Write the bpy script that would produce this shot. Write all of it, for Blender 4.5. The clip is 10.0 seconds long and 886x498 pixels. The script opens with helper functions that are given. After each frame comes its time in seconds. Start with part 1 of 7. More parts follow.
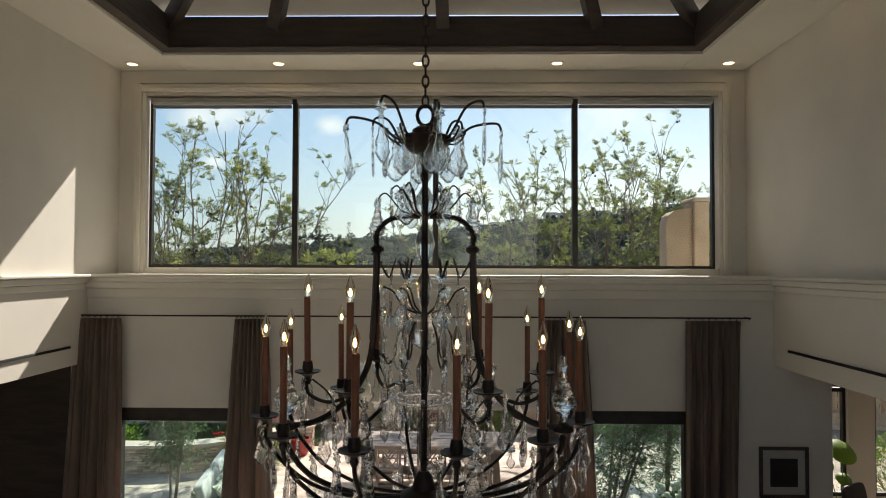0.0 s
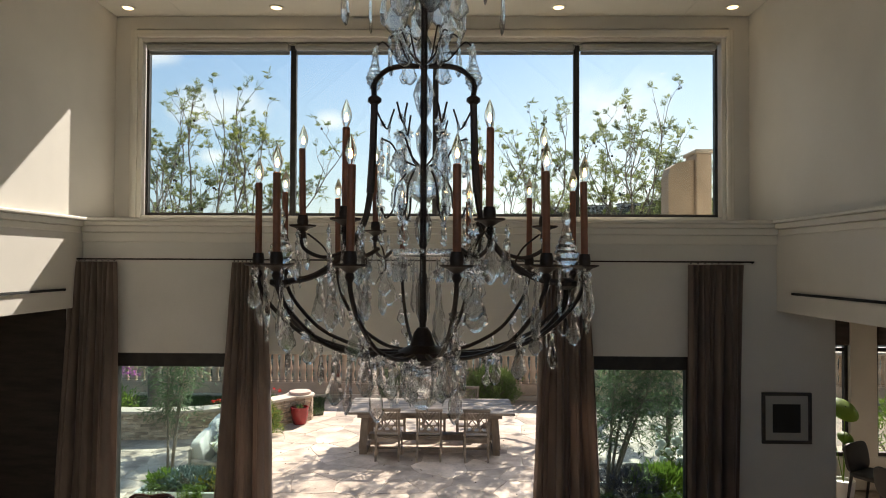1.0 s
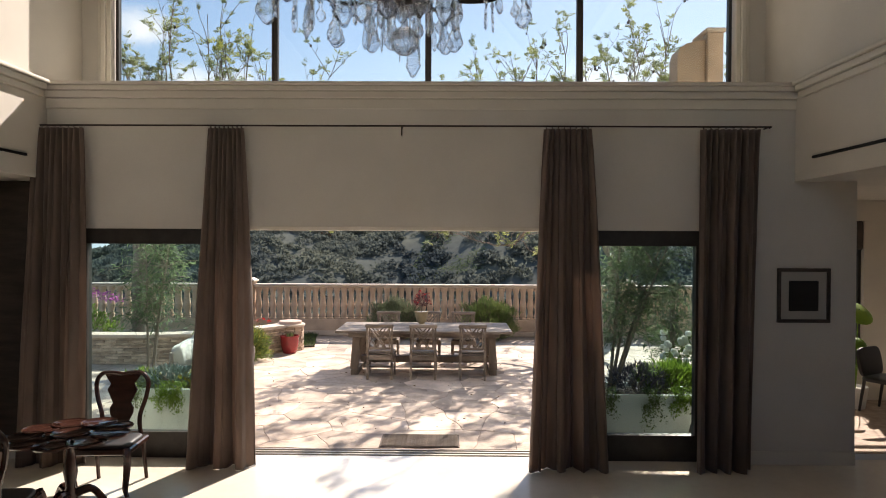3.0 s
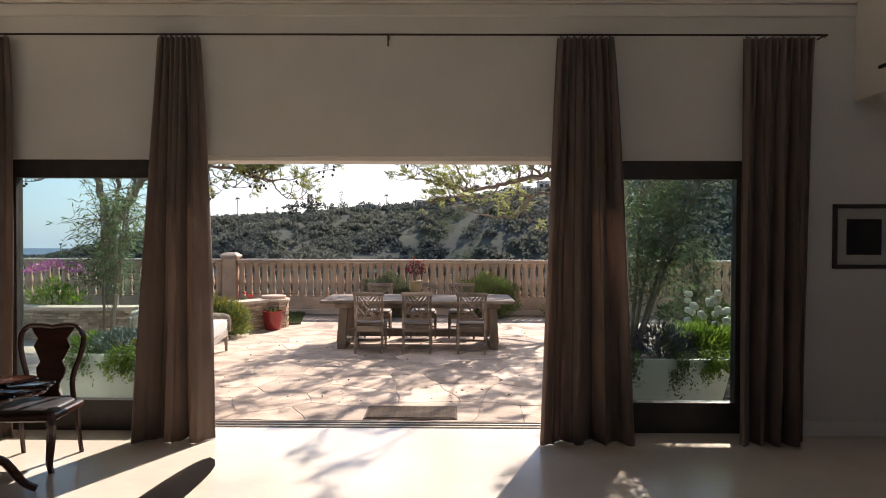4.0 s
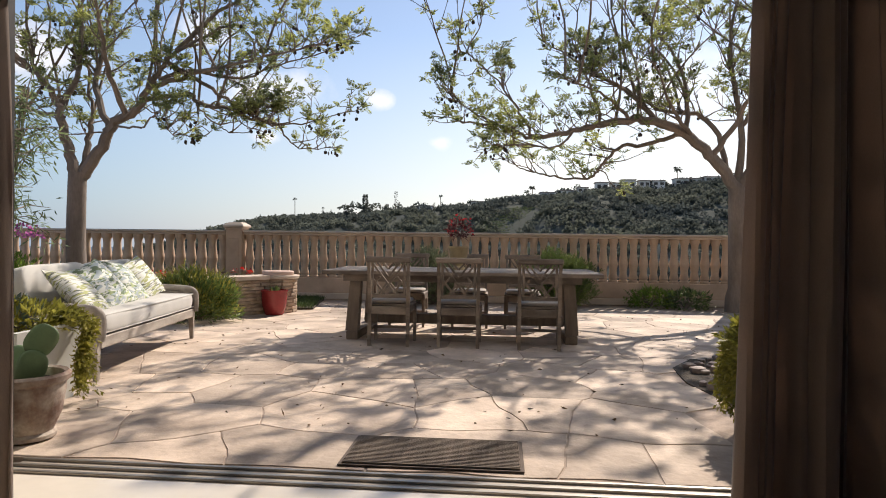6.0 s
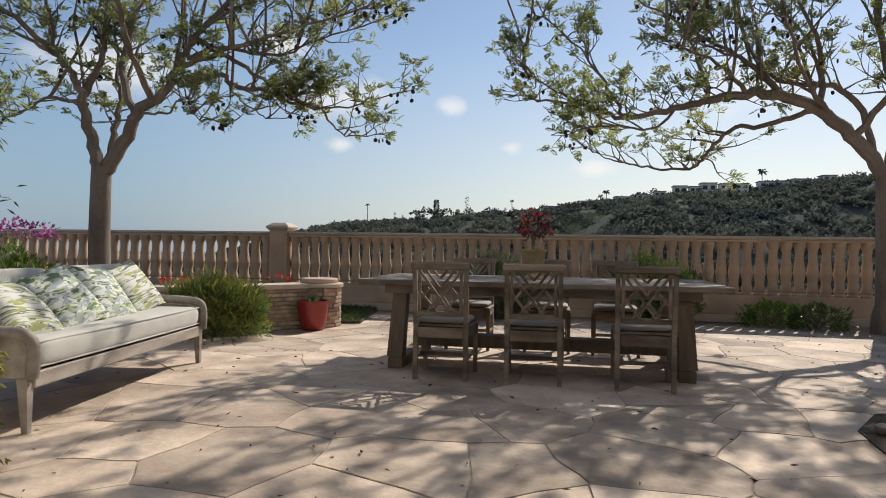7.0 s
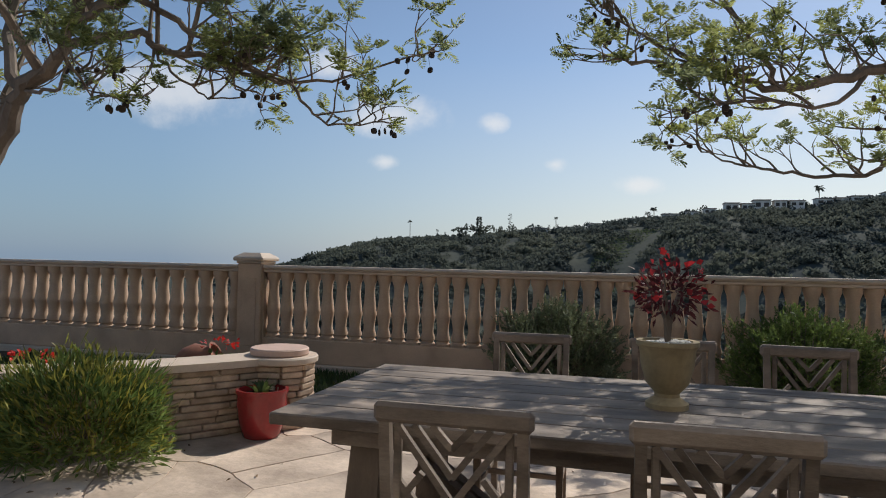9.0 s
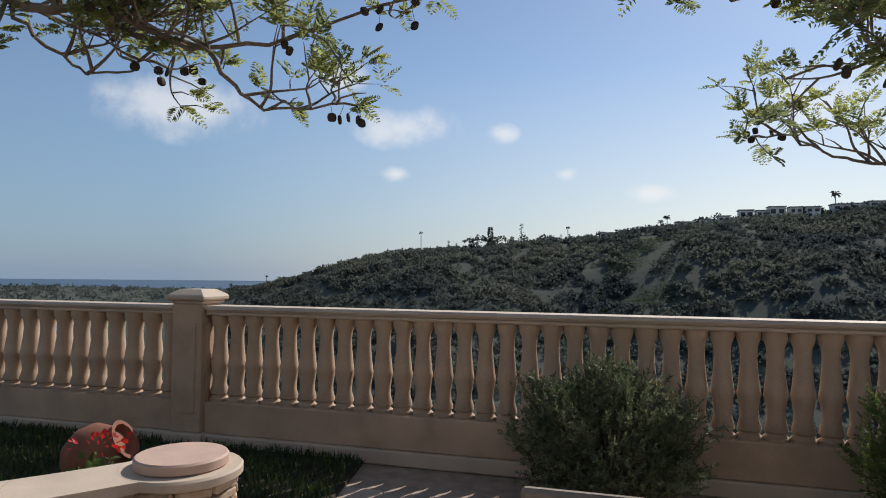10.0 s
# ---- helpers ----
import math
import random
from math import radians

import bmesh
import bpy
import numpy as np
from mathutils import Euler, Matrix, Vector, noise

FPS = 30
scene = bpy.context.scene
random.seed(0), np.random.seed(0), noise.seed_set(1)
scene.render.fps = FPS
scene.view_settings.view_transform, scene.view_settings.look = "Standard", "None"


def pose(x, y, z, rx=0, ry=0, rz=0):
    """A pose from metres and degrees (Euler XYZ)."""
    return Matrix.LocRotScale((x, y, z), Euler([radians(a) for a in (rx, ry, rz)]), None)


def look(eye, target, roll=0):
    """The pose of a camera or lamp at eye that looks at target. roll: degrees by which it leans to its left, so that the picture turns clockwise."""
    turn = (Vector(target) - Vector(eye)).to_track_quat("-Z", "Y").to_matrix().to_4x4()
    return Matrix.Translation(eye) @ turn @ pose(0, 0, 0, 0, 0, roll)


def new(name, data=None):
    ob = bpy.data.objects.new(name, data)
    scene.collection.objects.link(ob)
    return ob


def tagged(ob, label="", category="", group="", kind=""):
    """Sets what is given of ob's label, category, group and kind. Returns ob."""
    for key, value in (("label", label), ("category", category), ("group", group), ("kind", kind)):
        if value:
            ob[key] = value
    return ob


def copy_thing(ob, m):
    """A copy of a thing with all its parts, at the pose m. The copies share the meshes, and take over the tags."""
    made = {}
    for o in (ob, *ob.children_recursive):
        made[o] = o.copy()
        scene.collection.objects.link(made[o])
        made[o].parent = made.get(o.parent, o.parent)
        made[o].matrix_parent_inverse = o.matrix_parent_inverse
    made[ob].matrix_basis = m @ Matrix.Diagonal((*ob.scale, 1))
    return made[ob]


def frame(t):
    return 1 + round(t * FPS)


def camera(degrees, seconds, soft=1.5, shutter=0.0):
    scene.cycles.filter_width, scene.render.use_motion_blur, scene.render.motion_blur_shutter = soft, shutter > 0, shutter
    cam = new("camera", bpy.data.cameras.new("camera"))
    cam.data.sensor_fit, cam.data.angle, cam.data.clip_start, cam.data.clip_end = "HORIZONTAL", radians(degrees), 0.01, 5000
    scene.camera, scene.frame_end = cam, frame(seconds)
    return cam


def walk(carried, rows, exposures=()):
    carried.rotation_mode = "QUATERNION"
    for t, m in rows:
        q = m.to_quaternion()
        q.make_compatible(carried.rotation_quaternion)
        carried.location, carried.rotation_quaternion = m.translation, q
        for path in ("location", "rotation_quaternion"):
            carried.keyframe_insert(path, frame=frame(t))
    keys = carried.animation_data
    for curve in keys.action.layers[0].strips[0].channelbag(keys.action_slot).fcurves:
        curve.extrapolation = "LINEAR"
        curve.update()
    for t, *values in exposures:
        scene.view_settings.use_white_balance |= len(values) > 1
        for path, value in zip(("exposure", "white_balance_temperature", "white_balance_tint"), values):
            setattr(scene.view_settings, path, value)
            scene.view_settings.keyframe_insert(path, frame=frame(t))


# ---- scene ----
cam = camera(68.4, 10.0, soft=1.0)
PATH = [
    (0, (0.45, -0.42, 4.014), (0.416, 1.579, 4.069), 0.2),
    (0.5, (0.451, -0.37, 3.731), (0.417, 1.629, 3.779), 0.2),
    (1, (0.451, -0.32, 3.444), (0.418, 1.679, 3.484), 0.3),
    (1.5, (0.456, -0.265, 3.15), (0.424, 1.734, 3.18), 0.3),
    (2, (0.456, -0.20, 2.862), (0.427, 1.80, 2.873), 0.3),
    (2.5, (0.463, -0.089, 2.567), (0.437, 1.911, 2.56), 0.3),
    (4, (0.491, 1.241, 1.708), (0.478, 3.241, 1.68), 0.2),
    (4.5, (0.488, 1.916, 1.448), (0.47, 3.916, 1.426), 0.3),
    (5, (0.485, 2.697, 1.277), (0.452, 4.697, 1.246), 0.2),
    (6.3, (0.46, 4.84, 1.045), (0.198, 6.823, 1.027), 0.9),
    (6.5, (0.404, 5.176, 1.027), (0.082, 7.15, 1.012), 1.0),
    (7, (0.337, 5.979, 1.051), (-0.058, 7.94, 1.042), 0.8),
    (7.5, (0.21, 6.754, 1.06), (-0.218, 8.708, 1.061), 1.0),
    (8, (0.105, 7.5, 1.109), (-0.356, 9.446, 1.121), 1.0),
    (8.5, (-0.073, 8.299, 1.196), (-0.569, 10.236, 1.222), 1.0),
    (9, (-0.226, 9.122, 1.335), (-0.749, 11.052, 1.375), 1.2),
    (9.5, (-0.402, 10.011, 1.461), (-0.941, 11.937, 1.518), 0.5),
    (10, (-0.632, 11.003, 1.567), (-1.189, 12.922, 1.64), 0.5),
]
EXPOSURES = [(0, 1.15, 6850, 10), (2.5, 1.4, 7000, 14), (4, 1.1, 7150, 20), (5, 0.9, 7150, 20), (6.3, 0.47, 7150, 13), (7.5, 0.03, 6700, 10), (8.5, -0.08, 6550, 9), (9.5, 0.08, 6550, 10), (10, 0.08, 6550, 10)]
walk(cam, [(t, look(eye, target, roll)) for t, eye, target, roll in PATH], EXPOSURES)


# ---- world and sun ----
SUN_WAY = Vector((0.42, 1.0, 0.93)).normalized()
world = bpy.data.worlds.new("sky")
scene.world = world
world.use_nodes = True
wn, wl = world.node_tree.nodes, world.node_tree.links
sky = wn.new("ShaderNodeTexSky")
sky.sky_type = "NISHITA"
sky.sun_disc = False
sky.sun_elevation = math.asin(SUN_WAY.z)
sky.sun_rotation = math.atan2(SUN_WAY.x, SUN_WAY.y)
sky.altitude = 300
sky.air_density, sky.dust_density, sky.ozone_density = 1.0, 0.4, 2.2
wc = wn.new("ShaderNodeTexCoord")
wnoise = wn.new("ShaderNodeTexNoise")
wnoise.inputs["Scale"].default_value = 14.0
wnoise.inputs["Detail"].default_value = 6
wnoise.inputs["Roughness"].default_value = 0.6
wl.new(wc.outputs["Generated"], wnoise.inputs["Vector"])


def wmath(op, x, y):
    """One arithmetic node of the sky; x and y are sockets or numbers."""
    node = wn.new("ShaderNodeMath")
    node.operation = op
    for socket, value in zip(node.inputs, (x, y)):
        if isinstance(value, (int, float)):
            socket.default_value = value
        else:
            wl.new(value, socket)
    return node.outputs[0]


def wdot(way):
    node = wn.new("ShaderNodeVectorMath")
    node.operation = "DOT_PRODUCT"
    node.inputs[1].default_value = way
    wl.new(wc.outputs["Generated"], node.inputs[0])
    return node.outputs["Value"]


# small fair-weather clouds: azimuth, elevation, half width, half height in degrees
CLOUDS = ((-38.8, 13.0, 8.5, 3.4), (-19.5, 12.6, 6.2, 2.6), (-11.0, 12.1, 1.9, 1.2), (-20.4, 8.6, 2.0, 1.0), (-5.6, 8.6, 1.9, 1.1),
          (1.4, 6.8, 3.2, 1.1), (-25.5, 16.5, 3.2, 2.1), (14.0, 13.0, 6.0, 4.0), (-33.0, 24.0, 7.0, 3.0), (40.0, 18.0, 9.0, 4.0), (-62.0, 12.0, 8.0, 3.0))
cover = 0.0
for az, el, half_w, half_h in CLOUDS:
    az, el = radians(az), radians(el)
    east = (math.cos(az), -math.sin(az), 0)
    rise = (-math.sin(az) * math.sin(el), -math.cos(az) * math.sin(el), math.cos(el))
    u = wmath("DIVIDE", wdot(east), radians(half_w))
    v = wmath("DIVIDE", wdot(rise), radians(half_h))
    far = wmath("SQRT", wmath("ADD", wmath("MULTIPLY", u, u), wmath("MULTIPLY", v, v)), 0.0)
    cover = wmath("MAXIMUM", cover, wmath("SUBTRACT", 1.0, far))
wshape = wmath("ADD", cover, wmath("MULTIPLY", wmath("SUBTRACT", wnoise.outputs["Fac"], 0.5), 1.7))
wramp = wn.new("ShaderNodeMapRange")
wramp.interpolation_type = "SMOOTHSTEP"
wramp.inputs["From Min"].default_value, wramp.inputs["From Max"].default_value = 0.12, 1.0
wramp.inputs["To Max"].default_value = 0.62
wl.new(wmath("MULTIPLY", wshape, wmath("MINIMUM", wmath("MULTIPLY", cover, 5.0), 1.0)), wramp.inputs["Value"])
wmix = wn.new("ShaderNodeMix")
wmix.data_type = "RGBA"
wmix.inputs[7].default_value = (8.5, 8.5, 8.6, 1)
wl.new(wramp.outputs["Result"], wmix.inputs[0])
# pale blue sea haze low over the horizon
wsep = wn.new("ShaderNodeSeparateXYZ")
wband = wn.new("ShaderNodeMapRange")
wband.inputs["From Min"].default_value, wband.inputs["From Max"].default_value = 0.0, 0.30
wband.inputs["To Min"].default_value, wband.inputs["To Max"].default_value = 0.8, 0.0
whaze = wn.new("ShaderNodeMix")
whaze.data_type = "RGBA"
wside = wn.new("ShaderNodeMapRange")
wside.inputs["From Min"].default_value, wside.inputs["From Max"].default_value = -0.62, 0.2
wtone = wn.new("ShaderNodeMix")
wtone.data_type = "RGBA"
wtone.inputs[6].default_value, wtone.inputs[7].default_value = (1.5, 2.6, 4.2, 1), (7.6, 7.4, 6.9, 1)
wl.new(wsep.outputs["X"], wside.inputs["Value"])
wl.new(wside.outputs["Result"], wtone.inputs[0])
wl.new(wtone.outputs[2], whaze.inputs[7])
wl.new(wc.outputs["Generated"], wsep.inputs[0])
wl.new(wsep.outputs["Z"], wband.inputs["Value"])
wl.new(wband.outputs["Result"], whaze.inputs[0])
wl.new(sky.outputs["Color"], whaze.inputs[6])
wl.new(whaze.outputs[2], wmix.inputs[6])
wl.new(wmix.outputs[2], wn["Background"].inputs["Color"])
wn["Background"].inputs["Strength"].default_value = 0.1

sun = new("sun", bpy.data.lights.new("sun", "SUN"))
sun.data.energy, sun.data.angle, sun.data.color = 3.85, radians(0.55), (1.0, 0.95, 0.88)
sun.matrix_world = look(SUN_WAY * 30, (0, 0, 0))


# ---- geometry helpers ----
class Geo:
    """Gathers vertices and faces of one mesh."""

    def __init__(self):
        self.v, self.f = [], []

    def add(self, verts, faces, m=None):
        n = len(self.v)
        self.v += [tuple(m @ Vector(p)) for p in verts] if m else [tuple(p) for p in verts]
        self.f += [tuple(i + n for i in face) for face in faces]
        return self

    def box(self, x0, x1, y0, y1, z0, z1, b=0.004, m=None):
        lo, hi = (x0, y0, z0), (x1, y1, z1)
        b = min(b, (x1 - x0) * 0.45, (y1 - y0) * 0.45, (z1 - z0) * 0.45)
        verts, faces = [], []
        for c in range(8):
            s = [(c >> a) & 1 for a in range(3)]
            for axis in range(3):
                verts.append([(hi[a] if s[a] else lo[a]) - (0 if a == axis else (b if s[a] else -b)) for a in range(3)])
        for axis in range(3):
            p, q = (axis + 1) % 3, (axis + 2) % 3
            for s in (0, 1):
                ring = [(s << axis) | (i << p) | (j << q) for i, j in ((0, 0), (1, 0), (1, 1), (0, 1))]
                faces.append([c * 3 + axis for c in (ring if s else ring[::-1])])
            for i in (0, 1):
                for j in (0, 1):
                    a0 = (i << p) | (j << q)
                    a1 = a0 | (1 << axis)
                    quad = [a0 * 3 + p, a1 * 3 + p, a1 * 3 + q, a0 * 3 + q]
                    faces.append(quad if i != j else quad[::-1])
        for c in range(8):
            t = [c * 3, c * 3 + 1, c * 3 + 2]
            faces.append(t if bin(c).count("1") % 2 else t[::-1])
        return self.add(verts, faces, m)

    def lathe(self, profile, seg=16, m=None, cap=True):
        verts, faces = [], []
        for r, z in profile:
            for k in range(seg):
                a = 2 * math.pi * k / seg
                verts.append((r * math.cos(a), r * math.sin(a), z))
        for i in range(len(profile) - 1):
            for k in range(seg):
                k2 = (k + 1) % seg
                faces.append((i * seg + k, i * seg + k2, (i + 1) * seg + k2, (i + 1) * seg + k))
        if cap:
            faces.append(tuple(range(seg))[::-1])
            faces.append(tuple((len(profile) - 1) * seg + k for k in range(seg)))
        return self.add(verts, faces, m)

    def tube(self, pts, radii, seg=8, m=None, turn=0.0, cap=True):
        pts = [Vector(p) for p in pts]
        if isinstance(radii, (int, float)):
            radii = [radii] * len(pts)
        verts, faces, side = [], [], None
        for i, p in enumerate(pts):
            way = (pts[min(i + 1, len(pts) - 1)] - pts[max(i - 1, 0)]).normalized()
            if side is None:
                side = way.cross(Vector((0, 1, 0)) if abs(way.y) < 0.9 else Vector((1, 0, 0))).normalized()
            side = (side - way * side.dot(way)).normalized()
            other = way.cross(side)
            for k in range(seg):
                a = 2 * math.pi * k / seg + turn
                verts.append(p + (side * math.cos(a) + other * math.sin(a)) * radii[i])
        for i in range(len(pts) - 1):
            for k in range(seg):
                k2 = (k + 1) % seg
                faces.append((i * seg + k, i * seg + k2, (i + 1) * seg + k2, (i + 1) * seg + k))
        if cap:
            faces.append(tuple(range(seg))[::-1])
            faces.append(tuple((len(pts) - 1) * seg + k for k in range(seg)))
        return self.add(verts, faces, m)

    def puff(self, a, b, c, e=0.4, m=None, nu=24, nv=14):
        """A rounded cushion of half sizes a, b, c; e: 1 is round, 0 is boxy."""
        def pw(v):
            return math.copysign(abs(v) ** e, v)
        verts, faces = [], []
        for j in range(nv + 1):
            t = -math.pi / 2 + math.pi * j / nv
            for i in range(nu):
                u = 2 * math.pi * i / nu
                verts.append((a * pw(math.cos(t)) * pw(math.cos(u)), b * pw(math.cos(t)) * pw(math.sin(u)), c * math.copysign(abs(math.sin(t)) ** 0.7, math.sin(t))))
        for j in range(nv):
            for i in range(nu):
                faces.append((j * nu + i, j * nu + (i + 1) % nu, (j + 1) * nu + (i + 1) % nu, (j + 1) * nu + i))
        return self.add(verts, faces, m)

    def scatter_pillow(self, a, b, c, n=16, seed=1):
        """A stuffed square pillow with drawn-out corners and soft dents; half sizes a, b (thick), c."""
        rnd = random.Random(seed)
        p, q = rnd.uniform(0, 6), rnd.uniform(0, 6)
        verts, faces = [], []
        for sg in (-1, 1):
            for j in range(n + 1):
                for i in range(n + 1):
                    u, v = 2 * i / n - 1, 2 * j / n - 1
                    full = ((1 - u * u) * (1 - v * v)) ** 0.42
                    dent = 1 + 0.10 * math.sin(3.1 * u + p) * math.cos(2.6 * v + q)
                    verts.append((a * u * (0.9 + 0.1 * v * v), sg * b * full * dent, c * v * (0.9 + 0.1 * u * u)))
        m = (n + 1) * (n + 1)
        for k in (0, 1):
            for j in range(n):
                for i in range(n):
                    f = (k * m + j * (n + 1) + i, k * m + j * (n + 1) + i + 1, k * m + (j + 1) * (n + 1) + i + 1, k * m + (j + 1) * (n + 1) + i)
                    faces.append(f if k == 0 else f[::-1])
        return self.add(verts, faces)

    def prism(self, outline, z0, z1, m=None):
        n = len(outline)
        verts = [(x, y, z0) for x, y in outline] + [(x, y, z1) for x, y in outline]
        faces = [tuple(range(n))[::-1], tuple(range(n, 2 * n))] + [(i, (i + 1) % n, n + (i + 1) % n, n + i) for i in range(n)]
        return self.add(verts, faces, m)

    def mesh(self, name, material=None, smooth=False):
        data = bpy.data.meshes.new(name)
        data.from_pydata(self.v, [], self.f)
        if len(self.f) < 30000:
            bm = bmesh.new()
            bm.from_mesh(data)
            bmesh.ops.recalc_face_normals(bm, faces=bm.faces)
            bm.to_mesh(data)
            bm.free()
        if smooth:
            data.polygons.foreach_set("use_smooth", [True] * len(data.polygons))
            data.set_sharp_from_angle(angle=radians(40))
        if material:
            data.materials.append(material)
        return data


def spline(pts, n):
    pts = [Vector(p) for p in pts]
    out = []
    for i in range(len(pts) - 1):
        p0, p1, p2, p3 = pts[max(i - 1, 0)], pts[i], pts[i + 1], pts[min(i + 2, len(pts) - 1)]
        for k in range(n):
            t = k / n
            out.append(0.5 * ((2 * p1) + (p2 - p0) * t + (2 * p0 - 5 * p1 + 4 * p2 - p3) * t * t + (3 * p1 - p0 - 3 * p2 + p3) * t ** 3))
    return out + [pts[-1]]


def part(name, geo, material, parent, label="", smooth=False, at=None):
    """One mesh under a thing or a part. geo: a Geo, or mesh data to share."""
    ob = new(name, geo.mesh(name, material, smooth) if isinstance(geo, Geo) else geo)
    if at is not None:
        ob.matrix_basis = at
    ob.parent = parent
    return tagged(ob, label)


def thing(name, label, category, at=None, group=""):
    ob = new(name)
    ob.empty_display_size = 0.1
    if at is not None:
        ob.matrix_basis = at
    return tagged(ob, label, category, group)


def solid(name, geo, material, label, category, at=None, group="", kind="", smooth=False):
    ob = new(name, geo.mesh(name, material, smooth))
    if at is not None:
        ob.matrix_basis = at
    return tagged(ob, label, category, group, kind)


# ---- materials ----
def surface(name, base, rough=0.6, spread=0.15, scale=6.0, fine=60.0, bump=0.15, metal=0.0, second=None, stretch=(1, 1, 1), piece=0.0, island=0.0, sheen=0.0, depth=0.004, translucent=0.0):
    """Colour broken up at two scales with fine relief. spread: how far it goes lighter and darker. piece, island: difference between pieces."""
    m = bpy.data.materials.new(name)
    m.use_nodes = True
    n, l = m.node_tree.nodes, m.node_tree.links
    b = n["Principled BSDF"]
    tc = n.new("ShaderNodeTexCoord")
    mp = n.new("ShaderNodeMapping")
    mp.inputs["Scale"].default_value = stretch
    l.new(tc.outputs["Object"], mp.inputs["Vector"])
    if piece:
        info = n.new("ShaderNodeObjectInfo")
        shift = n.new("ShaderNodeMath")
        shift.operation = "MULTIPLY"
        shift.inputs[1].default_value = 37.0
        l.new(info.outputs["Random"], shift.inputs[0])
        l.new(shift.outputs[0], mp.inputs["Location"])
    big, small = n.new("ShaderNodeTexNoise"), n.new("ShaderNodeTexNoise")
    big.inputs["Scale"].default_value, small.inputs["Scale"].default_value = scale, fine
    big.inputs["Detail"].default_value, small.inputs["Detail"].default_value = 5, 4
    for t in (big, small):
        l.new(mp.outputs["Vector"], t.inputs["Vector"])
    mix = n.new("ShaderNodeMix")
    mix.data_type = "RGBA"
    lo = [c * (1 - spread) for c in base]
    hi = [min(1, c * (1 + spread)) for c in (second or base)]
    mix.inputs[6].default_value, mix.inputs[7].default_value = (*lo, 1), (*hi, 1)
    ramp = n.new("ShaderNodeMapRange")
    ramp.inputs["From Min"].default_value, ramp.inputs["From Max"].default_value = 0.32, 0.68
    l.new(big.outputs["Fac"], ramp.inputs["Value"])
    l.new(ramp.outputs["Result"], mix.inputs[0])
    hsv = n.new("ShaderNodeHueSaturation")
    grain = n.new("ShaderNodeMapRange")
    grain.inputs["To Min"].default_value, grain.inputs["To Max"].default_value = 1 - spread * 0.9, 1 + spread * 0.9
    l.new(small.outputs["Fac"], grain.inputs["Value"])
    value = grain.outputs["Result"]
    for amount, source in ((piece, "object"), (island, "island")):
        if amount:
            src = info.outputs["Random"] if source == "object" else n.new("ShaderNodeNewGeometry").outputs["Random Per Island"]
            vary = n.new("ShaderNodeMapRange")
            vary.inputs["To Min"].default_value, vary.inputs["To Max"].default_value = 1 - amount, 1 + amount
            times = n.new("ShaderNodeMath")
            times.operation = "MULTIPLY"
            l.new(src, vary.inputs["Value"])
            l.new(vary.outputs["Result"], times.inputs[0])
            l.new(value, times.inputs[1])
            value = times.outputs[0]
    l.new(value, hsv.inputs["Value"])
    l.new(mix.outputs[2], hsv.inputs["Color"])
    l.new(hsv.outputs["Color"], b.inputs["Base Color"])
    b.inputs["Roughness"].default_value, b.inputs["Metallic"].default_value = rough, metal
    if sheen:
        b.inputs["Sheen Weight"].default_value = sheen
    if bump:
        bp = n.new("ShaderNodeBump")
        bp.inputs["Strength"].default_value, bp.inputs["Distance"].default_value = bump, depth
        l.new(small.outputs["Fac"], bp.inputs["Height"])
        l.new(bp.outputs["Normal"], b.inputs["Normal"])
    if translucent:
        tr = n.new("ShaderNodeBsdfTranslucent")
        l.new(hsv.outputs["Color"], tr.inputs["Color"])
        ms = n.new("ShaderNodeMixShader")
        ms.inputs[0].default_value = translucent
        l.new(b.outputs[0], ms.inputs[1])
        l.new(tr.outputs[0], ms.inputs[2])
        l.new(ms.outputs[0], n["Material Output"].inputs["Surface"])
    return m


def glass(name, colour=(1, 1, 1), ior=1.5, rough=0.0):
    m = bpy.data.materials.new(name)
    m.use_nodes = True
    b = m.node_tree.nodes["Principled BSDF"]
    b.inputs["Base Color"].default_value = (*colour, 1)
    b.inputs["Transmission Weight"].default_value = 1
    b.inputs["IOR"].default_value, b.inputs["Roughness"].default_value = ior, rough
    return m


def clear_crystal(name):
    """Cut crystal: half of the light goes straight through, the rest bends in the facets."""
    m = glass(name, (0.98, 0.99, 1.0), 1.5)
    n, l = m.node_tree.nodes, m.node_tree.links
    clear, mixer = n.new("ShaderNodeBsdfTransparent"), n.new("ShaderNodeMixShader")
    clear.inputs["Color"].default_value = (0.93, 0.94, 0.95, 1)
    mixer.inputs[0].default_value = 0.6
    l.new(clear.outputs[0], mixer.inputs[1])
    l.new(n["Principled BSDF"].outputs[0], mixer.inputs[2])
    l.new(mixer.outputs[0], n["Material Output"].inputs["Surface"])
    return m


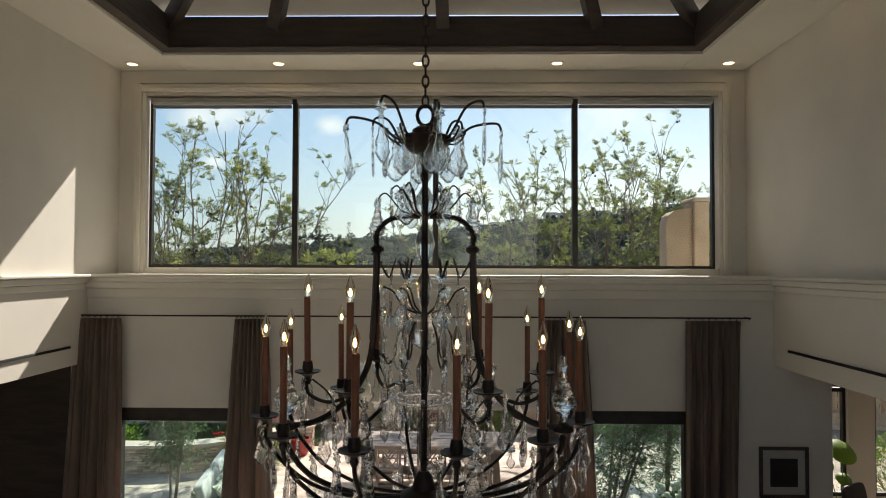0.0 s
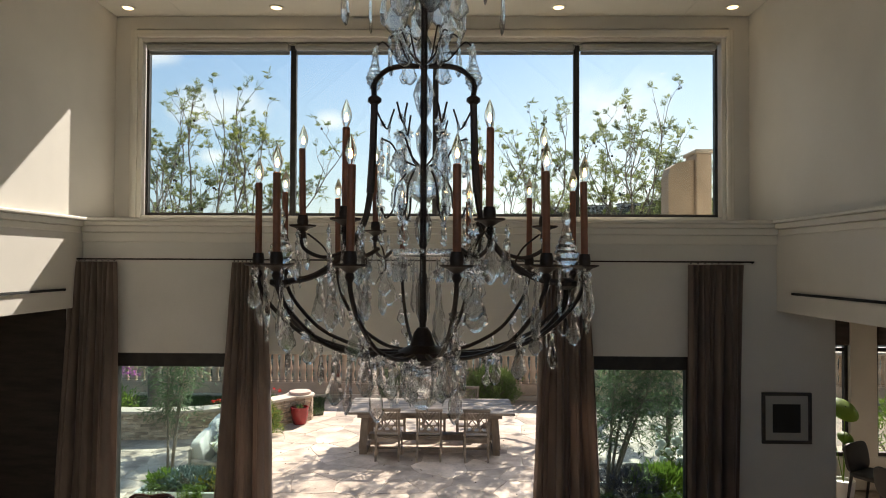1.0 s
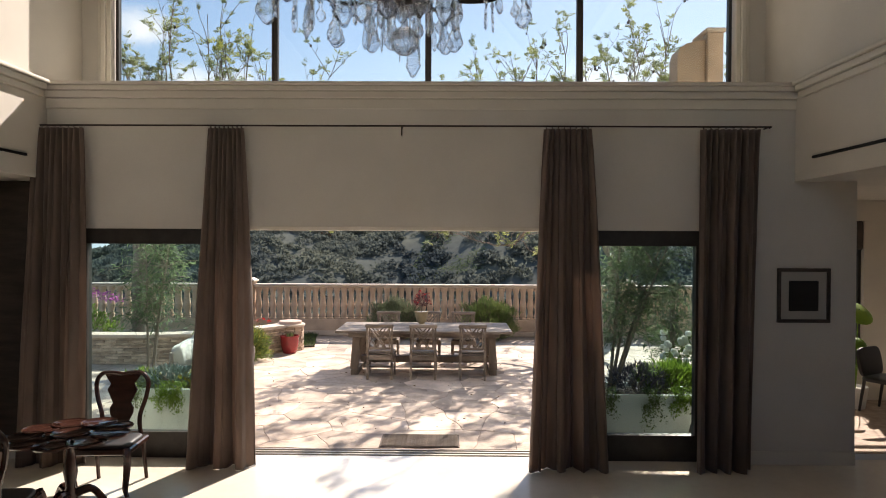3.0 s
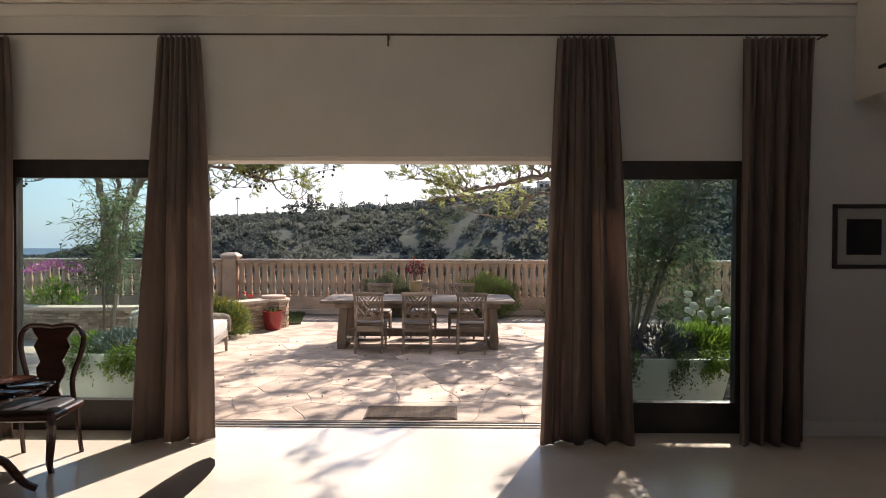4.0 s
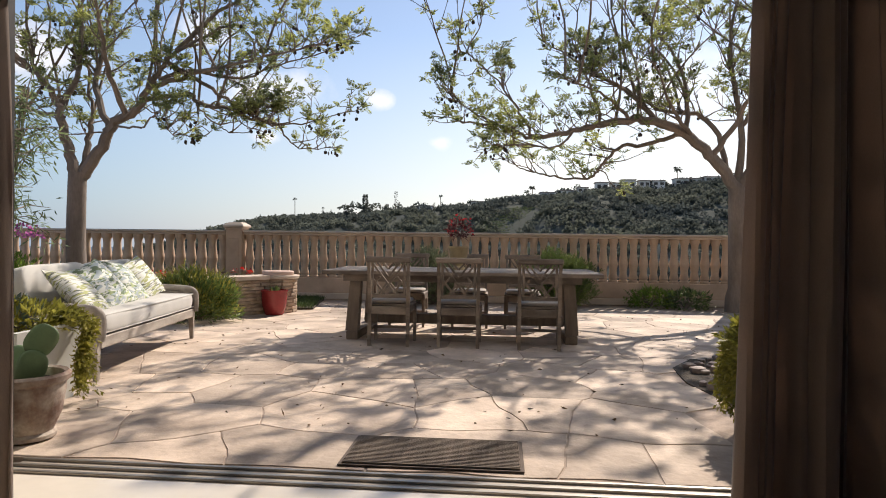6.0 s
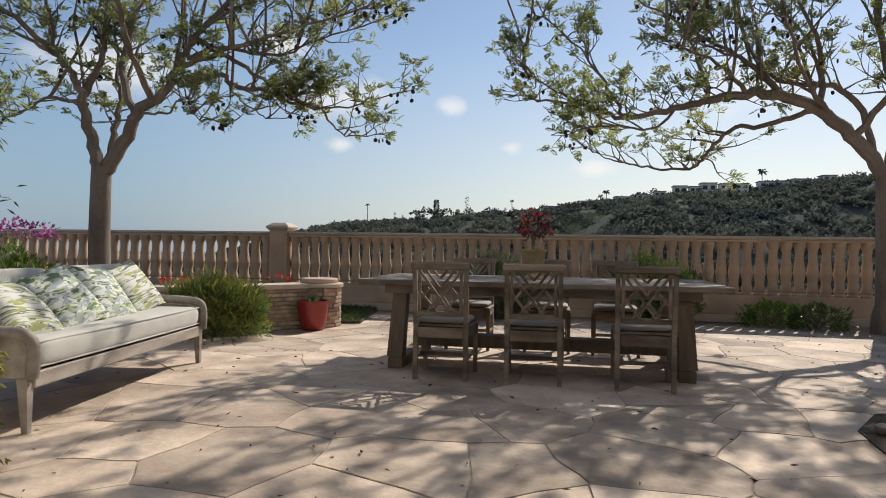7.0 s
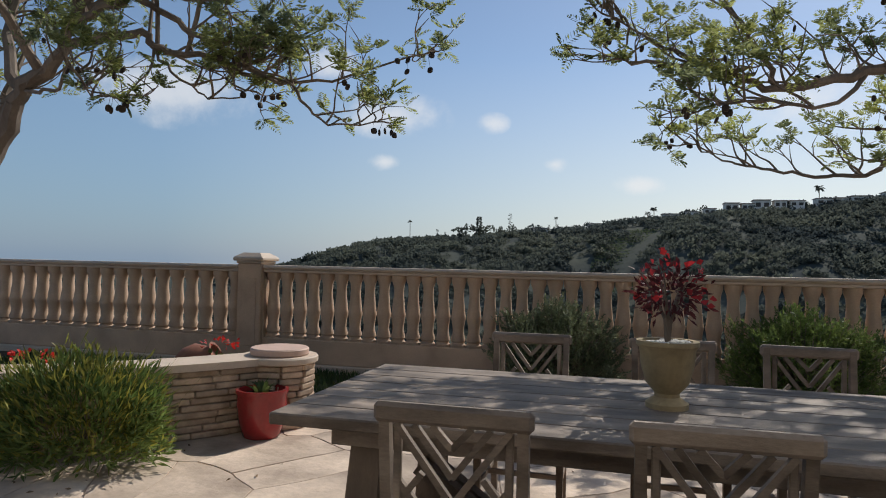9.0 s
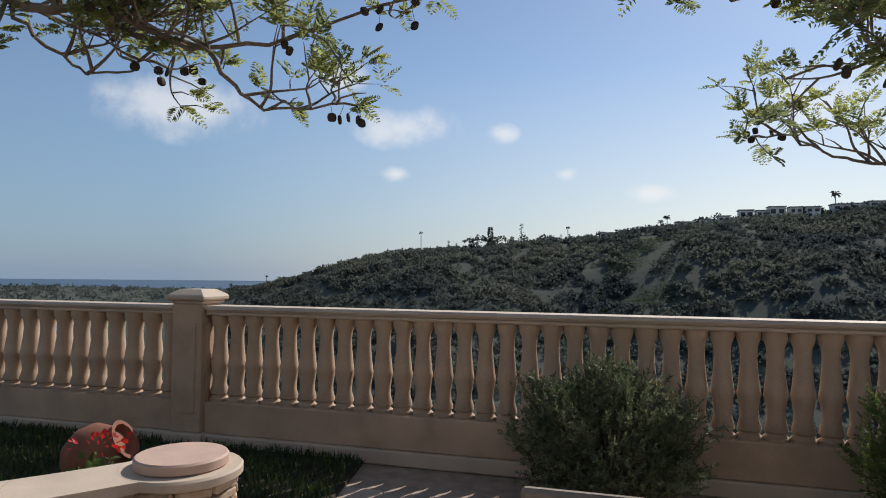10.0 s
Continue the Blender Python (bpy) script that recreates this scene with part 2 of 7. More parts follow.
def printed(name, ground, inks, scale, stretch):
    """Cloth printed with leafy strokes in several inks."""
    m = surface(name, ground, 0.9, 0.05, 5, 220, 0.2, sheen=0.2)
    n, l = m.node_tree.nodes, m.node_tree.links
    b = n["Principled BSDF"]
    colour = b.inputs["Base Color"].links[0].from_socket
    tc = n.new("ShaderNodeTexCoord")
    for k, ink in enumerate(inks):
        mp = n.new("ShaderNodeMapping")
        mp.inputs["Location"].default_value = (3.1 * k, 1.7 * k, 0.9 * k)
        mp.inputs["Rotation"].default_value = (0, 0.6 + 0.9 * k, 0)
        mp.inputs["Scale"].default_value = stretch
        t = n.new("ShaderNodeTexNoise")
        t.inputs["Scale"].default_value, t.inputs["Detail"].default_value, t.inputs["Distortion"].default_value = scale, 2, 1.2
        r = n.new("ShaderNodeMapRange")
        r.inputs["From Min"].default_value, r.inputs["From Max"].default_value = 0.53, 0.57
        mix = n.new("ShaderNodeMix")
        mix.data_type = "RGBA"
        mix.inputs[7].default_value = (*ink, 1)
        l.new(tc.outputs["Object"], mp.inputs["Vector"])
        l.new(mp.outputs["Vector"], t.inputs["Vector"])
        l.new(t.outputs["Fac"], r.inputs["Value"])
        l.new(r.outputs["Result"], mix.inputs[0])
        l.new(colour, mix.inputs[6])
        colour = mix.outputs[2]
    l.new(colour, b.inputs["Base Color"])
    return m


def pane_glass(name, tint=(0.93, 0.97, 0.95)):
    """A thin pane: what is behind shows straight through, with a faint mirror image."""
    m = bpy.data.materials.new(name)
    m.use_nodes = True
    n, l = m.node_tree.nodes, m.node_tree.links
    clear, shine, mixer = n.new("ShaderNodeBsdfTransparent"), n.new("ShaderNodeBsdfGlossy"), n.new("ShaderNodeMixShader")
    fres = n.new("ShaderNodeFresnel")
    fres.inputs["IOR"].default_value = 1.45
    clear.inputs["Color"].default_value = (*tint, 1)
    shine.inputs["Roughness"].default_value = 0.02
    l.new(fres.outputs[0], mixer.inputs[0])
    l.new(clear.outputs[0], mixer.inputs[1])
    l.new(shine.outputs[0], mixer.inputs[2])
    l.new(mixer.outputs[0], n["Material Output"].inputs["Surface"])
    return m


def glow(name, colour, strength):
    m = bpy.data.materials.new(name)
    m.use_nodes = True
    n, l = m.node_tree.nodes, m.node_tree.links
    e = n.new("ShaderNodeEmission")
    e.inputs["Color"].default_value, e.inputs["Strength"].default_value = (*colour, 1), strength
    l.new(e.outputs[0], n["Material Output"].inputs["Surface"])
    return m


PLASTER = surface("plaster", (0.66, 0.625, 0.565), 0.85, 0.05, 1.2, 90, 0.12)
TRIM = surface("trim_paint", (0.70, 0.66, 0.58), 0.55, 0.04, 2.0, 60, 0.05)
CEILING = surface("ceiling_paint", (0.70, 0.66, 0.58), 0.85, 0.04, 1.0, 80, 0.1)
LIMESTONE = surface("limestone_floor", (0.66, 0.60, 0.51), 0.16, 0.07, 0.8, 14, 0.03, second=(0.74, 0.68, 0.58))
DARK_WOOD = surface("dark_beam_wood", (0.055, 0.042, 0.034), 0.6, 0.3, 3, 40, 0.3, stretch=(1, 1, 6))
BRONZE = surface("bronze_frame", (0.045, 0.04, 0.036), 0.45, 0.2, 8, 60, 0.1, metal=0.3)
DRAPE = surface("drape_linen", (0.245, 0.182, 0.148), 0.9, 0.16, 5, 300, 0.3, sheen=0.3, stretch=(1, 1, 0.4), translucent=0.45)
IRON = surface("aged_iron", (0.034, 0.022, 0.016), 0.5, 0.4, 12, 90, 0.3, metal=0.5)
CRYSTAL = clear_crystal("crystal")
CANDLE = surface("candle_sleeve", (0.22, 0.075, 0.035), 0.5, 0.15, 20, 120, 0.1)
BULB = glow("bulb_filament", (1.0, 0.55, 0.2), 9.0)
CAN_GLOW = glow("can_lamp", (1.0, 0.72, 0.38), 2.2)
PANE = pane_glass("window_pane", (0.785, 0.81, 0.785))
PANE_GREEN = pane_glass("tinted_pane", (0.84, 0.95, 0.94))
STONE = surface("flagstone", (0.41, 0.315, 0.24), 0.8, 0.2, 2.3, 22, 0.7, second=(0.55, 0.44, 0.345), piece=0.2, depth=0.009)
GROUT = surface("mortar", (0.39, 0.30, 0.235), 0.9, 0.2, 8, 70, 0.4)
CAST = surface("cast_stone", (0.52, 0.375, 0.265), 0.8, 0.16, 3, 70, 0.25)
CAST_CAP = surface("cast_stone_cap", (0.56, 0.45, 0.35), 0.7, 0.10, 3, 60, 0.25)
LEDGE_STONE = surface("ledger_stone", (0.40, 0.29, 0.20), 0.85, 0.2, 7, 45, 0.5, second=(0.48, 0.36, 0.26), piece=0.28, depth=0.008)
TEAK_BROWN = surface("terrace_teak", (0.165, 0.122, 0.088), 0.72, 0.28, 2.6, 50, 0.45, second=(0.255, 0.20, 0.155), stretch=(1, 3, 3), piece=0.12)
TEAK = surface("weathered_teak", (0.30, 0.25, 0.205), 0.75, 0.24, 2.6, 50, 0.35, second=(0.40, 0.35, 0.30), stretch=(1, 3, 3), piece=0.1)
TEAK_DARK = surface("brown_teak", (0.17, 0.125, 0.09), 0.7, 0.2, 4, 60, 0.35, stretch=(5, 5, 1))
CUSHION = surface("outdoor_cushion", (0.52, 0.50, 0.455), 0.9, 0.06, 5, 260, 0.25, sheen=0.2)
# pale pad cloth, with the brownish tone of shade put into its colour
SHADED_PAD = surface("shaded_pad_cloth", (0.42, 0.37, 0.32), 0.9, 0.1, 6, 220, 0.3, sheen=0.2)
RED_GLAZE = surface("red_glaze", (0.30, 0.03, 0.03), 0.22, 0.2, 5, 40, 0.05)
SOIL = surface("soil", (0.06, 0.045, 0.03), 0.95, 0.4, 12, 70, 0.7, depth=0.02)
BARK = surface("bark", (0.215, 0.17, 0.135), 0.9, 0.3, 4, 45, 0.7, stretch=(1, 1, 0.3), depth=0.01)
BARK_PALE = surface("pale_bark", (0.26, 0.21, 0.16), 0.9, 0.3, 4, 45, 0.6, stretch=(1, 1, 0.3), depth=0.008)
LEAF_FERN = surface("jacaranda_leaf", (0.19, 0.235, 0.14), 0.5, 0.2, 1.3, 30, 0.0, second=(0.35, 0.37, 0.11), island=0.4, translucent=0.65)
LEAF_OLIVE = surface("olive_leaf", (0.14, 0.19, 0.10), 0.5, 0.2, 1.2, 30, 0.0, second=(0.18, 0.23, 0.11), island=0.35, translucent=0.65)
LEAF_BRIGHT = surface("bright_leaf", (0.12, 0.22, 0.03), 0.5, 0.2, 2, 30, 0.0, second=(0.20, 0.28, 0.04), island=0.3, translucent=0.45)
LEAF_DEEP = surface("deep_leaf", (0.09, 0.145, 0.04), 0.4, 0.2, 2, 30, 0.0, second=(0.13, 0.17, 0.05), island=0.35, translucent=0.3)
VINE = surface("vine_leaf", (0.08, 0.11, 0.06), 0.9, 0.2, 0.05, 0.5, 0.0, second=(0.11, 0.14, 0.06), island=0.2, translucent=0.35)
# lawn green is deepened to hold the balustrade's shadow in its colour
SHADED_LAWN = surface("shaded_lawn_blade", (0.05, 0.085, 0.024), 0.5, 0.2, 3, 30, 0.0, second=(0.075, 0.11, 0.03), island=0.3, translucent=0.3)
LEAF_SAGE = surface("sage_leaf", (0.12, 0.155, 0.075), 0.55, 0.2, 3, 30, 0.0, second=(0.20, 0.22, 0.12), island=0.4, translucent=0.3)
LEAF_ROSEMARY = surface("rosemary_leaf", (0.10, 0.165, 0.04), 0.55, 0.2, 3, 30, 0.0, second=(0.17, 0.22, 0.06), island=0.4, translucent=0.35)
LEAF_YELLOW = surface("yellow_leaf", (0.24, 0.24, 0.045), 0.5, 0.2, 2, 30, 0.0, second=(0.30, 0.27, 0.05), island=0.3, translucent=0.45)
POD = surface("seed_pod", (0.045, 0.03, 0.02), 0.7, 0.2, 10, 60, 0.1)
# hill leaf and scrub colours lean blue-grey, with aerial haze put into the colour
HAZY_HILL_LEAF = surface("haze_blue_leaf", (0.072, 0.092, 0.098), 0.9, 0.25, 0.02, 0.3, 0.0, second=(0.115, 0.125, 0.095), island=0.12, translucent=0.5)
HAZY_HILL = surface("haze_blue_scrub", (0.070, 0.086, 0.084), 0.95, 0.3, 0.03, 0.4, 0.0, second=(0.088, 0.092, 0.07))
for m_ in (HAZY_HILL, HAZY_HILL_LEAF):
    m_.node_tree.nodes["Principled BSDF"].inputs["Specular IOR Level"].default_value = 0.05
SEA = surface("sea", (0.05, 0.10, 0.16), 0.7, 0.1, 0.002, 0.05, 0.0)
WHITE_WALL = surface("white_stucco", (0.72, 0.70, 0.66), 0.85, 0.06, 0.3, 3, 0.1)
POT_WHITE = surface("white_planter", (0.62, 0.62, 0.58), 0.5, 0.06, 4, 60, 0.1)


# ---- the room ----
XL, XR = -3.72, 4.02          # upper side walls
YL, YW = 6.95, 7.62           # lower wall face, upper window plane
SILL, CEIL = 3.92, 6.45
BACK = -4.2


def structure(name, geo, material, label, smooth=False):
    return solid(name, geo, material, label, name.split("_")[0], kind="structure", smooth=smooth)


floor = structure("floor", Geo().box(-7.0, 10.2, BACK - 0.3, 7.12, -0.2, 0.0, 0.002), LIMESTONE, "smooth polished cream limestone floor")

north = Geo()
north.box(-3.90, -3.40, YL, YL + 0.2, 0, 2.92, 0.0004)
north.box(3.10, 4.66, YL, YL + 0.2, 0, 2.92, 0.0004)
north.box(XL - 0.4, 4.66, YL, YW + 0.1, 2.92, SILL - 0.05, 0.0004)
north.box(-3.40, -1.90, YL, YL + 0.32, 2.41, 2.92, 0.0004)
north.box(-1.90, 1.76, YL, YL + 0.32, 2.44, 2.92, 0.0004)
north.box(1.76, 3.10, YL, YL + 0.32, 2.41, 2.92, 0.0004)
north.box(XL - 0.3, -3.47, YW - 0.02, YW + 0.25, SILL - 0.05, CEIL + 0.1, 0.0004)
north.box(3.78, XR + 0.3, YW - 0.02, YW + 0.25, SILL - 0.05, CEIL + 0.1, 0.0004)
north.box(-3.47, 3.78, YW - 0.02, YW + 0.25, 6.30, CEIL + 0.1, 0.0004)
wall_north = structure("wall_north", north, PLASTER, "warm off-white plaster wall over the open doorway")
ledge = Geo()
for d, z0, z1 in ((0.10, SILL - 0.035, SILL), (0.075, SILL - 0.085, SILL - 0.037), (0.05, SILL - 0.16, SILL - 0.087), (0.025, SILL - 0.27, SILL - 0.162)):
    ledge.box(XL - 0.02, XR + 0.02, YL - d, YL - 0.001 if z1 < SILL else YW - 0.03, z0, z1, 0.008)
structure("trim_sill_ledge", ledge, TRIM, "painted moulded ledge below the high window")

west = Geo()
west.box(XL - 0.3, XL, BACK, YW, SILL - 0.05, CEIL + 0.1)
west.box(XL - 0.3, XL, BACK, YL, 2.92, SILL - 0.0505)
west.box(XL - 0.3, XL, BACK, -1.6, 0, 2.92)
structure("wall_west", west, PLASTER, "off-white plaster side wall above a deep beam")
east = Geo()
east.box(XR, XR + 0.3, BACK, YW, SILL - 0.05, CEIL + 0.1)
east.box(XR, XR + 0.3, BACK, YL, 2.92, SILL - 0.0505)
east.box(XR, XR + 0.3, BACK, -1.6, 0, 2.92)
structure("wall_east", east, PLASTER, "off-white plaster side wall above a deep beam")
for side, x, s in (("west", XL, 1), ("east", XR, -1)):
    g = Geo()
    for d, z0, z1 in ((0.10, SILL - 0.035, SILL), (0.07, SILL - 0.1, SILL - 0.037), (0.035, SILL - 0.17, SILL - 0.102)):
        a, b = x - s * 0.015, x + s * d
        g.box(min(a, b), max(a, b), BACK, YL - 0.11, z0, z1, 0.008)
    structure("trim_ledge_" + side, g, TRIM, "painted moulded ledge along the side wall")
    slot = Geo().box(x - 0.022, x + 0.022, -1.0, YL - 0.35, 3.115, 3.14, 0.002)
    solid("slot_diffuser", slot, surface("slot_black", (0.01, 0.01, 0.01), 0.8, 0.1), "thin black slot diffuser in the plaster beam", "air slot", kind="structure")
# the high opening is unseen, added so that sky light fills the room
south = Geo().box(-7.0, -2.6, BACK - 0.3, BACK, 0, CEIL + 0.1).box(3.0, 10.2, BACK - 0.3, BACK, 0, CEIL + 0.1)
south.box(-2.6, 3.0, BACK - 0.3, BACK, 0, 3.6).box(-2.6, 3.0, BACK - 0.3, BACK, 6.0, CEIL + 0.1)
structure("wall_south", south, PLASTER, "plaster wall closing the room, with an unseen high opening added for fill light")

# the side spaces under the beams
# dark colour on these walls stands in for the unlit side room and shaded return
structure("wall_side_west", Geo().box(-7.0, -6.8, BACK, 7.6, 0, 2.92).box(-6.8, -3.902, 7.155, 7.6, 0, 2.915), DARK_WOOD, "dark walls standing in for the shade of the side room")
structure("ceiling_side_west", Geo().box(-7.0, XL - 0.31, BACK, 7.6, 2.925, 3.1), PLASTER, "low plaster ceiling of the side room")
structure("ceiling_side_east", Geo().box(XR + 0.31, 10.2, BACK, 9.98, 2.925, 3.1), PLASTER, "low plaster ceiling of the dining room")
structure("wall_side_east", Geo().box(10.0, 10.2, BACK, 9.98, 0, 2.92), PLASTER, "plain plaster wall of the dining room")
structure("wall_dining_return", Geo().prism([(4.50, YL + 0.201), (4.66, YL + 0.201), (5.06, 9.98), (4.90, 9.98)], 0, 2.92), PLASTER, "plaster return wall of the dining room")
dw = Geo().box(5.061, 10.0, 9.78, 9.98, 0, 0.5).box(5.061, 10.0, 9.78, 9.98, 2.62, 2.92)
for a, b in ((5.061, 5.2), (6.52, 6.93), (8.6, 9.0)):
    dw.box(a, b, 9.78, 9.98, 0.5, 2.62)
structure("wall_dining_north", dw, TRIM, "white painted dining room window wall")
structure("floor_dining", Geo().box(4.70, 10.0, 7.14, 9.77, -0.2, -0.012), surface("grey_tile", (0.27, 0.28, 0.31), 0.3, 0.08, 1.5, 20, 0.05), "pale stone floor of the dining room")
for k, (a, b) in enumerate(((5.2, 6.52), (6.93, 8.6))):
    w = thing("window_dining_%d" % (k + 1), "dark-framed dining room window onto the garden", "window")
    tagged(w, kind="structure")
    part("window_frame", Geo().box(a, a + 0.05, 9.84, 9.92, 0.5, 2.62).box(b - 0.05, b, 9.84, 9.92, 0.5, 2.62).box(a + 0.05, b - 0.05, 9.84, 9.92, 0.5, 0.56).box(a + 0.05, b - 0.05, 9.84, 9.92, 2.1, 2.16).box(a + 0.05, b - 0.05, 9.84, 9.92, 2.56, 2.62), BRONZE, w)
    p = part("pane", Geo().box(a + 0.05, b - 0.05, 9.875, 9.881, 0.56, 2.1, 0.001), PANE, w)
    p.visible_shadow = False
    part("roman_shade", Geo().box(a + 0.01, b - 0.01, 9.76, 9.83, 2.2, 2.62, 0.02), DARK_WOOD, w, "dark woven shade drawn up")

# ceiling with its tray
tx0, tx1, ty0, ty1 = -2.86, 3.22, -2.4, 6.85
c = Geo()
c.box(XL, tx0, BACK, YW + 0.2, CEIL, CEIL + 0.25).box(tx1, XR, BACK, YW + 0.2, CEIL, CEIL + 0.25)
c.box(tx0, tx1, BACK, ty0, CEIL, CEIL + 0.25).box(tx0, tx1, ty1, YW + 0.2, CEIL, CEIL + 0.25)
apex = 9.3
mid = (tx0 + tx1) / 2
r0, r1 = ty0 + 2.6, ty1 - 2.6
zb = CEIL + 0.40
v = [(tx0, ty0, zb), (tx1, ty0, zb), (tx1, ty1, zb), (tx0, ty1, zb), (mid, r0, apex), (mid, r1, apex)]
v += [(x, y, z + 0.1) for x, y, z in v]
c.add(v, [(0, 1, 4), (1, 2, 5, 4), (2, 3, 5), (3, 0, 4, 5), (6, 7, 10), (7, 8, 11, 10), (8, 9, 11), (9, 6, 10, 11), (0, 1, 7, 6), (1, 2, 8, 7), (2, 3, 9, 8), (3, 0, 6, 9)])
structure("ceiling", c, CEILING, "off-white ceiling with a hipped timbered tray")
g = Geo()
for d, z0, z1 in ((0.10, CEIL - 0.03, CEIL - 0.001), (0.05, CEIL - 0.05, CEIL - 0.031)):
    g.box(tx0 - d, tx1 + d, ty1, ty1 + d, z0, z1, 0.006).box(tx0 - d, tx1 + d, ty0 - d, ty0, z0, z1, 0.006)
    g.box(tx0 - d, tx0, ty0, ty1, z0, z1, 0.006).box(tx1, tx1 + d, ty0, ty1, z0, z1, 0.006)
structure("trim_tray", g, TRIM, "painted moulding round the ceiling tray")
tray = thing("tray_beam", "dark stained timber frame inside the ceiling tray", "ceiling beam")
tagged(tray, kind="structure")
for a in ((tx0 + 0.001, tx1 - 0.001, ty1 - 0.14, ty1 - 0.001), (tx0 + 0.001, tx1 - 0.001, ty0 + 0.001, ty0 + 0.14), (tx0 + 0.001, tx0 + 0.14, ty0 + 0.141, ty1 - 0.141), (tx1 - 0.14, tx1 - 0.001, ty0 + 0.141, ty1 - 0.141)):
    part("beam", Geo().box(*a, CEIL + 0.01, CEIL + 0.34, 0.01), DARK_WOOD, tray)
    x0, x1, y0, y1 = a
    part("bead", Geo().box(x0 - 0.0, x1, y0 - 0.02, y1 - 0.005, CEIL - 0.02, CEIL + 0.009, 0.008), DARK_WOOD, tray)
for a, b in (((tx0 + 0.1, ty1 - 0.1), (mid, r1)), ((tx1 - 0.1, ty1 - 0.1), (mid, r1)), ((tx0 + 0.1, ty0 + 0.1), (mid, r0)), ((tx1 - 0.1, ty0 + 0.1), (mid, r0)),
             ((-1.55, ty1 - 0.1), (-0.6, r1 + 0.6)), ((0.32, ty1 - 0.1), (0.2, r1)), ((2.0, ty1 - 0.1), (1.0, r1 + 0.6)),
             ((tx0 + 0.1, 4.6), (mid, 3.9)), ((tx0 + 0.1, 2.2), (mid, 2.2)), ((tx1 - 0.1, 4.6), (mid, 3.9)), ((tx1 - 0.1, 2.2), (mid, 2.2))):
    t = 1.0 if b[0] == mid or b[0] == 0.2 else 0.72
    end = Vector((b[0], b[1], zb + (apex - zb) * t - 0.1))
    part("rafter", Geo().tube([(a[0], a[1], zb - 0.16), end], 0.1, 4, turn=math.pi / 4), DARK_WOOD, tray)
ring = Geo().lathe([(0.062, -0.012), (0.082, -0.012), (0.085, 0.0), (0.062, 0.0)], 24, cap=False).mesh("ring", TRIM, True)
lens = Geo().lathe([(0.001, 0.02), (0.06, 0.02), (0.06, 0.016), (0.001, 0.016)], 20, cap=False).mesh("lamp", CAN_GLOW)
for x, y in ((-3.43, 7.3), (-1.66, 7.3), (0.02, 7.3), (1.67, 7.3), (3.70, 7.3), (3.75, 5.35), (-3.40, 5.1), (3.75, 2.6), (-3.40, 2.6)):
    d = thing("downlight", "lit recessed ceiling downlight with white ring", "ceiling light", pose(x, y, CEIL - 0.001), "ceiling downlights")
    part("ring", ring, None, d)
    part("lamp", lens, None, d, at=pose(0, 0, -0.025))

# the high window
hw = thing("window_1", "wide high window with dark bronze frame, four panes", "window")
tagged(hw, kind="structure")
wx = [-3.35, -1.53, 0.22, 1.94, 3.65]
for x0, x1 in zip(wx, wx[1:]):
    f = Geo().box(x0, x0 + 0.035, YW, YW + 0.07, 4.0, 6.10).box(x1 - 0.035, x1, YW, YW + 0.07, 4.0, 6.10)
    f.box(x0 + 0.035, x1 - 0.035, YW, YW + 0.07, 4.0, 4.035).box(x0 + 0.035, x1 - 0.035, YW, YW + 0.07, 6.05, 6.10)
    part("window_frame", f, BRONZE, hw)
    p = part("pane", Geo().box(x0 + 0.035, x1 - 0.035, YW + 0.03, YW + 0.036, 4.035, 6.05, 0.001), PANE, hw)
    p.visible_shadow = False
    blind = part("roller_blind", Geo().box(x0 + 0.03, x1 - 0.03, YW - 0.085, YW - 0.004, 6.02, 6.105, 0.025), surface("blind_fabric", (0.33, 0.32, 0.30), 0.8, 0.06, 4, 200, 0.1), hw, "grey roller blind rolled up")
    part("hem_bar", Geo().box(x0 + 0.04, x1 - 0.04, YW - 0.03, YW - 0.015, 5.975, 6.019), surface("hem", (0.25, 0.24, 0.23), 0.7, 0.06), blind)
cas = Geo()
for k, (d, y) in enumerate(((0.0, 0.05), (0.05, 0.085), (0.10, 0.05))):
    a = 0.02 + d
    cas.box(-3.35 - a - 0.05, -3.35 - a, YW - 0.02 - y, YW + 0.06, SILL + 0.001, 6.10 + a + 0.05, 0.006).box(3.65 + a, 3.65 + a + 0.05, YW - 0.02 - y, YW + 0.06, SILL + 0.001, 6.10 + a + 0.05, 0.006)
    cas.box(-3.35 - a, 3.65 + a, YW - 0.02 - y, YW + 0.06, 6.10 + a, 6.10 + a + 0.05, 0.006)
cas.box(-3.37, 3.67, YW - 0.06, YW + 0.06, SILL + 0.001, 3.998, 0.006)
cas.box(-3.37, 3.67, YW - 0.0, YW + 0.05, 6.101, 6.119, 0.002)
structure("trim_window", cas, TRIM, "painted moulded casing round the high window")

# the doorway with its sidelights
for name, a, b in (("window_2", -3.40, -1.90), ("window_3", 1.76, 3.10)):
    w = thing(name, "tall fixed sidelight with dark frame beside the open doorway", "window")
    tagged(w, kind="structure")
    f = Geo().box(a, b, YL + 0.06, YL + 0.16, 2.25, 2.409).box(a, b, YL + 0.06, YL + 0.16, 0.0, 0.27).box(a, a + 0.06, YL + 0.06, YL + 0.16, 0.27, 2.25).box(b - 0.06, b, YL + 0.06, YL + 0.16, 0.27, 2.25)
    part("window_frame", f, BRONZE, w)
    p = part("pane", Geo().box(a + 0.06, b - 0.06, YL + 0.1, YL + 0.108, 0.27, 2.25, 0.001), PANE_GREEN, w)
    p.visible_shadow = False
door = thing("door_1", "wide open doorway with pocketed sliding glass doors", "door")
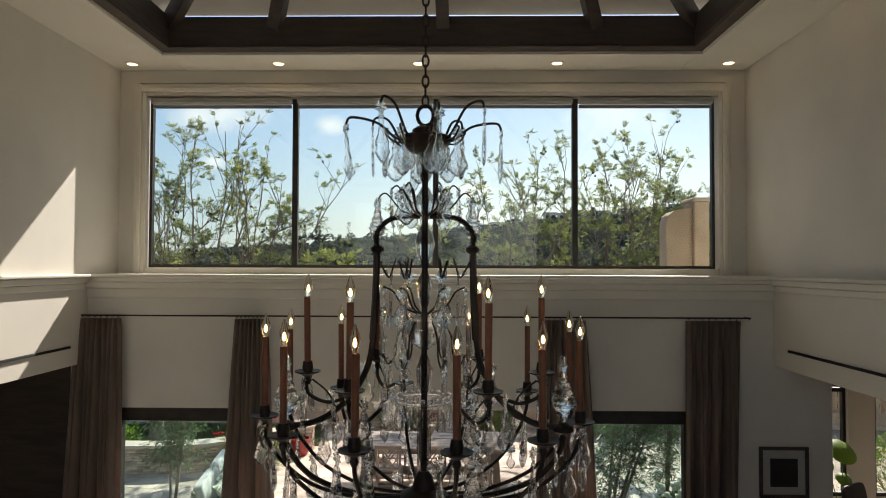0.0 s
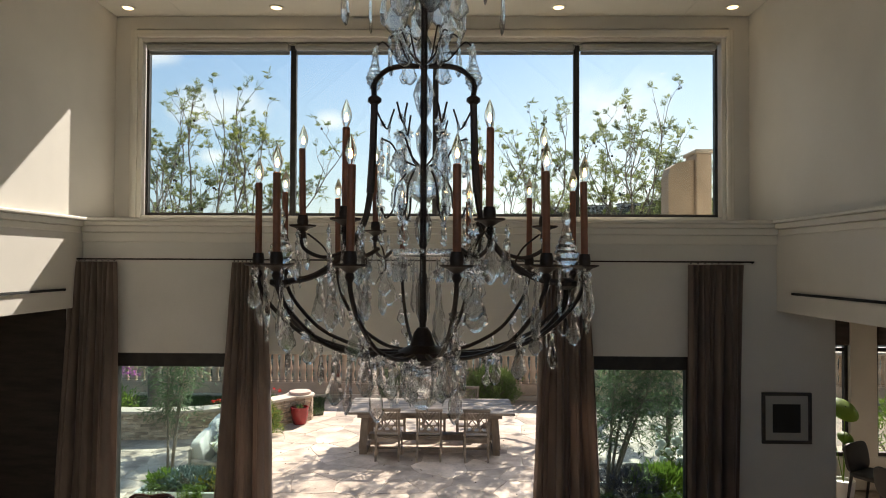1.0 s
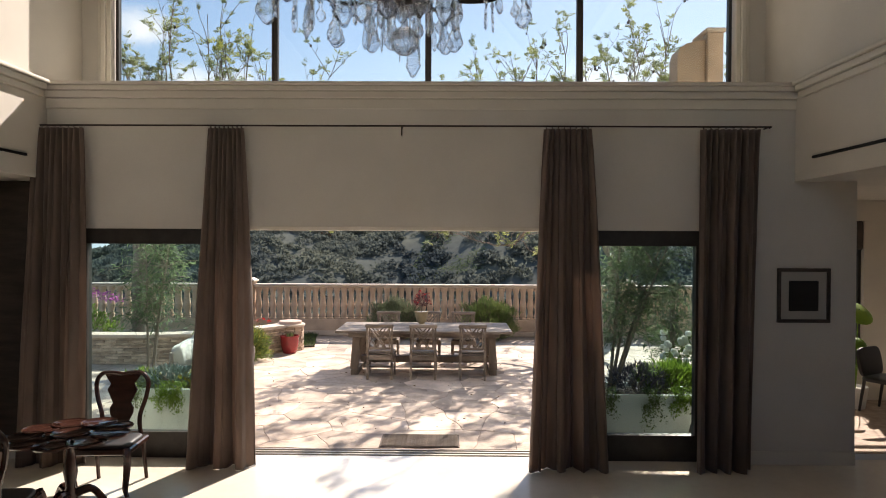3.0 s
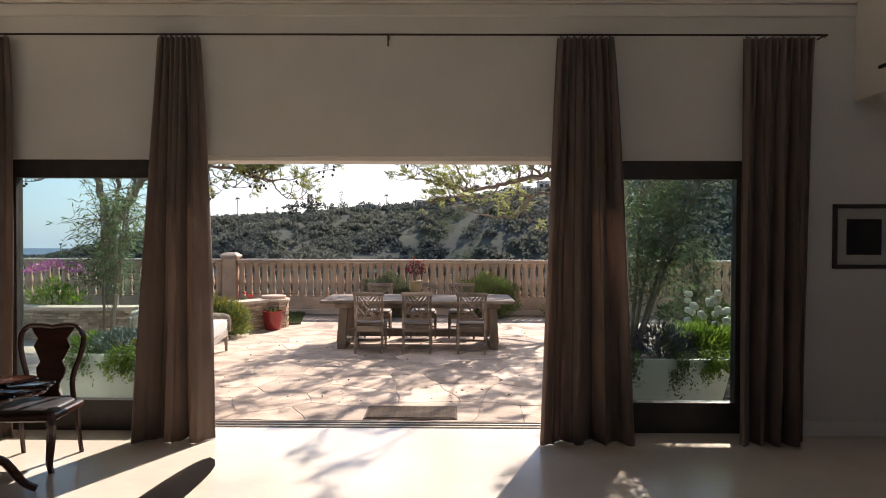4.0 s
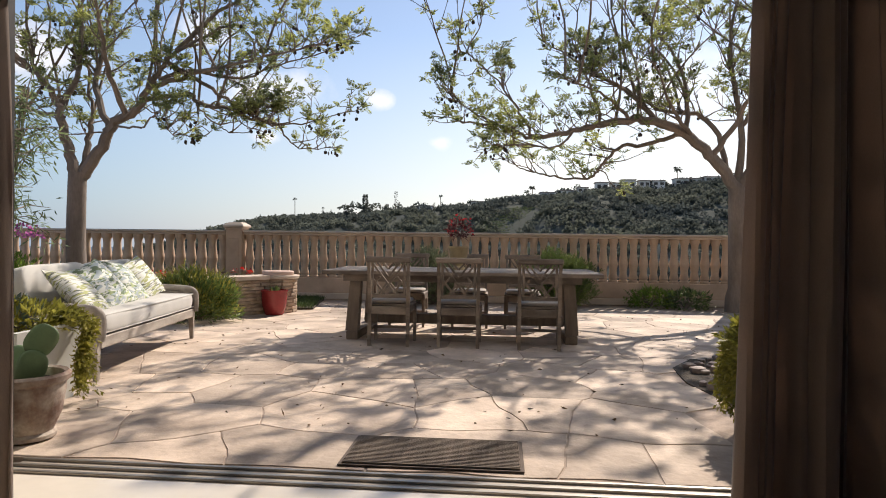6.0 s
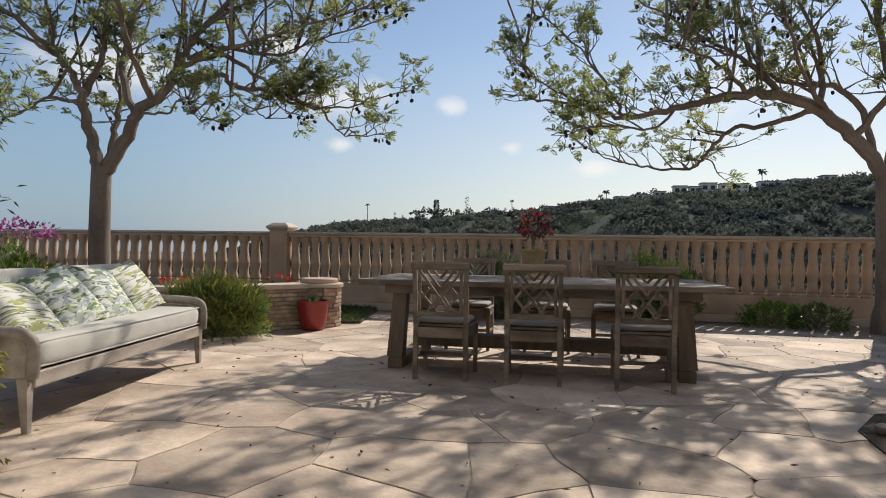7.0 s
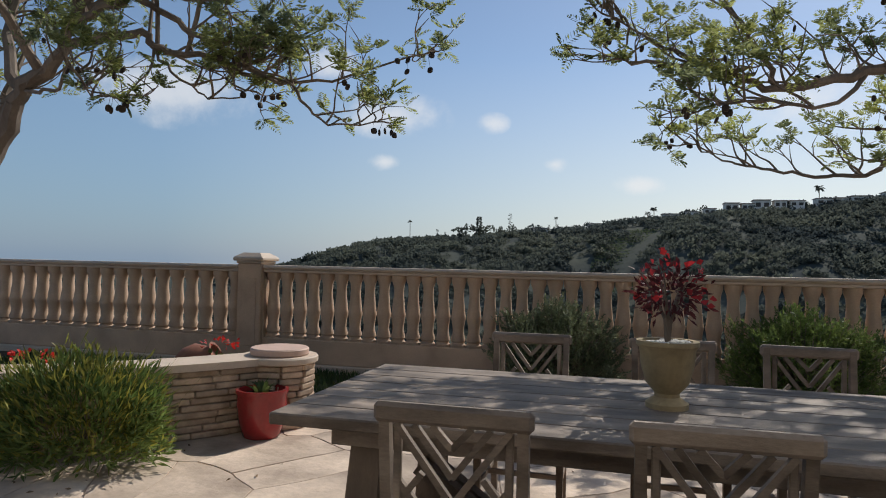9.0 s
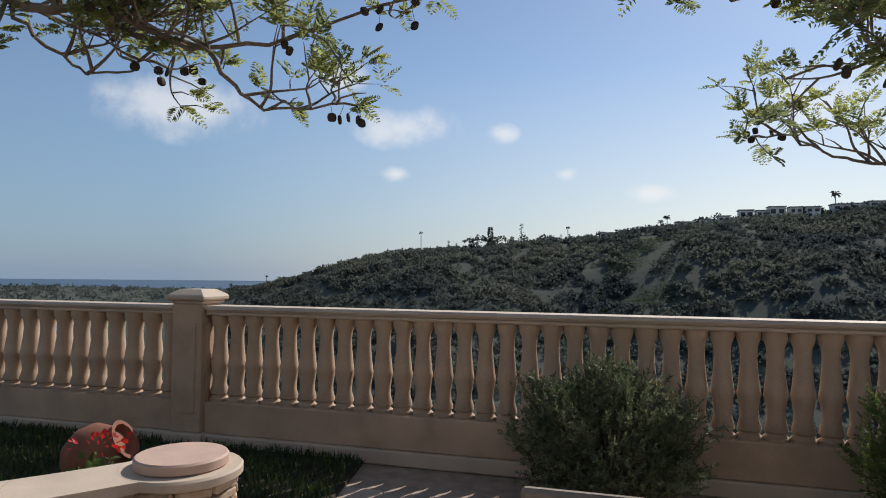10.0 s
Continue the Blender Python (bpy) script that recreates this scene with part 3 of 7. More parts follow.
tagged(door, kind="structure")
part("head_track", Geo().box(-1.90, 1.76, YL + 0.03, YL + 0.3, 2.40, 2.439), TRIM, door, "pale metal head track")
part("jamb", Geo().box(-1.90, -1.84, YL + 0.06, YL + 0.3, 0.0, 2.40), BRONZE, door)
part("jamb", Geo().box(1.70, 1.76, YL + 0.06, YL + 0.3, 0.0, 2.40), BRONZE, door)
METAL = surface("track_metal", (0.35, 0.32, 0.28), 0.4, 0.1, 9, 80, 0.1, metal=0.8)
part("threshold", Geo().box(-1.84, 1.70, 7.121, 7.359, -0.2, -0.006), surface("threshold_stone", (0.42, 0.36, 0.29), 0.6, 0.1), door)
for y in (7.16, 7.24, 7.32):
    part("track", Geo().box(-1.84, 1.70, y - 0.012, y + 0.012, -0.006, 0.006, 0.002), METAL, door)
base = Geo().box(3.11, 4.66, YL - 0.018, YL - 0.001, 0.0, 0.14, 0.005).box(XL - 0.4, -3.41, YL - 0.018, YL - 0.001, 0.0, 0.14, 0.005)
structure("baseboard", base, TRIM, "painted baseboard")

# curtains on a thin iron rod
rod = thing("curtain_rod", "thin dark iron curtain rod with brackets under the ledge", "curtain rod")
part("rod", Geo().tube([(-3.85, YL - 0.12, 3.46), (3.72, YL - 0.12, 3.46)], 0.009, 8), IRON, rod)
for x in (-3.83, -0.02, 3.70):
    part("bracket", Geo().tube([(x, YL - 0.001, 3.46), (x, YL - 0.12, 3.46), (x, YL - 0.12, 3.36 if x == -0.02 else 3.44)], 0.008, 6), IRON, rod)


def curtain(top, low, seed, pleats):
    rnd = random.Random(seed)
    t = thing("curtain", "taupe linen floor-length curtain hanging in soft pleats", "curtain", pose(0, 0, 0), "doorway curtains")
    nu, nv = pleats * 10, 36
    amp = [rnd.uniform(0.35, 1.5) for _ in range(pleats + 1)]
    drift = [rnd.uniform(-0.9, 0.9) for _ in range(pleats + 1)]
    verts, faces = [], []
    for j in range(nv + 1):
        s = j / nv
        z = 3.43 * (1 - s) + 0.006 * s
        a = top[0] + (low[0] - top[0]) * s ** 0.85
        b = top[1] + (low[1] - top[1]) * s ** 0.85
        for i in range(nu + 1):
            u = i / nu
            k = min(int(u * pleats), pleats - 1)
            w = amp[k]
            ph = 2 * math.pi * (u * pleats + drift[k] * 0.35 * s)
            broad = math.sin(ph * 0.36 + seed + 0.9 * math.sin(4 * u + seed) + 0.5 * s) * 0.085 * s ** 0.6
            fold = math.sin(ph) * (0.034 - 0.024 * s) * (w * s + 0.9 * (1 - s)) + broad + 0.012 * s * math.sin(ph * 1.7 + 2 * s + seed)
            hemlift = 0.0 if s < 0.999 else -0.003 * abs(math.sin(ph * 0.5))
            sag = 0.02 * s * math.sin(2.2 * z + seed + u * 9)
            verts.append((a + (b - a) * u + 0.012 * s * math.cos(ph), YL - 0.13 - 0.09 * s + fold + sag * 0.5, z + hemlift))
    for j in range(nv):
        for i in range(nu):
            faces.append((j * (nu + 1) + i, j * (nu + 1) + i + 1, (j + 1) * (nu + 1) + i + 1, (j + 1) * (nu + 1) + i))
    cloth = part("drape", Geo().add(verts, faces), DRAPE, t, smooth=True)
    mod = cloth.modifiers.new("thickness", "SOLIDIFY")
    mod.thickness = 0.006
    ringm = Geo().lathe([(0.014 + 0.003 * math.cos(q), 0.003 * math.sin(q)) for q in np.linspace(0, 2 * math.pi, 7)], 12, cap=False).mesh("ring", IRON, True)
    n = 8
    for k in range(n):
        x = top[0] + (top[1] - top[0]) * (k + 0.5) / n
        part("ring", ringm, None, t, at=pose(x, YL - 0.12, 3.45, 0, 90, 0))


curtain((-3.80, -3.27), (-3.90, -3.23), 1, 9)
curtain((-1.99, -1.63), (-2.17, -1.49), 2, 8)
curtain((1.42, 1.90), (1.28, 2.05), 3, 9)
curtain((3.00, 3.60), (2.93, 3.50), 4, 10)

pf = thing("picture_frame", "dark framed picture with pale mat and black centre", "picture", pose(4.115, YL - 0.001, 1.75))
part("frame", Geo().box(-0.27, 0.27, -0.03, 0, 0.245, 0.28).box(-0.27, 0.27, -0.03, 0, -0.28, -0.245).box(-0.27, -0.235, -0.03, 0, -0.245, 0.245).box(0.235, 0.27, -0.03, 0, -0.245, 0.245), DARK_WOOD, pf)
part("mat", Geo().box(-0.235, 0.235, -0.012, -0.001, -0.245, 0.245, 0.001), surface("mat_board", (0.42, 0.40, 0.36), 0.9, 0.04), pf, "pale grey mat board")
part("print", Geo().box(-0.152, 0.152, -0.016, -0.0125, -0.16, 0.152, 0.001), surface("black_print", (0.018, 0.016, 0.015), 0.7, 0.1), pf, "plain black square print")


# ---- the terrace ----
def flagstones(x0, x1, y0, y1, step, inside, seed):
    """Irregular stones: cells round jittered points, each cut back for its joint."""
    rnd = random.Random(seed)
    pts = []
    nx, ny = int((x1 - x0) / step), int((y1 - y0) / step)
    for i in range(nx):
        for j in range(ny):
            pts.append((x0 + (i + 0.5 + rnd.uniform(-0.47, 0.47)) * step, y0 + (j + 0.5 + rnd.uniform(-0.47, 0.47)) * step * 1.0))
    cells = []
    for p in pts:
        poly = [(x0, y0), (x1, y0), (x1, y1), (x0, y1)]
        for q in pts:
            dx, dy = q[0] - p[0], q[1] - p[1]
            dd = dx * dx + dy * dy
            if dd == 0 or dd > (step * 3.2) ** 2:
                continue
            d = math.sqrt(dd)
            nx_, ny_ = dx / d, dy / d
            lim = (p[0] + q[0]) / 2 * nx_ + (p[1] + q[1]) / 2 * ny_ - 0.0045
            cut = []
            for a, b in zip(poly, poly[1:] + poly[:1]):
                da, db = a[0] * nx_ + a[1] * ny_ - lim, b[0] * nx_ + b[1] * ny_ - lim
                if da <= 0:
                    cut.append(a)
                if da * db < 0:
                    t = da / (da - db)
                    cut.append((a[0] + (b[0] - a[0]) * t, a[1] + (b[1] - a[1]) * t))
            poly = cut
            if len(poly) < 3:
                break
        if len(poly) >= 3 and inside(*p):
            cells.append((p, poly))
    return cells


def in_bed(x, y):
    return (x - 3.5) ** 2 / 1.75 ** 2 + (y - 9.2) ** 2 / 1.7 ** 2 < 1 and x > 1.6


terrace = structure("pavement_terrace", Geo().box(-12.0, 12.0, 7.36, 16.6, -0.3, -0.007), GROUT, "flagstone terrace with irregular tan stones")
rim = random.Random(5)
for p, poly in flagstones(-9.0, 9.0, 7.37, 15.45, 0.68, lambda x, y: not in_bed(x, y) and (x < 4.7 or y > 10.1), 3):
    cx, cy = p
    wavy = []
    for a, b in zip(poly, poly[1:] + poly[:1]):
        for k in range(5):
            x, y = a[0] + (b[0] - a[0]) * k / 5, a[1] + (b[1] - a[1]) * k / 5
            wavy.append((x + 0.05 * noise.noise((x * 2.6, y * 2.6, 1.0)), y + 0.05 * noise.noise((x * 2.6, y * 2.6, 7.0))))
    q = [(x - cx, y - cy) for x, y in wavy]
    low = [(x, y, -0.013) for x, y in q]
    top = [(x, y, -0.003) for x, y in q]
    ins = [(x * 0.992, y * 0.992, 0.0) for x, y in q]
    n = len(q)
    g = Geo().add(low + top + ins, [tuple(range(2 * n, 3 * n))] + [(i, (i + 1) % n, n + (i + 1) % n, n + i) for i in range(n)] + [(n + i, n + (i + 1) % n, 2 * n + (i + 1) % n, 2 * n + i) for i in range(n)])
    part("flagstone", g, STONE, terrace, at=pose(cx, cy, rim.uniform(-0.002, 0.001), rim.uniform(-0.1, 0.1), rim.uniform(-0.1, 0.1)))

# balustrade
RAIL_Y = 16.14
bal_mesh = Geo().lathe([(0.088, 0.40), (0.088, 0.425), (0.070, 0.44), (0.067, 0.455), (0.082, 0.47), (0.078, 0.50), (0.064, 0.55), (0.063, 0.60), (0.074, 0.68), (0.082, 0.715), (0.082, 0.735), (0.077, 0.76), (0.069, 0.83), (0.060, 0.92), (0.057, 0.99), (0.062, 1.06), (0.073, 1.09), (0.083, 1.12), (0.085, 1.17)], 14).mesh("baluster", CAST, True)


def balustrade(x0, x1, step, label):
    t = thing("balustrade", label, "balustrade", pose(0, RAIL_Y, 0), "terrace balustrade")
    part("plinth", Geo().box(x0, x1, -0.13, 0.13, 0.0, 0.12, 0.012), CAST_CAP, t, "paler plinth course")
    part("base_wall", Geo().box(x0, x1, -0.10, 0.10, 0.121, 0.40, 0.01), CAST, t)
    r = part("rail", Geo().box(x0, x1, -0.11, 0.11, 1.17, 1.205, 0.01).box(x0, x1, -0.14, 0.14, 1.206, 1.255, 0.02), CAST_CAP, t, "moulded coping rail")
    n = int((x1 - x0) / step)
    for k in range(n):
        part("baluster", bal_mesh, None, t, at=pose(x0 + (x1 - x0) * (k + 0.5) / n, 0, 0) @ Matrix.Diagonal((step / 0.172, step / 0.172, 1, 1)))


for x0, x1, s in ((-13.6, -4.62, 0.205), (-4.30, 4.64, 0.172), (4.96, 7.65, 0.172), (7.97, 13.0, 0.172)):
    balustrade(x0, x1, s, "tan cast-stone balustrade with turned vase balusters")
for x in (-4.46, 4.80, 7.81):
    t = thing("balustrade_post", "square tan cast-stone balustrade post with moulded cap", "post", pose(x, RAIL_Y, 0), "balustrade posts")
    part("plinth", Geo().box(-0.20, 0.20, -0.20, 0.20, 0, 0.13, 0.012), CAST_CAP, t)
    part("shaft", Geo().box(-0.155, 0.155, -0.155, 0.155, 0.131, 1.27, 0.01), CAST, t)
    part("panel", Geo().box(-0.10, 0.10, -0.166, -0.156, 0.3, 1.1, 0.006), CAST, t)
    part("panel", Geo().box(0.156, 0.166, -0.10, 0.10, 0.3, 1.1, 0.006), CAST, t)
    cap = Geo().box(-0.17, 0.17, -0.17, 0.17, 1.271, 1.30, 0.01).box(-0.20, 0.20, -0.20, 0.20, 1.301, 1.35, 0.015)
    ring4 = ((-1, -1), (1, -1), (1, 1), (-1, 1))
    cap.add([(i * 0.185, j * 0.185, 1.351) for i, j in ring4] + [(i * 0.11, j * 0.11, 1.40) for i, j in ring4], [(0, 1, 5, 4), (1, 2, 6, 5), (2, 3, 7, 6), (3, 0, 4, 7), (4, 5, 6, 7), (0, 3, 2, 1)])
    part("cap", cap, CAST_CAP, t)

# dining table and chairs
tb = thing("dining_table", "long weathered teak trestle table on the terrace", "table", pose(0.035, 11.95, 0))
for k in range(7):
    y0 = -0.63 + 0.18 * k
    part("plank", Geo().box(-1.52, 1.52, y0, y0 + 0.177, 0.715, 0.76, 0.006), TEAK_BROWN, tb)
for s in (-1, 1):
    part("apron", Geo().box(-1.3, 1.3, s * 0.53 - 0.02, s * 0.53 + 0.02, 0.64, 0.714), TEAK_BROWN, tb)
    part("crossbar", Geo().box(s * 1.17 - 0.06, s * 1.17 + 0.06, -0.509, 0.509, 0.645, 0.712), TEAK_BROWN, tb)
    part("foot", Geo().box(s * 1.19 - 0.065, s * 1.19 + 0.065, -0.58, 0.58, 0.0, 0.09), TEAK_DARK, tb)
    for d in (-1, 1):
        part("leg", Geo().tube([(s * 1.17, d * 0.46, 0.639), (s * 1.20, d * 0.50, 0.091)], [0.085, 0.095], 4, turn=math.pi / 4), TEAK_DARK, tb)
        part("brace", Geo().tube([(s * 0.75, d * 0.05, 0.2), (s * 1.1, d * 0.05, 0.44)], 0.05, 4, turn=math.pi / 4), TEAK_DARK, tb)
part("stretcher", Geo().box(-1.15, 1.15, -0.09, 0.09, 0.13, 0.24), TEAK_DARK, tb)


def garden_chair():
    t = thing("dining_chair", "weathered teak chair with lattice back at the terrace table", "chair", group="chairs round the terrace table")
    for s in (-1, 1):
        part("leg", Geo().tube([(s * 0.20, 0.0, 0.0), (s * 0.20, 0.02, 0.42), (s * 0.205, -0.03, 0.91)], [0.024, 0.026, 0.022], 4, turn=math.pi / 4), TEAK_BROWN, t)
        part("leg", Geo().tube([(s * 0.215, 0.43, 0.0), (s * 0.215, 0.43, 0.41)], [0.022, 0.027], 4, turn=math.pi / 4), TEAK_BROWN, t)
        part("side_rail", Geo().box(s * 0.21 - 0.012, s * 0.21 + 0.012, 0.03, 0.41, 0.345, 0.41), TEAK_BROWN, t)
        part("side_stretcher", Geo().box(s * 0.205 - 0.01, s * 0.205 + 0.01, 0.02, 0.41, 0.16, 0.19), TEAK_BROWN, t)
    part("front_rail", Geo().box(-0.19, 0.19, 0.415, 0.44, 0.345, 0.41), TEAK_BROWN, t)
    part("back_rail", Geo().box(-0.18, 0.18, 0.0, 0.025, 0.33, 0.41), TEAK_BROWN, t)
    part("cross_stretcher", Geo().box(-0.2, 0.2, 0.2, 0.22, 0.16, 0.19), TEAK_BROWN, t)
    part("top_rail", Geo().box(-0.235, 0.235, -0.055, -0.015, 0.865, 0.925, 0.012), TEAK_BROWN, t)
    part("lower_rail", Geo().box(-0.18, 0.18, -0.01, 0.02, 0.50, 0.54), TEAK_BROWN, t)
    seat = part("seat", Geo().box(-0.23, 0.23, 0.03, 0.46, 0.411, 0.435, 0.008), TEAK_BROWN, t)
    a, b, w = 0.54, 0.865, 0.17
    bars = [((-w, b), (0.07, a)), ((w, b), (-0.07, a)), ((-w, 0.70), (-0.04, a)), ((w, 0.70), (0.04, a)), ((-0.06, b), (0.0, 0.80)), ((0.06, b), (0.0, 0.80)), ((-w, 0.62), (-0.09, 0.72)), ((w, 0.62), (0.09, 0.72)), ((-0.115, b), (0.0, 0.715)), ((0.115, b), (0.0, 0.715)), ((-0.10, a), (-0.02, 0.65)), ((0.10, a), (0.02, 0.65))]
    for p, q in bars:
        y = lambda z: 0.012 - 0.05 * (z - 0.42) / 0.5
        part("lattice_bar", Geo().tube([(p[0], y(p[1]), p[1]), (q[0], y(q[1]), q[1])], 0.0135, 4, turn=math.pi / 4), TEAK_BROWN, t)
    for s in (-1, 1):
        part("lattice_bar", Geo().box(s * 0.165 - 0.012, s * 0.165 + 0.012, -0.03, -0.012, 0.54, 0.866), TEAK_BROWN, t)
    part("seat_pad", Geo().puff(0.21, 0.20, 0.025, 0.3, pose(0, 0.245, 0.46)), SHADED_PAD, t, "tied seat pad, its pale cloth darkened for shade", smooth=True)
    return t


ch = garden_chair()
ch.matrix_basis = pose(-0.68, 10.97, 0, 0, 0, 0)
for x, y, a in ((0.04, 10.97, 1), (0.86, 10.95, -1), (-0.72, 12.95, 180), (0.07, 12.98, 181), (0.75, 12.95, 179)):
    copy_thing(ch, pose(x, y, 0, 0, 0, a))

urn = thing("flower_urn", "stone urn of red flowers on the terrace table", "flower pot", pose(-0.03, 11.95, 0.761))
part("urn", Geo().lathe([(0.085, 0), (0.085, 0.02), (0.05, 0.045), (0.05, 0.06), (0.085, 0.10), (0.105, 0.17), (0.112, 0.24), (0.125, 0.255), (0.125, 0.272), (0.10, 0.272), (0.095, 0.24)], 24), surface("urn_stone", (0.38, 0.29, 0.16), 0.85, 0.2, 8, 60, 0.3), urn, smooth=True)
part("soil", Geo().lathe([(0.096, 0.245), (0.05, 0.25), (0.001, 0.252)], 16), SOIL, urn)

mat_ = thing("door_mat", "ribbed brown door mat on the flagstones", "mat", pose(0.145, 7.64, 0.002))
part("backing", Geo().box(-0.45, 0.45, -0.235, 0.235, 0, 0.008), surface("mat_edge", (0.12, 0.09, 0.07), 0.95, 0.2), mat_)
MATRIB = surface("mat_rib", (0.19, 0.15, 0.115), 0.95, 0.25, 20, 300, 0.5)
rib = Geo().box(-0.43, 0.43, -0.007, 0.007, 0.0081, 0.017, 0.003).mesh("rib", MATRIB)
for k in range(22):
    part("rib", rib, None, mat_, at=pose(0, -0.21 + 0.42 * k / 21, 0))

# garden sofa
sf = thing("garden_sofa", "weathered teak garden sofa with grey cushions and leafy pillows", "sofa", pose(-3.06, 10.03, 0, 0, 0, 98.0))
for x in (-1.08, 1.08):
    part("leg", Geo().tube([(x, -0.33, 0.30), (x, -0.34, 0.0)], [0.042, 0.024], 4, turn=math.pi / 4), TEAK, sf)
    part("leg", Geo().tube([(x, 0.33, 0.30), (x * 0.99, 0.36, 0.0)], [0.04, 0.026], 4, turn=math.pi / 4), TEAK, sf)
    arm = [(x, -0.37, 0.30), (x, -0.375, 0.46), (x, -0.34, 0.525), (x, -0.24, 0.545), (x, 0.05, 0.56), (x, 0.34, 0.60)]
    part("arm", Geo().tube(spline(arm, 4), 0.036, 12), TEAK, sf, smooth=True)
    part("arm_panel", Geo().box(x - 0.02, x + 0.02, -0.36, 0.36, 0.30, 0.52), TEAK, sf)
part("front_rail", Geo().box(-1.06, 1.06, -0.37, -0.33, 0.24, 0.33, 0.008), TEAK, sf)
part("back_rail", Geo().box(-1.06, 1.06, 0.33, 0.37, 0.24, 0.33, 0.008), TEAK, sf)
part("deck", Geo().box(-1.06, 1.06, -0.329, 0.329, 0.29, 0.325), TEAK, sf)
part("back_frame", Geo().box(-1.08, 1.08, 0.34, 0.39, 0.331, 0.78, 0.015), TEAK, sf)
seat = part("seat_cushion", Geo().puff(1.04, 0.35, 0.085, 0.10, pose(0, -0.03, 0.42), 48, 14), CUSHION, sf, smooth=True)
for z in (0.352, 0.488):
    loop = [(x, y, z) for x, y in ((-1.02, -0.36), (-0.5, -0.372), (0, -0.374), (0.5, -0.372), (1.02, -0.36), (1.03, -0.3), (1.03, 0.25))]
    part("piping", Geo().tube(spline(loop, 3), 0.006, 6), CUSHION, seat, smooth=True)
part("back_cushion", Geo().puff(0.52, 0.085, 0.195, 0.22, pose(-0.53, 0.27, 0.665, -16), 28, 14), CUSHION, sf, smooth=True)
part("back_cushion", Geo().puff(0.52, 0.085, 0.195, 0.22, pose(0.53, 0.27, 0.665, -16), 28, 14), CUSHION, sf, smooth=True)


# ---- plants ----
def leaf_mesh(name, pts, ways, lens, wides, material, rnd, fold=0.25):
    """Many pointed leaves, one island each."""
    pts, ways = np.asarray(pts, float), np.asarray(ways, float)
    ways /= np.linalg.norm(ways, axis=1, keepdims=True) + 1e-9
    side = np.cross(ways, rnd.normal(size=ways.shape))
    side /= np.linalg.norm(side, axis=1, keepdims=True) + 1e-9
    up = np.cross(side, ways)
    lens, wides = np.asarray(lens)[:, None], np.asarray(wides)[:, None]
    midp = pts + ways * lens * 0.45 + up * wides * fold
    v = np.stack([pts, midp + side * wides * 0.5, pts + ways * lens, midp - side * wides * 0.5], 1).reshape(-1, 3)
    n = len(pts)
    i = np.arange(n)[:, None] * 4
    f = np.concatenate([i + np.array([[0, 1, 2]]), i + np.array([[0, 2, 3]])], 1).reshape(-1, 3)
    data = bpy.data.meshes.new(name)
    data.vertices.add(len(v))
    data.vertices.foreach_set("co", v.ravel())
    data.loops.add(f.size)
    data.loops.foreach_set("vertex_index", f.ravel().astype(np.int32))
    data.polygons.add(len(f))
    data.polygons.foreach_set("loop_start", np.arange(0, f.size, 3, dtype=np.int32))
    data.update(calc_edges=True)
    data.materials.append(material)
    return data


def shell(rnd, n, radii, inner=0.55, low=-0.6):
    """Points and outward ways spread through the outer part of an uneven ellipsoid."""
    d = rnd.normal(size=(n * 2, 3))
    d /= np.linalg.norm(d, axis=1, keepdims=True)
    d = d[d[:, 2] > low][:n]
    lump = 1 + 0.16 * np.sin(d[:, :1] * 7 + 1) * np.cos(d[:, 1:2] * 6) + 0.12 * np.sin(d[:, 2:] * 9 + d[:, :1] * 5)
    r = (inner + (1 - inner) * rnd.random((len(d), 1)) ** 0.6) * lump
    return d * r * np.asarray(radii), d


def bush(name, label, category, at, radii, n, length, width, material, seed, rise=0.4, core=True, group=""):
    rnd = np.random.default_rng(seed)
    t = thing(name, label, category, at, group)
    p, d = shell(rnd, n, radii)
    p[:, 2] += radii[2] * 0.62
    keep = p[:, 2] > 0.01
    p, d = p[keep], d[keep]
    w = d + rnd.normal(size=d.shape) * 0.55 + np.array([0, 0, rise])
    part("foliage", leaf_mesh("foliage", p, w, length * rnd.uniform(0.6, 1.3, len(p)), width * rnd.uniform(0.7, 1.3, len(p)), material, rnd), None, t)
    if core:
        g = Geo()
        r2 = random.Random(seed)
        for k in range(9):
            a = r2.uniform(0, 6.28)
            e = (math.cos(a) * radii[0] * r2.uniform(0.2, 0.7), math.sin(a) * radii[1] * r2.uniform(0.2, 0.7), radii[2] * r2.uniform(0.7, 1.2))
            g.tube([(0, 0, 0), (e[0] * 0.4, e[1] * 0.4, e[2] * 0.6), e], [0.018, 0.012, 0.004], 5)
        tagged(part("stemwork", g, BARK, t), kind="stuff")
    return t


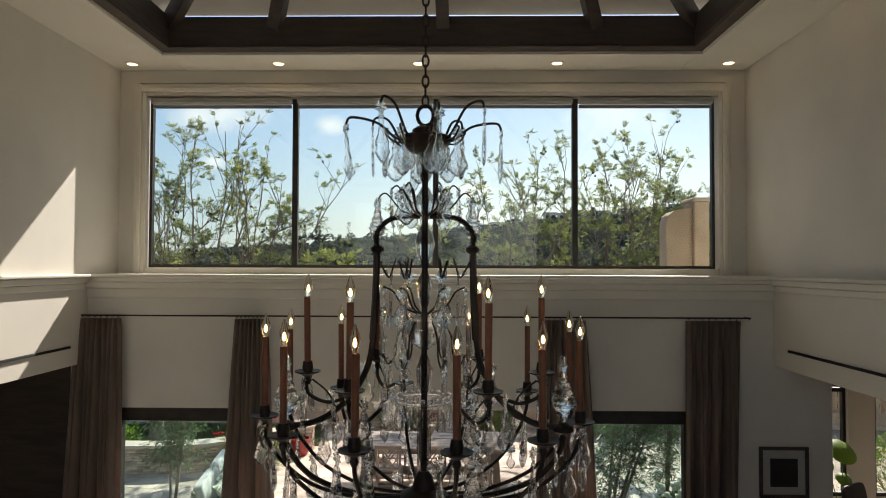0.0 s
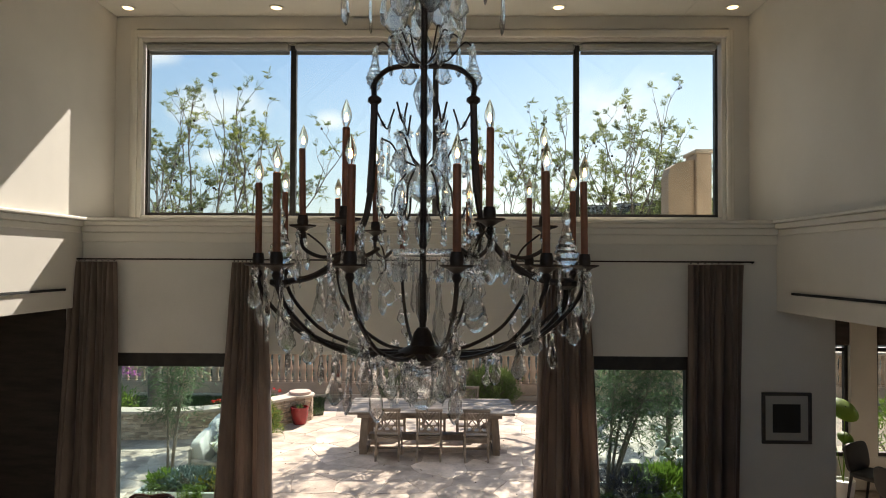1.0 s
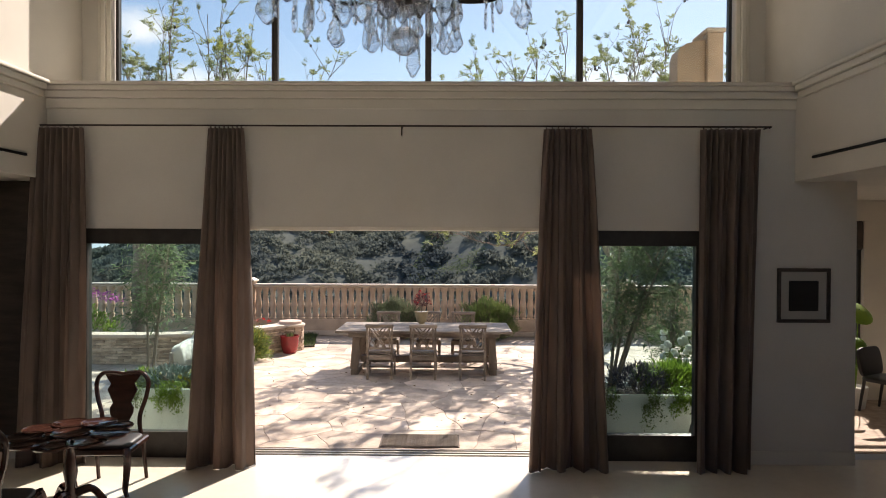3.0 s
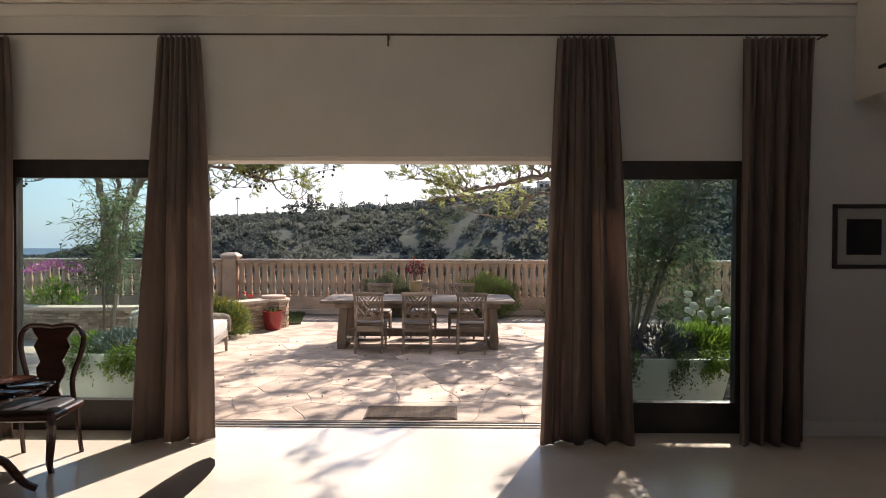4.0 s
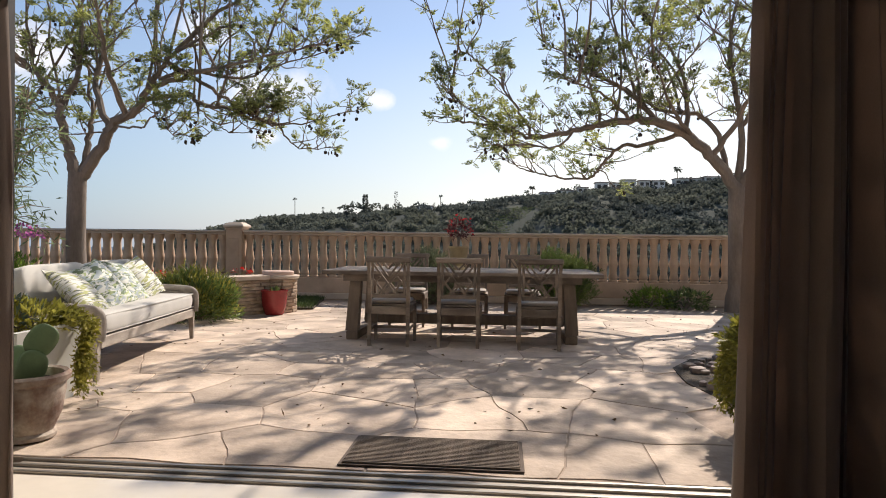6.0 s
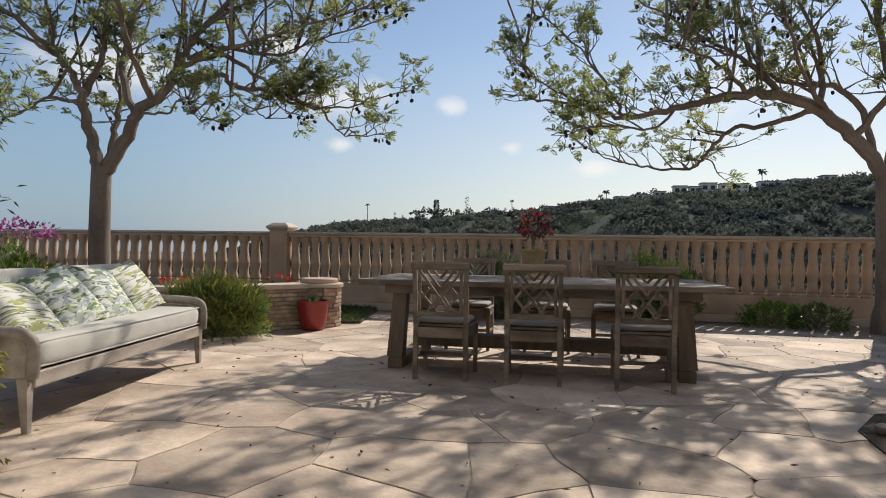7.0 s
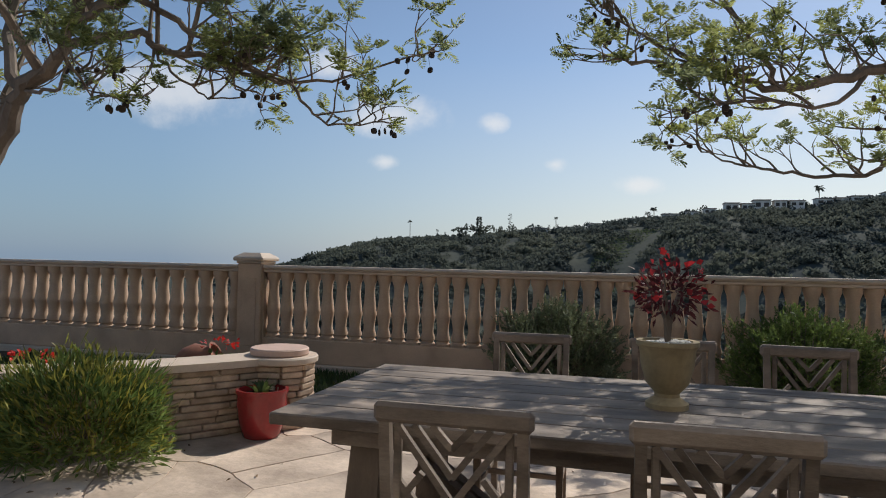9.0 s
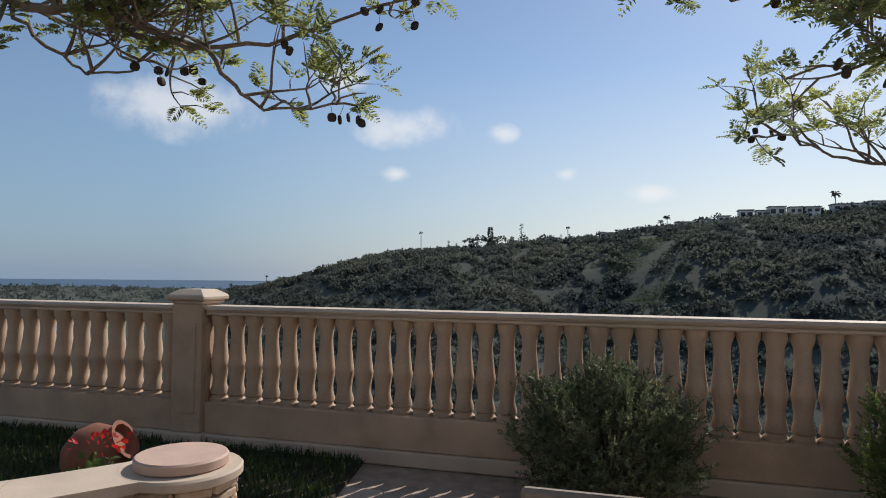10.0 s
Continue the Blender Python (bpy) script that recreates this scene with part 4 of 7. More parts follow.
def strap_plant(name, label, at, n, length, width, spread, material, seed, category="plant", group="", hang=0.0):
    """A clump of arching blades."""
    rnd = random.Random(seed)
    t = thing(name, label, category, at, group)
    v, f = [], []
    for _ in range(n):
        a = rnd.uniform(0, 6.283)
        r0 = rnd.uniform(0, spread)
        ln = length * rnd.uniform(0.6, 1.2)
        lean = rnd.uniform(0.15, 0.95)
        px, py = math.cos(a) * r0, math.sin(a) * r0
        b = len(v)
        aa = a + rnd.uniform(-0.6, 0.6)
        for s in (0, 0.35, 0.7, 1.0):
            out = lean * ln * s ** 1.3
            zz = ln * s * (1 - 0.55 * lean * s) - hang * s * s * lean
            w = width * (1 - s ** 2 * 0.9) * 0.5
            x, y = px + math.cos(aa) * out, py + math.sin(aa) * out
            v += [(x - math.sin(aa) * w, y + math.cos(aa) * w, zz), (x + math.sin(aa) * w, y - math.cos(aa) * w, zz + w * 0.4)]
        f += [(b + 2 * i, b + 2 * i + 1, b + 2 * i + 3, b + 2 * i + 2) for i in range(3)]
    tagged(part("bladework", Geo().add(v, f), material, t), kind="stuff")
    return t


def jacaranda(label, trunk, limbs, seed, at, bark_r, twigs, shoots, top):
    """Forked trunk, wandering limbs with fine twigs, and upright shoots with tufts of fern-like fronds."""
    rnd = random.Random(seed)
    nr = np.random.default_rng(seed)
    t = thing("tree", label, "tree", pose(*at), "jacaranda trees")
    o = Vector(at)
    tr = [p - o for p in spline(trunk, 6)]
    n = len(tr)
    part("trunk", Geo().tube(tr, [bark_r * (1.35 - 0.5 * (i / n)) if i < 3 else bark_r * (1.0 - 0.16 * i / n) for i in range(n)], 12), BARK, t, smooth=True)
    tips, pods, high = [], [], []
    small = Geo()

    def wander(p, d, ln, bend, r, steps=4):
        """A twig that curves and straightens again; gives its points."""
        q = [p]
        for j in range(steps):
            d = (d + bend * (1 if j < steps // 2 else -0.7) + Vector((rnd.gauss(0, 0.13), rnd.gauss(0, 0.13), rnd.gauss(0.06, 0.12)))).normalized()
            q.append(q[-1] + d * ln / steps)
        fine = spline(q, 3)
        small.tube(fine, [r * (1 - 0.8 * j / len(fine)) for j in range(len(fine))], 5, cap=False)
        return q, d

    def twiglets(q, d, count, reach):
        for j in range(len(q) - count, len(q)):
            d2 = (d * 0.8 + Vector((rnd.gauss(0, 0.7), rnd.gauss(0, 0.7), rnd.gauss(0.25, 0.45)))).normalized()
            e = q[j] + d2 * reach * rnd.uniform(0.5, 1.1)
            small.tube([q[j], q[j].lerp(e, 0.5) + Vector((rnd.gauss(0, 0.015), rnd.gauss(0, 0.015), 0.015)), e], [0.006, 0.0045, 0.002], 4, cap=False)
            tips.append((e, d2))

    for limb, r0 in limbs:
        path = [p - o for p in spline(limb, 6)]
        path = [p + Vector((rnd.gauss(0, 0.014), rnd.gauss(0, 0.014), rnd.gauss(0, 0.014))) if 0 < i else p for i, p in enumerate(path)]
        m = len(path)
        part("limb", Geo().tube(path, [max(0.007, 0.86 * r0 * (1 - 0.9 * i / m)) for i in range(m)], 8), BARK, t, smooth=True)
        tips += [(path[-1], (path[-1] - path[-2]).normalized())] * 2
        high += [p for p in path if p.z + o.z > 3.0]
        if r0 < 0.06:
            pods += [path[-1], path[-2], path[-3]]
        length = sum((path[i + 1] - path[i]).length for i in range(m - 1))
        for k in range(int(twigs * length)):
            s = 0.25 + 0.75 * rnd.random() ** 0.75
            i = min(int(s * (m - 1)), m - 2)
            p = path[i].lerp(path[i + 1], rnd.random())
            way = (path[i + 1] - path[i]).normalized()
            d = (way * 0.8 + Vector((rnd.gauss(0, 0.9), rnd.gauss(0, 0.9), rnd.gauss(0.45, 0.5)))).normalized()
            if p.z + o.z < 2.9:
                d.z = abs(d.z) * 0.6 + 0.1
            ln = rnd.uniform(0.3, 0.85) * (1.15 - 0.45 * s)
            q, d = wander(p, d, ln, Vector((rnd.gauss(0, 0.3), rnd.gauss(0, 0.3), rnd.gauss(0.05, 0.25))), 0.014 * (1.2 - s * 0.5))
            tips.append((q[-1], d))
            twiglets(q, d, 3, 0.26)
            if rnd.random() < 0.2:
                pods.append(q[-1])
    # upright shoots that make the open top of the crown
    for k in range(shoots):
        p = rnd.choice(high)
        reach = top - o.z - 0.30 * math.hypot(p.x, p.y) - p.z
        if reach < 0.5:
            continue
        ln = reach * rnd.uniform(0.45, 1.0)
        d = Vector((rnd.gauss(0, 0.28), rnd.gauss(0, 0.28), 1)).normalized()
        q, d = wander(p, d, ln, Vector((rnd.gauss(0, 0.16), rnd.gauss(0, 0.16), 0.05)), 0.010 + 0.004 * ln, 6)
        for j in (3, 4, 5):
            for _ in range(2):
                w = (d * 0.9 + Vector((rnd.gauss(0, 0.5), rnd.gauss(0, 0.5), 0.2))).normalized()
                q2, d2 = wander(q[j], w, ln * rnd.uniform(0.14, 0.34), Vector((0, 0, 0.12)), 0.009, 3)
                tips.append((q2[-1], d2))
                twiglets(q2, d2, 2, 0.2)
                if rnd.random() < 0.15:
                    pods.append(q2[-1])
        tips.append((q[-1], d))
    tagged(part("branchwork", small, BARK, t), kind="stuff")
    pts, ways, lens, wides = [], [], [], []
    for p, d in tips:
        if rnd.random() < 0.15:
            continue
        for _ in range(rnd.randint(3, 5)):
            w = (d * 0.6 + Vector((rnd.gauss(0, 0.6), rnd.gauss(0, 0.6), rnd.gauss(0.3, 0.5)))).normalized()
            side = w.cross(Vector((rnd.gauss(0, 0.3), rnd.gauss(0, 0.3), 1))).normalized()
            ln = rnd.uniform(0.09, 0.20)
            for j in range(8):
                s = 0.12 + 0.88 * j / 7
                base = p + w * ln * s + Vector((0, 0, -0.12 * ln * s * s))
                for sg in (-1, 1):
                    pts.append(base)
                    ways.append(side * sg + w * 0.55)
                    lens.append(0.050 * math.sin(math.pi * min(0.95, 0.2 + s * 0.75)) + 0.010)
                    wides.append(0.017)
    tagged(part("leafwork", leaf_mesh("leafwork", pts, ways, lens, wides, LEAF_FERN, nr), None, t, "feathery grey-green leaves in tufts"), kind="stuff")
    g = Geo()
    for p in pods:
        for _ in range(rnd.randint(1, 3)):
            c = p + Vector((rnd.gauss(0, 0.05), rnd.gauss(0, 0.05), -rnd.uniform(0.03, 0.13)))
            g.puff(0.028, 0.012, 0.028, 0.9, Matrix.Translation(c) @ pose(0, 0, 0, rnd.uniform(-30, 30), 0, rnd.uniform(0, 180)), 8, 6)
            g.tube([c + Vector((0, 0, 0.025)), p], 0.0018, 3, cap=False)
    tagged(part("podwork", g, POD, t, "hanging dark round seed pods"), kind="stuff")
    return t


WEST_STEMS = [
    ([(-6.03, 13.8, 2.0), (-6.15, 13.72, 2.53), (-6.20, 13.64, 2.97), (-6.34, 13.56, 3.35), (-6.7, 13.48, 3.65), (-7.4, 13.3, 3.95)], 0.105),
    ([(-5.98, 13.8, 2.0), (-5.59, 13.77, 2.48), (-5.42, 13.73, 2.79), (-4.99, 13.7, 3.06), (-4.70, 13.67, 3.50), (-4.36, 13.63, 3.86), (-3.6, 13.6, 4.2)], 0.115),
    ([(-6.26, 13.7, 3.0), (-6.03, 13.77, 3.5), (-6.01, 13.83, 4.0), (-6.1, 13.9, 5.2)], 0.065),
    ([(-6.44, 13.6, 3.4), (-6.52, 13.45, 3.82), (-6.4, 13.2, 4.9)], 0.05),
    ([(-5.5, 13.8, 2.75), (-5.82, 13.93, 3.48), (-5.75, 14.02, 4.02), (-5.6, 14.1, 5.4)], 0.07),
    ([(-6.0, 13.85, 2.1), (-6.0, 14.07, 2.75), (-6.09, 14.23, 3.37), (-6.4, 14.5, 4.6)], 0.07),
]
WEST_BOUGHS = [
    ([(-4.92, 13.72, 3.15), (-4.33, 13.86, 3.27), (-4.12, 13.96, 3.13), (-3.75, 14.07, 3.10), (-3.37, 14.18, 2.94), (-2.7, 14.35, 2.90), (-1.77, 14.5, 3.19)], 0.05),
    ([(-4.20, 13.95, 3.16), (-3.98, 14.05, 2.90), (-3.68, 14.10, 2.71), (-3.30, 14.15, 2.83)], 0.018),
    ([(-4.54, 13.66, 3.72), (-4.16, 13.83, 3.50), (-3.75, 13.97, 3.23), (-3.36, 14.10, 2.99), (-2.97, 14.23, 2.79), (-2.73, 14.37, 2.54), (-2.2, 14.5, 2.55)], 0.04),
    ([(-4.83, 13.68, 3.33), (-3.96, 13.57, 3.53), (-3.10, 13.45, 3.68), (-1.8, 13.2, 3.83)], 0.05),
]
WEST_TWIGS = [
    ([(-4.66, 13.67, 3.46), (-4.26, 13.82, 3.62), (-3.64, 13.94, 3.53), (-2.97, 14.06, 3.73), (-1.94, 14.3, 4.14)], 0.04),
    ([(-5.43, 13.73, 2.78), (-4.89, 13.57, 2.73), (-4.58, 13.45, 2.87), (-4.28, 13.32, 2.62), (-3.9, 13.2, 2.52)], 0.022),
    ([(-6.15, 13.68, 2.9), (-6.89, 13.83, 3.04), (-7.32, 13.87, 2.89), (-7.9, 13.9, 2.8)], 0.035),
    ([(-5.2, 13.72, 2.95), (-5.1, 13.1, 3.5), (-4.8, 12.4, 4.0), (-4.4, 11.6, 4.4)], 0.055),
    ([(-6.6, 13.5, 3.6), (-7.0, 13.0, 4.1), (-7.7, 12.3, 4.4), (-8.3, 11.8, 4.5)], 0.05),
    ([(-4.36, 13.63, 3.86), (-3.7, 13.9, 4.6), (-2.9, 14.0, 5.0)], 0.05),
]
jacaranda("jacaranda tree with sparse feathery crown in the raised bed", [(-6.0, 13.8, 0.05), (-6.04, 13.8, 1.0), (-6.02, 13.8, 2.08)], WEST_STEMS + WEST_BOUGHS + WEST_TWIGS, 11, (-6.0, 13.8, 0.05), 0.15, 6.8, 26, 7.7)
EAST_STEMS = [
    ([(4.22, 15.2, 1.95), (3.9, 15.16, 2.4), (3.46, 15.1, 2.80), (2.96, 15.0, 3.02), (2.46, 14.9, 3.06), (2.0, 14.8, 2.96), (1.55, 14.7, 2.84), (0.91, 14.6, 2.72), (0.45, 14.5, 2.88), (-0.22, 14.4, 2.94)], 0.115),
    ([(3.29, 15.1, 2.85), (2.86, 15.38, 2.74), (2.44, 15.55, 2.71), (2.18, 15.72, 2.42), (1.99, 15.9, 2.23), (1.56, 16.07, 2.24), (1.05, 16.25, 2.35), (0.67, 16.43, 2.53), (0.30, 16.6, 2.79)], 0.045),
    ([(2.93, 15.02, 3.02), (2.60, 14.97, 3.36), (2.09, 14.85, 3.67), (1.07, 14.6, 4.21)], 0.06),
    ([(4.25, 15.2, 2.0), (4.7, 15.2, 2.7), (5.3, 15.2, 3.4), (6.3, 15.2, 4.3)], 0.10),
]
EAST_BOUGHS = [
    ([(2.02, 14.82, 2.97), (1.83, 14.9, 3.61), (1.5, 14.9, 4.4)], 0.04),
    ([(0.93, 14.6, 2.73), (0.68, 14.53, 3.18), (0.35, 14.45, 3.59), (-0.25, 14.3, 4.08)], 0.03),
    ([(4.1, 15.2, 2.2), (3.8, 15.3, 3.1), (3.12, 15.4, 3.28), (2.42, 15.5, 3.71), (1.8, 15.6, 4.0)], 0.06),
    ([(0.48, 14.5, 2.86), (-0.01, 14.45, 3.11), (-0.41, 14.4, 3.38)], 0.022),
    ([(1.57, 14.7, 2.85), (1.27, 14.6, 2.57), (0.81, 14.4, 2.58), (0.45, 14.2, 2.52)], 0.025),
    ([(4.26, 15.2, 2.0), (4.3, 15.3, 3.0), (4.15, 15.4, 4.4), (4.4, 15.5, 5.6)], 0.085),
    ([(4.75, 15.2, 2.75), (4.9, 15.4, 3.8), (5.3, 15.6, 5.0)], 0.065),
]
EAST_TWIGS = [
    ([(3.8, 15.15, 2.5), (4.1, 14.7, 3.1), (4.3, 14.0, 3.7), (4.2, 13.3, 4.1)], 0.06),
    ([(5.3, 15.2, 3.4), (5.6, 14.7, 4.0), (6.0, 14.0, 4.4)], 0.05),
    ([(3.4, 15.1, 2.85), (3.3, 15.0, 3.8), (2.7, 15.0, 4.8)], 0.055),
    ([(2.5, 14.9, 3.05), (2.0, 14.4, 3.3), (1.4, 14.0, 3.5)], 0.04),
    ([(3.46, 15.1, 2.8), (3.0, 14.5, 3.2), (2.6, 13.9, 3.7)], 0.045),
    ([(4.9, 15.2, 2.95), (5.2, 14.7, 3.2), (5.9, 14.3, 3.3), (6.6, 14.0, 3.6)], 0.05),
    ([(5.3, 15.2, 3.4), (5.7, 15.5, 4.3), (6.0, 15.8, 5.4)], 0.055),
    ([(4.3, 15.3, 3.0), (4.9, 14.9, 4.0), (5.6, 14.6, 5.2)], 0.05),
]
jacaranda("jacaranda tree with wide sparse crown beside the balustrade", [(4.28, 15.25, 0.0), (4.25, 15.22, 0.9), (4.22, 15.2, 2.02)], EAST_STEMS + EAST_BOUGHS + EAST_TWIGS, 23, (4.28, 15.25, 0.0), 0.15, 7.0, 38, 7.4)
jacaranda("slim tree with a loose leafy crown at the terrace corner", [(7.1, 15.1, 0.0), (7.07, 15.1, 1.2), (7.04, 15.1, 2.4)], [
    ([(7.04, 15.1, 2.3), (6.7, 14.9, 3.0), (6.1, 14.6, 3.6), (5.6, 14.4, 4.0)], 0.07),
    ([(7.04, 15.1, 2.3), (7.3, 15.0, 3.0), (7.8, 14.8, 3.6)], 0.07),
    ([(7.04, 15.1, 2.35), (7.1, 15.2, 3.4), (7.0, 15.3, 4.6)], 0.07),
], 37, (7.1, 15.1, 0.0), 0.12, 10.0, 10, 5.6)

# raised stone bed
cap_path = spline([(-2.90, 13.97, 0), (-3.4, 13.3, 0), (-4.0, 12.75, 0), (-4.8, 12.38, 0), (-6.2, 12.3, 0), (-7.6, 12.5, 0), (-9.0, 12.9, 0)], 8)
bedw = thing("garden_wall", "curved stacked-ledgestone planter wall with pale stone coping", "garden wall")
core_o, core_i = [], []
for i, p in enumerate(cap_path):
    d = (cap_path[min(i + 1, len(cap_path) - 1)] - cap_path[max(i - 1, 0)]).normalized()
    nrm = Vector((-d.y, d.x, 0))
    if nrm.y > 0:
        nrm = -nrm
    core_o.append(p + nrm * 0.13)
    core_i.append(p - nrm * 0.16)


def ribbon(outer, inner, z0, z1):
    n = len(outer)
    v = [(p.x, p.y, z0) for p in outer] + [(p.x, p.y, z0) for p in inner] + [(p.x, p.y, z1) for p in outer] + [(p.x, p.y, z1) for p in inner]
    f = []
    for i in range(n - 1):
        f += [(i, i + 1, 2 * n + i + 1, 2 * n + i), (n + i, n + i + 1, 3 * n + i + 1, 3 * n + i), (2 * n + i, 2 * n + i + 1, 3 * n + i + 1, 3 * n + i), (i, i + 1, n + i + 1, n + i)]
    f += [(0, n, 3 * n, 2 * n), (n - 1, 2 * n - 1, 4 * n - 1, 3 * n - 1)]
    return Geo().add(v, f)


part("core", ribbon(core_o, core_i, 0.0, 0.50), GROUT, bedw)
wide_o = [o + (o - i).normalized() * 0.07 for o, i in zip(core_o, core_i)]
wide_i = [i + (i - o).normalized() * 0.03 for o, i in zip(core_o, core_i)]
part("coping", ribbon(wide_o, wide_i, 0.501, 0.555), CAST_CAP, bedw, "pale stone coping")
stones = [Geo().box(-ln / 2, ln / 2, -0.035, 0.035, 0.002, h - 0.003, 0.008).mesh("ledgestone", LEDGE_STONE) for ln, h in ((0.2, 0.05), (0.28, 0.05), (0.36, 0.05), (0.24, 0.05))]
lens_ = (0.2, 0.28, 0.36, 0.24)
sr = random.Random(8)
face = core_o
total = [0.0]
for a, b in zip(face, face[1:]):
    total.append(total[-1] + (b - a).length)


def along(s):
    for i in range(len(face) - 1):
        if s <= total[i + 1]:
            return face[i].lerp(face[i + 1], (s - total[i]) / (total[i + 1] - total[i])), (face[i + 1] - face[i]).normalized()
    return face[-1], (face[-1] - face[-2]).normalized()


for row in range(10):
    s = sr.uniform(0.0, 0.15)
    while s < 6.4:
        k = sr.randrange(4)
        p, d = along(s + lens_[k] / 2)
        part("ledgestone", stones[k], None, bedw, at=Matrix.Translation((p.x, p.y, row * 0.05)) @ pose(0, 0, 0, 0, 0, math.degrees(math.atan2(d.y, d.x))) @ pose(0, sr.uniform(-0.008, 0.01), 0))
        s += lens_[k] + 0.004
endw = thing("pier", "ledgestone wall pier with round pale stone disc cap", "pier", pose(-2.89, 13.93, 0))
part("core", Geo().lathe([(0.24, 0.0), (0.24, 0.50)], 20), GROUT, endw)
arc = Geo().box(-0.085, 0.085, -0.03, 0.03, 0.002, 0.047, 0.008).mesh("ledgestone", LEDGE_STONE)
for row in range(10):
    off = sr.uniform(0, 1)
    for k in range(9):
        a = 2 * math.pi * (k + off) / 9
        part("ledgestone", arc, None, endw, at=pose(math.cos(a) * 0.245, math.sin(a) * 0.245, row * 0.05, 0, 0, math.degrees(a) + 90))
part("coping", Geo().lathe([(0.30, 0.501), (0.31, 0.51), (0.31, 0.545), (0.30, 0.556)], 28), CAST_CAP, endw, smooth=True)
part("disc", Geo().lathe([(0.225, 0.557), (0.235, 0.565), (0.235, 0.605), (0.225, 0.615)], 28), surface("pink_stone", (0.55, 0.38, 0.30), 0.7, 0.1), endw, "round pinkish stone disc", smooth=True)
structure("ground_raised_bed", Geo().prism([(p.x, p.y) for p in core_i] + [(-9.0, 16.0), (-2.75, 16.0), (-2.45, 14.3)], -0.012, 0.03), SOIL, "dark soil and lawn behind the curved wall")

pot = thing("flower_pot", "glazed red pot with a small succulent", "flower pot", pose(-2.80, 13.52, 0))
part("pot", Geo().lathe([(0.12, 0), (0.135, 0.01), (0.17, 0.12), (0.185, 0.24), (0.185, 0.32), (0.195, 0.335), (0.195, 0.36), (0.17, 0.36), (0.165, 0.31)], 28), RED_GLAZE, pot, smooth=True)
part("soil", Geo().lathe([(0.166, 0.315), (0.08, 0.325), (0.001, 0.325)], 16), SOIL, pot)
succ = strap_plant("succulent", "small green succulent rosette in the red pot", pose(-2.80, 13.52, 0.325), 26, 0.12, 0.03, 0.06, LEAF_DEEP, 4)

bush("shrub", "dense green leafy shrub against the stone wall", "shrub", pose(-3.62, 12.62, 0.0), (0.58, 0.42, 0.38), 5200, 0.10, 0.017, LEAF_ROSEMARY, 31, 0.6)
bush("shrub_tips", "yellow-green shoots on the shrub by the stone wall", "shrub", pose(-3.62, 12.6, 0.05), (0.60, 0.44, 0.41), 1800, 0.085, 0.014, LEAF_YELLOW, 34, 0.9, core=False)
strap_plant("agapanthus", "long strap leaves and dry stalks beside the stone wall", pose(-3.5, 12.75, 0.15), 90, 0.62, 0.009, 0.4, LEAF_YELLOW, 33)


def sprig_bush(label, at, radii, sprigs, material, seed):
    """A dense round shrub of upright sprigs, each set with short narrow leaves."""
    rnd = np.random.default_rng(seed)
    t = thing("shrub", label, "shrub", at, "balustrade shrubs")
    p, d = shell(rnd, sprigs, radii, 0.45, -0.75)
    p[:, 2] += radii[2] * 0.78
    keep = p[:, 2] > 0.04
    p, d = p[keep], d[keep]
    way = d * 0.7 + rnd.normal(size=d.shape) * 0.28 + np.array([0, 0, 0.75])
    way /= np.linalg.norm(way, axis=1, keepdims=True)
    P, W = [], []
    for k in np.linspace(0, 1, 26):
        P.append(p + way * (0.15 * k))
        W.append(way * 0.9 + rnd.normal(size=p.shape) * 0.62)
    P, W = np.concatenate(P), np.concatenate(W)
    tagged(part("foliage", leaf_mesh("foliage", P, W, 0.036 * rnd.uniform(0.6, 1.3, len(P)), 0.011 * rnd.uniform(0.7, 1.3, len(P)), material, rnd), None, t), kind="stuff")
    g = Geo()
    for q, w in zip(p[::3], way[::3]):
        g.tube([(q[0] * 0.15, q[1] * 0.15, 0.0), (q[0] * 0.6, q[1] * 0.6, q[2] * 0.6), tuple(q + w * 0.1)], [0.008, 0.005, 0.002], 4, cap=False)
    tagged(part("stemwork", g, BARK, t), kind="stuff")


sprig_bush("rounded grey-green shrub in front of the balustrade", pose(-0.80, 15.62, 0.0), (0.54, 0.42, 0.48), 1500, LEAF_SAGE, 41)
sprig_bush("rounded green shrub in front of the balustrade", pose(1.38, 15.62, 0.0), (0.60, 0.44, 0.48), 1600, LEAF_ROSEMARY, 42)
rf = np.random.default_rng(51)
p, d = shell(rf, 380, (0.135, 0.135, 0.125), 0.25, -0.9)
part("leaves", leaf_mesh("leaves", p + np.array([0, 0, 0.47]), d + rf.normal(size=d.shape) * 0.4, 0.04 * rf.uniform(0.6, 1.2, len(p)), 0.015 * rf.uniform(0.7, 1.2, len(p)), surface("maroon_leaf", (0.10, 0.022, 0.025), 0.5, 0.2, 5, 40, 0.0, island=0.4, translucent=0.5), rf), None, urn, "dark red leaves")
p, d = shell(rf, 60, (0.17, 0.17, 0.15), 0.6, -0.7)
part("blossoms", leaf_mesh("blossoms", p + np.array([0, 0, 0.48]), d + rf.normal(size=d.shape), np.full(len(p), 0.035), np.full(len(p), 0.03), surface("red_petal", (0.42, 0.03, 0.035), 0.5, 0.2, 5, 40, 0.0, island=0.3, translucent=0.4), rf), None, urn, "small red blossoms")
g = Geo()
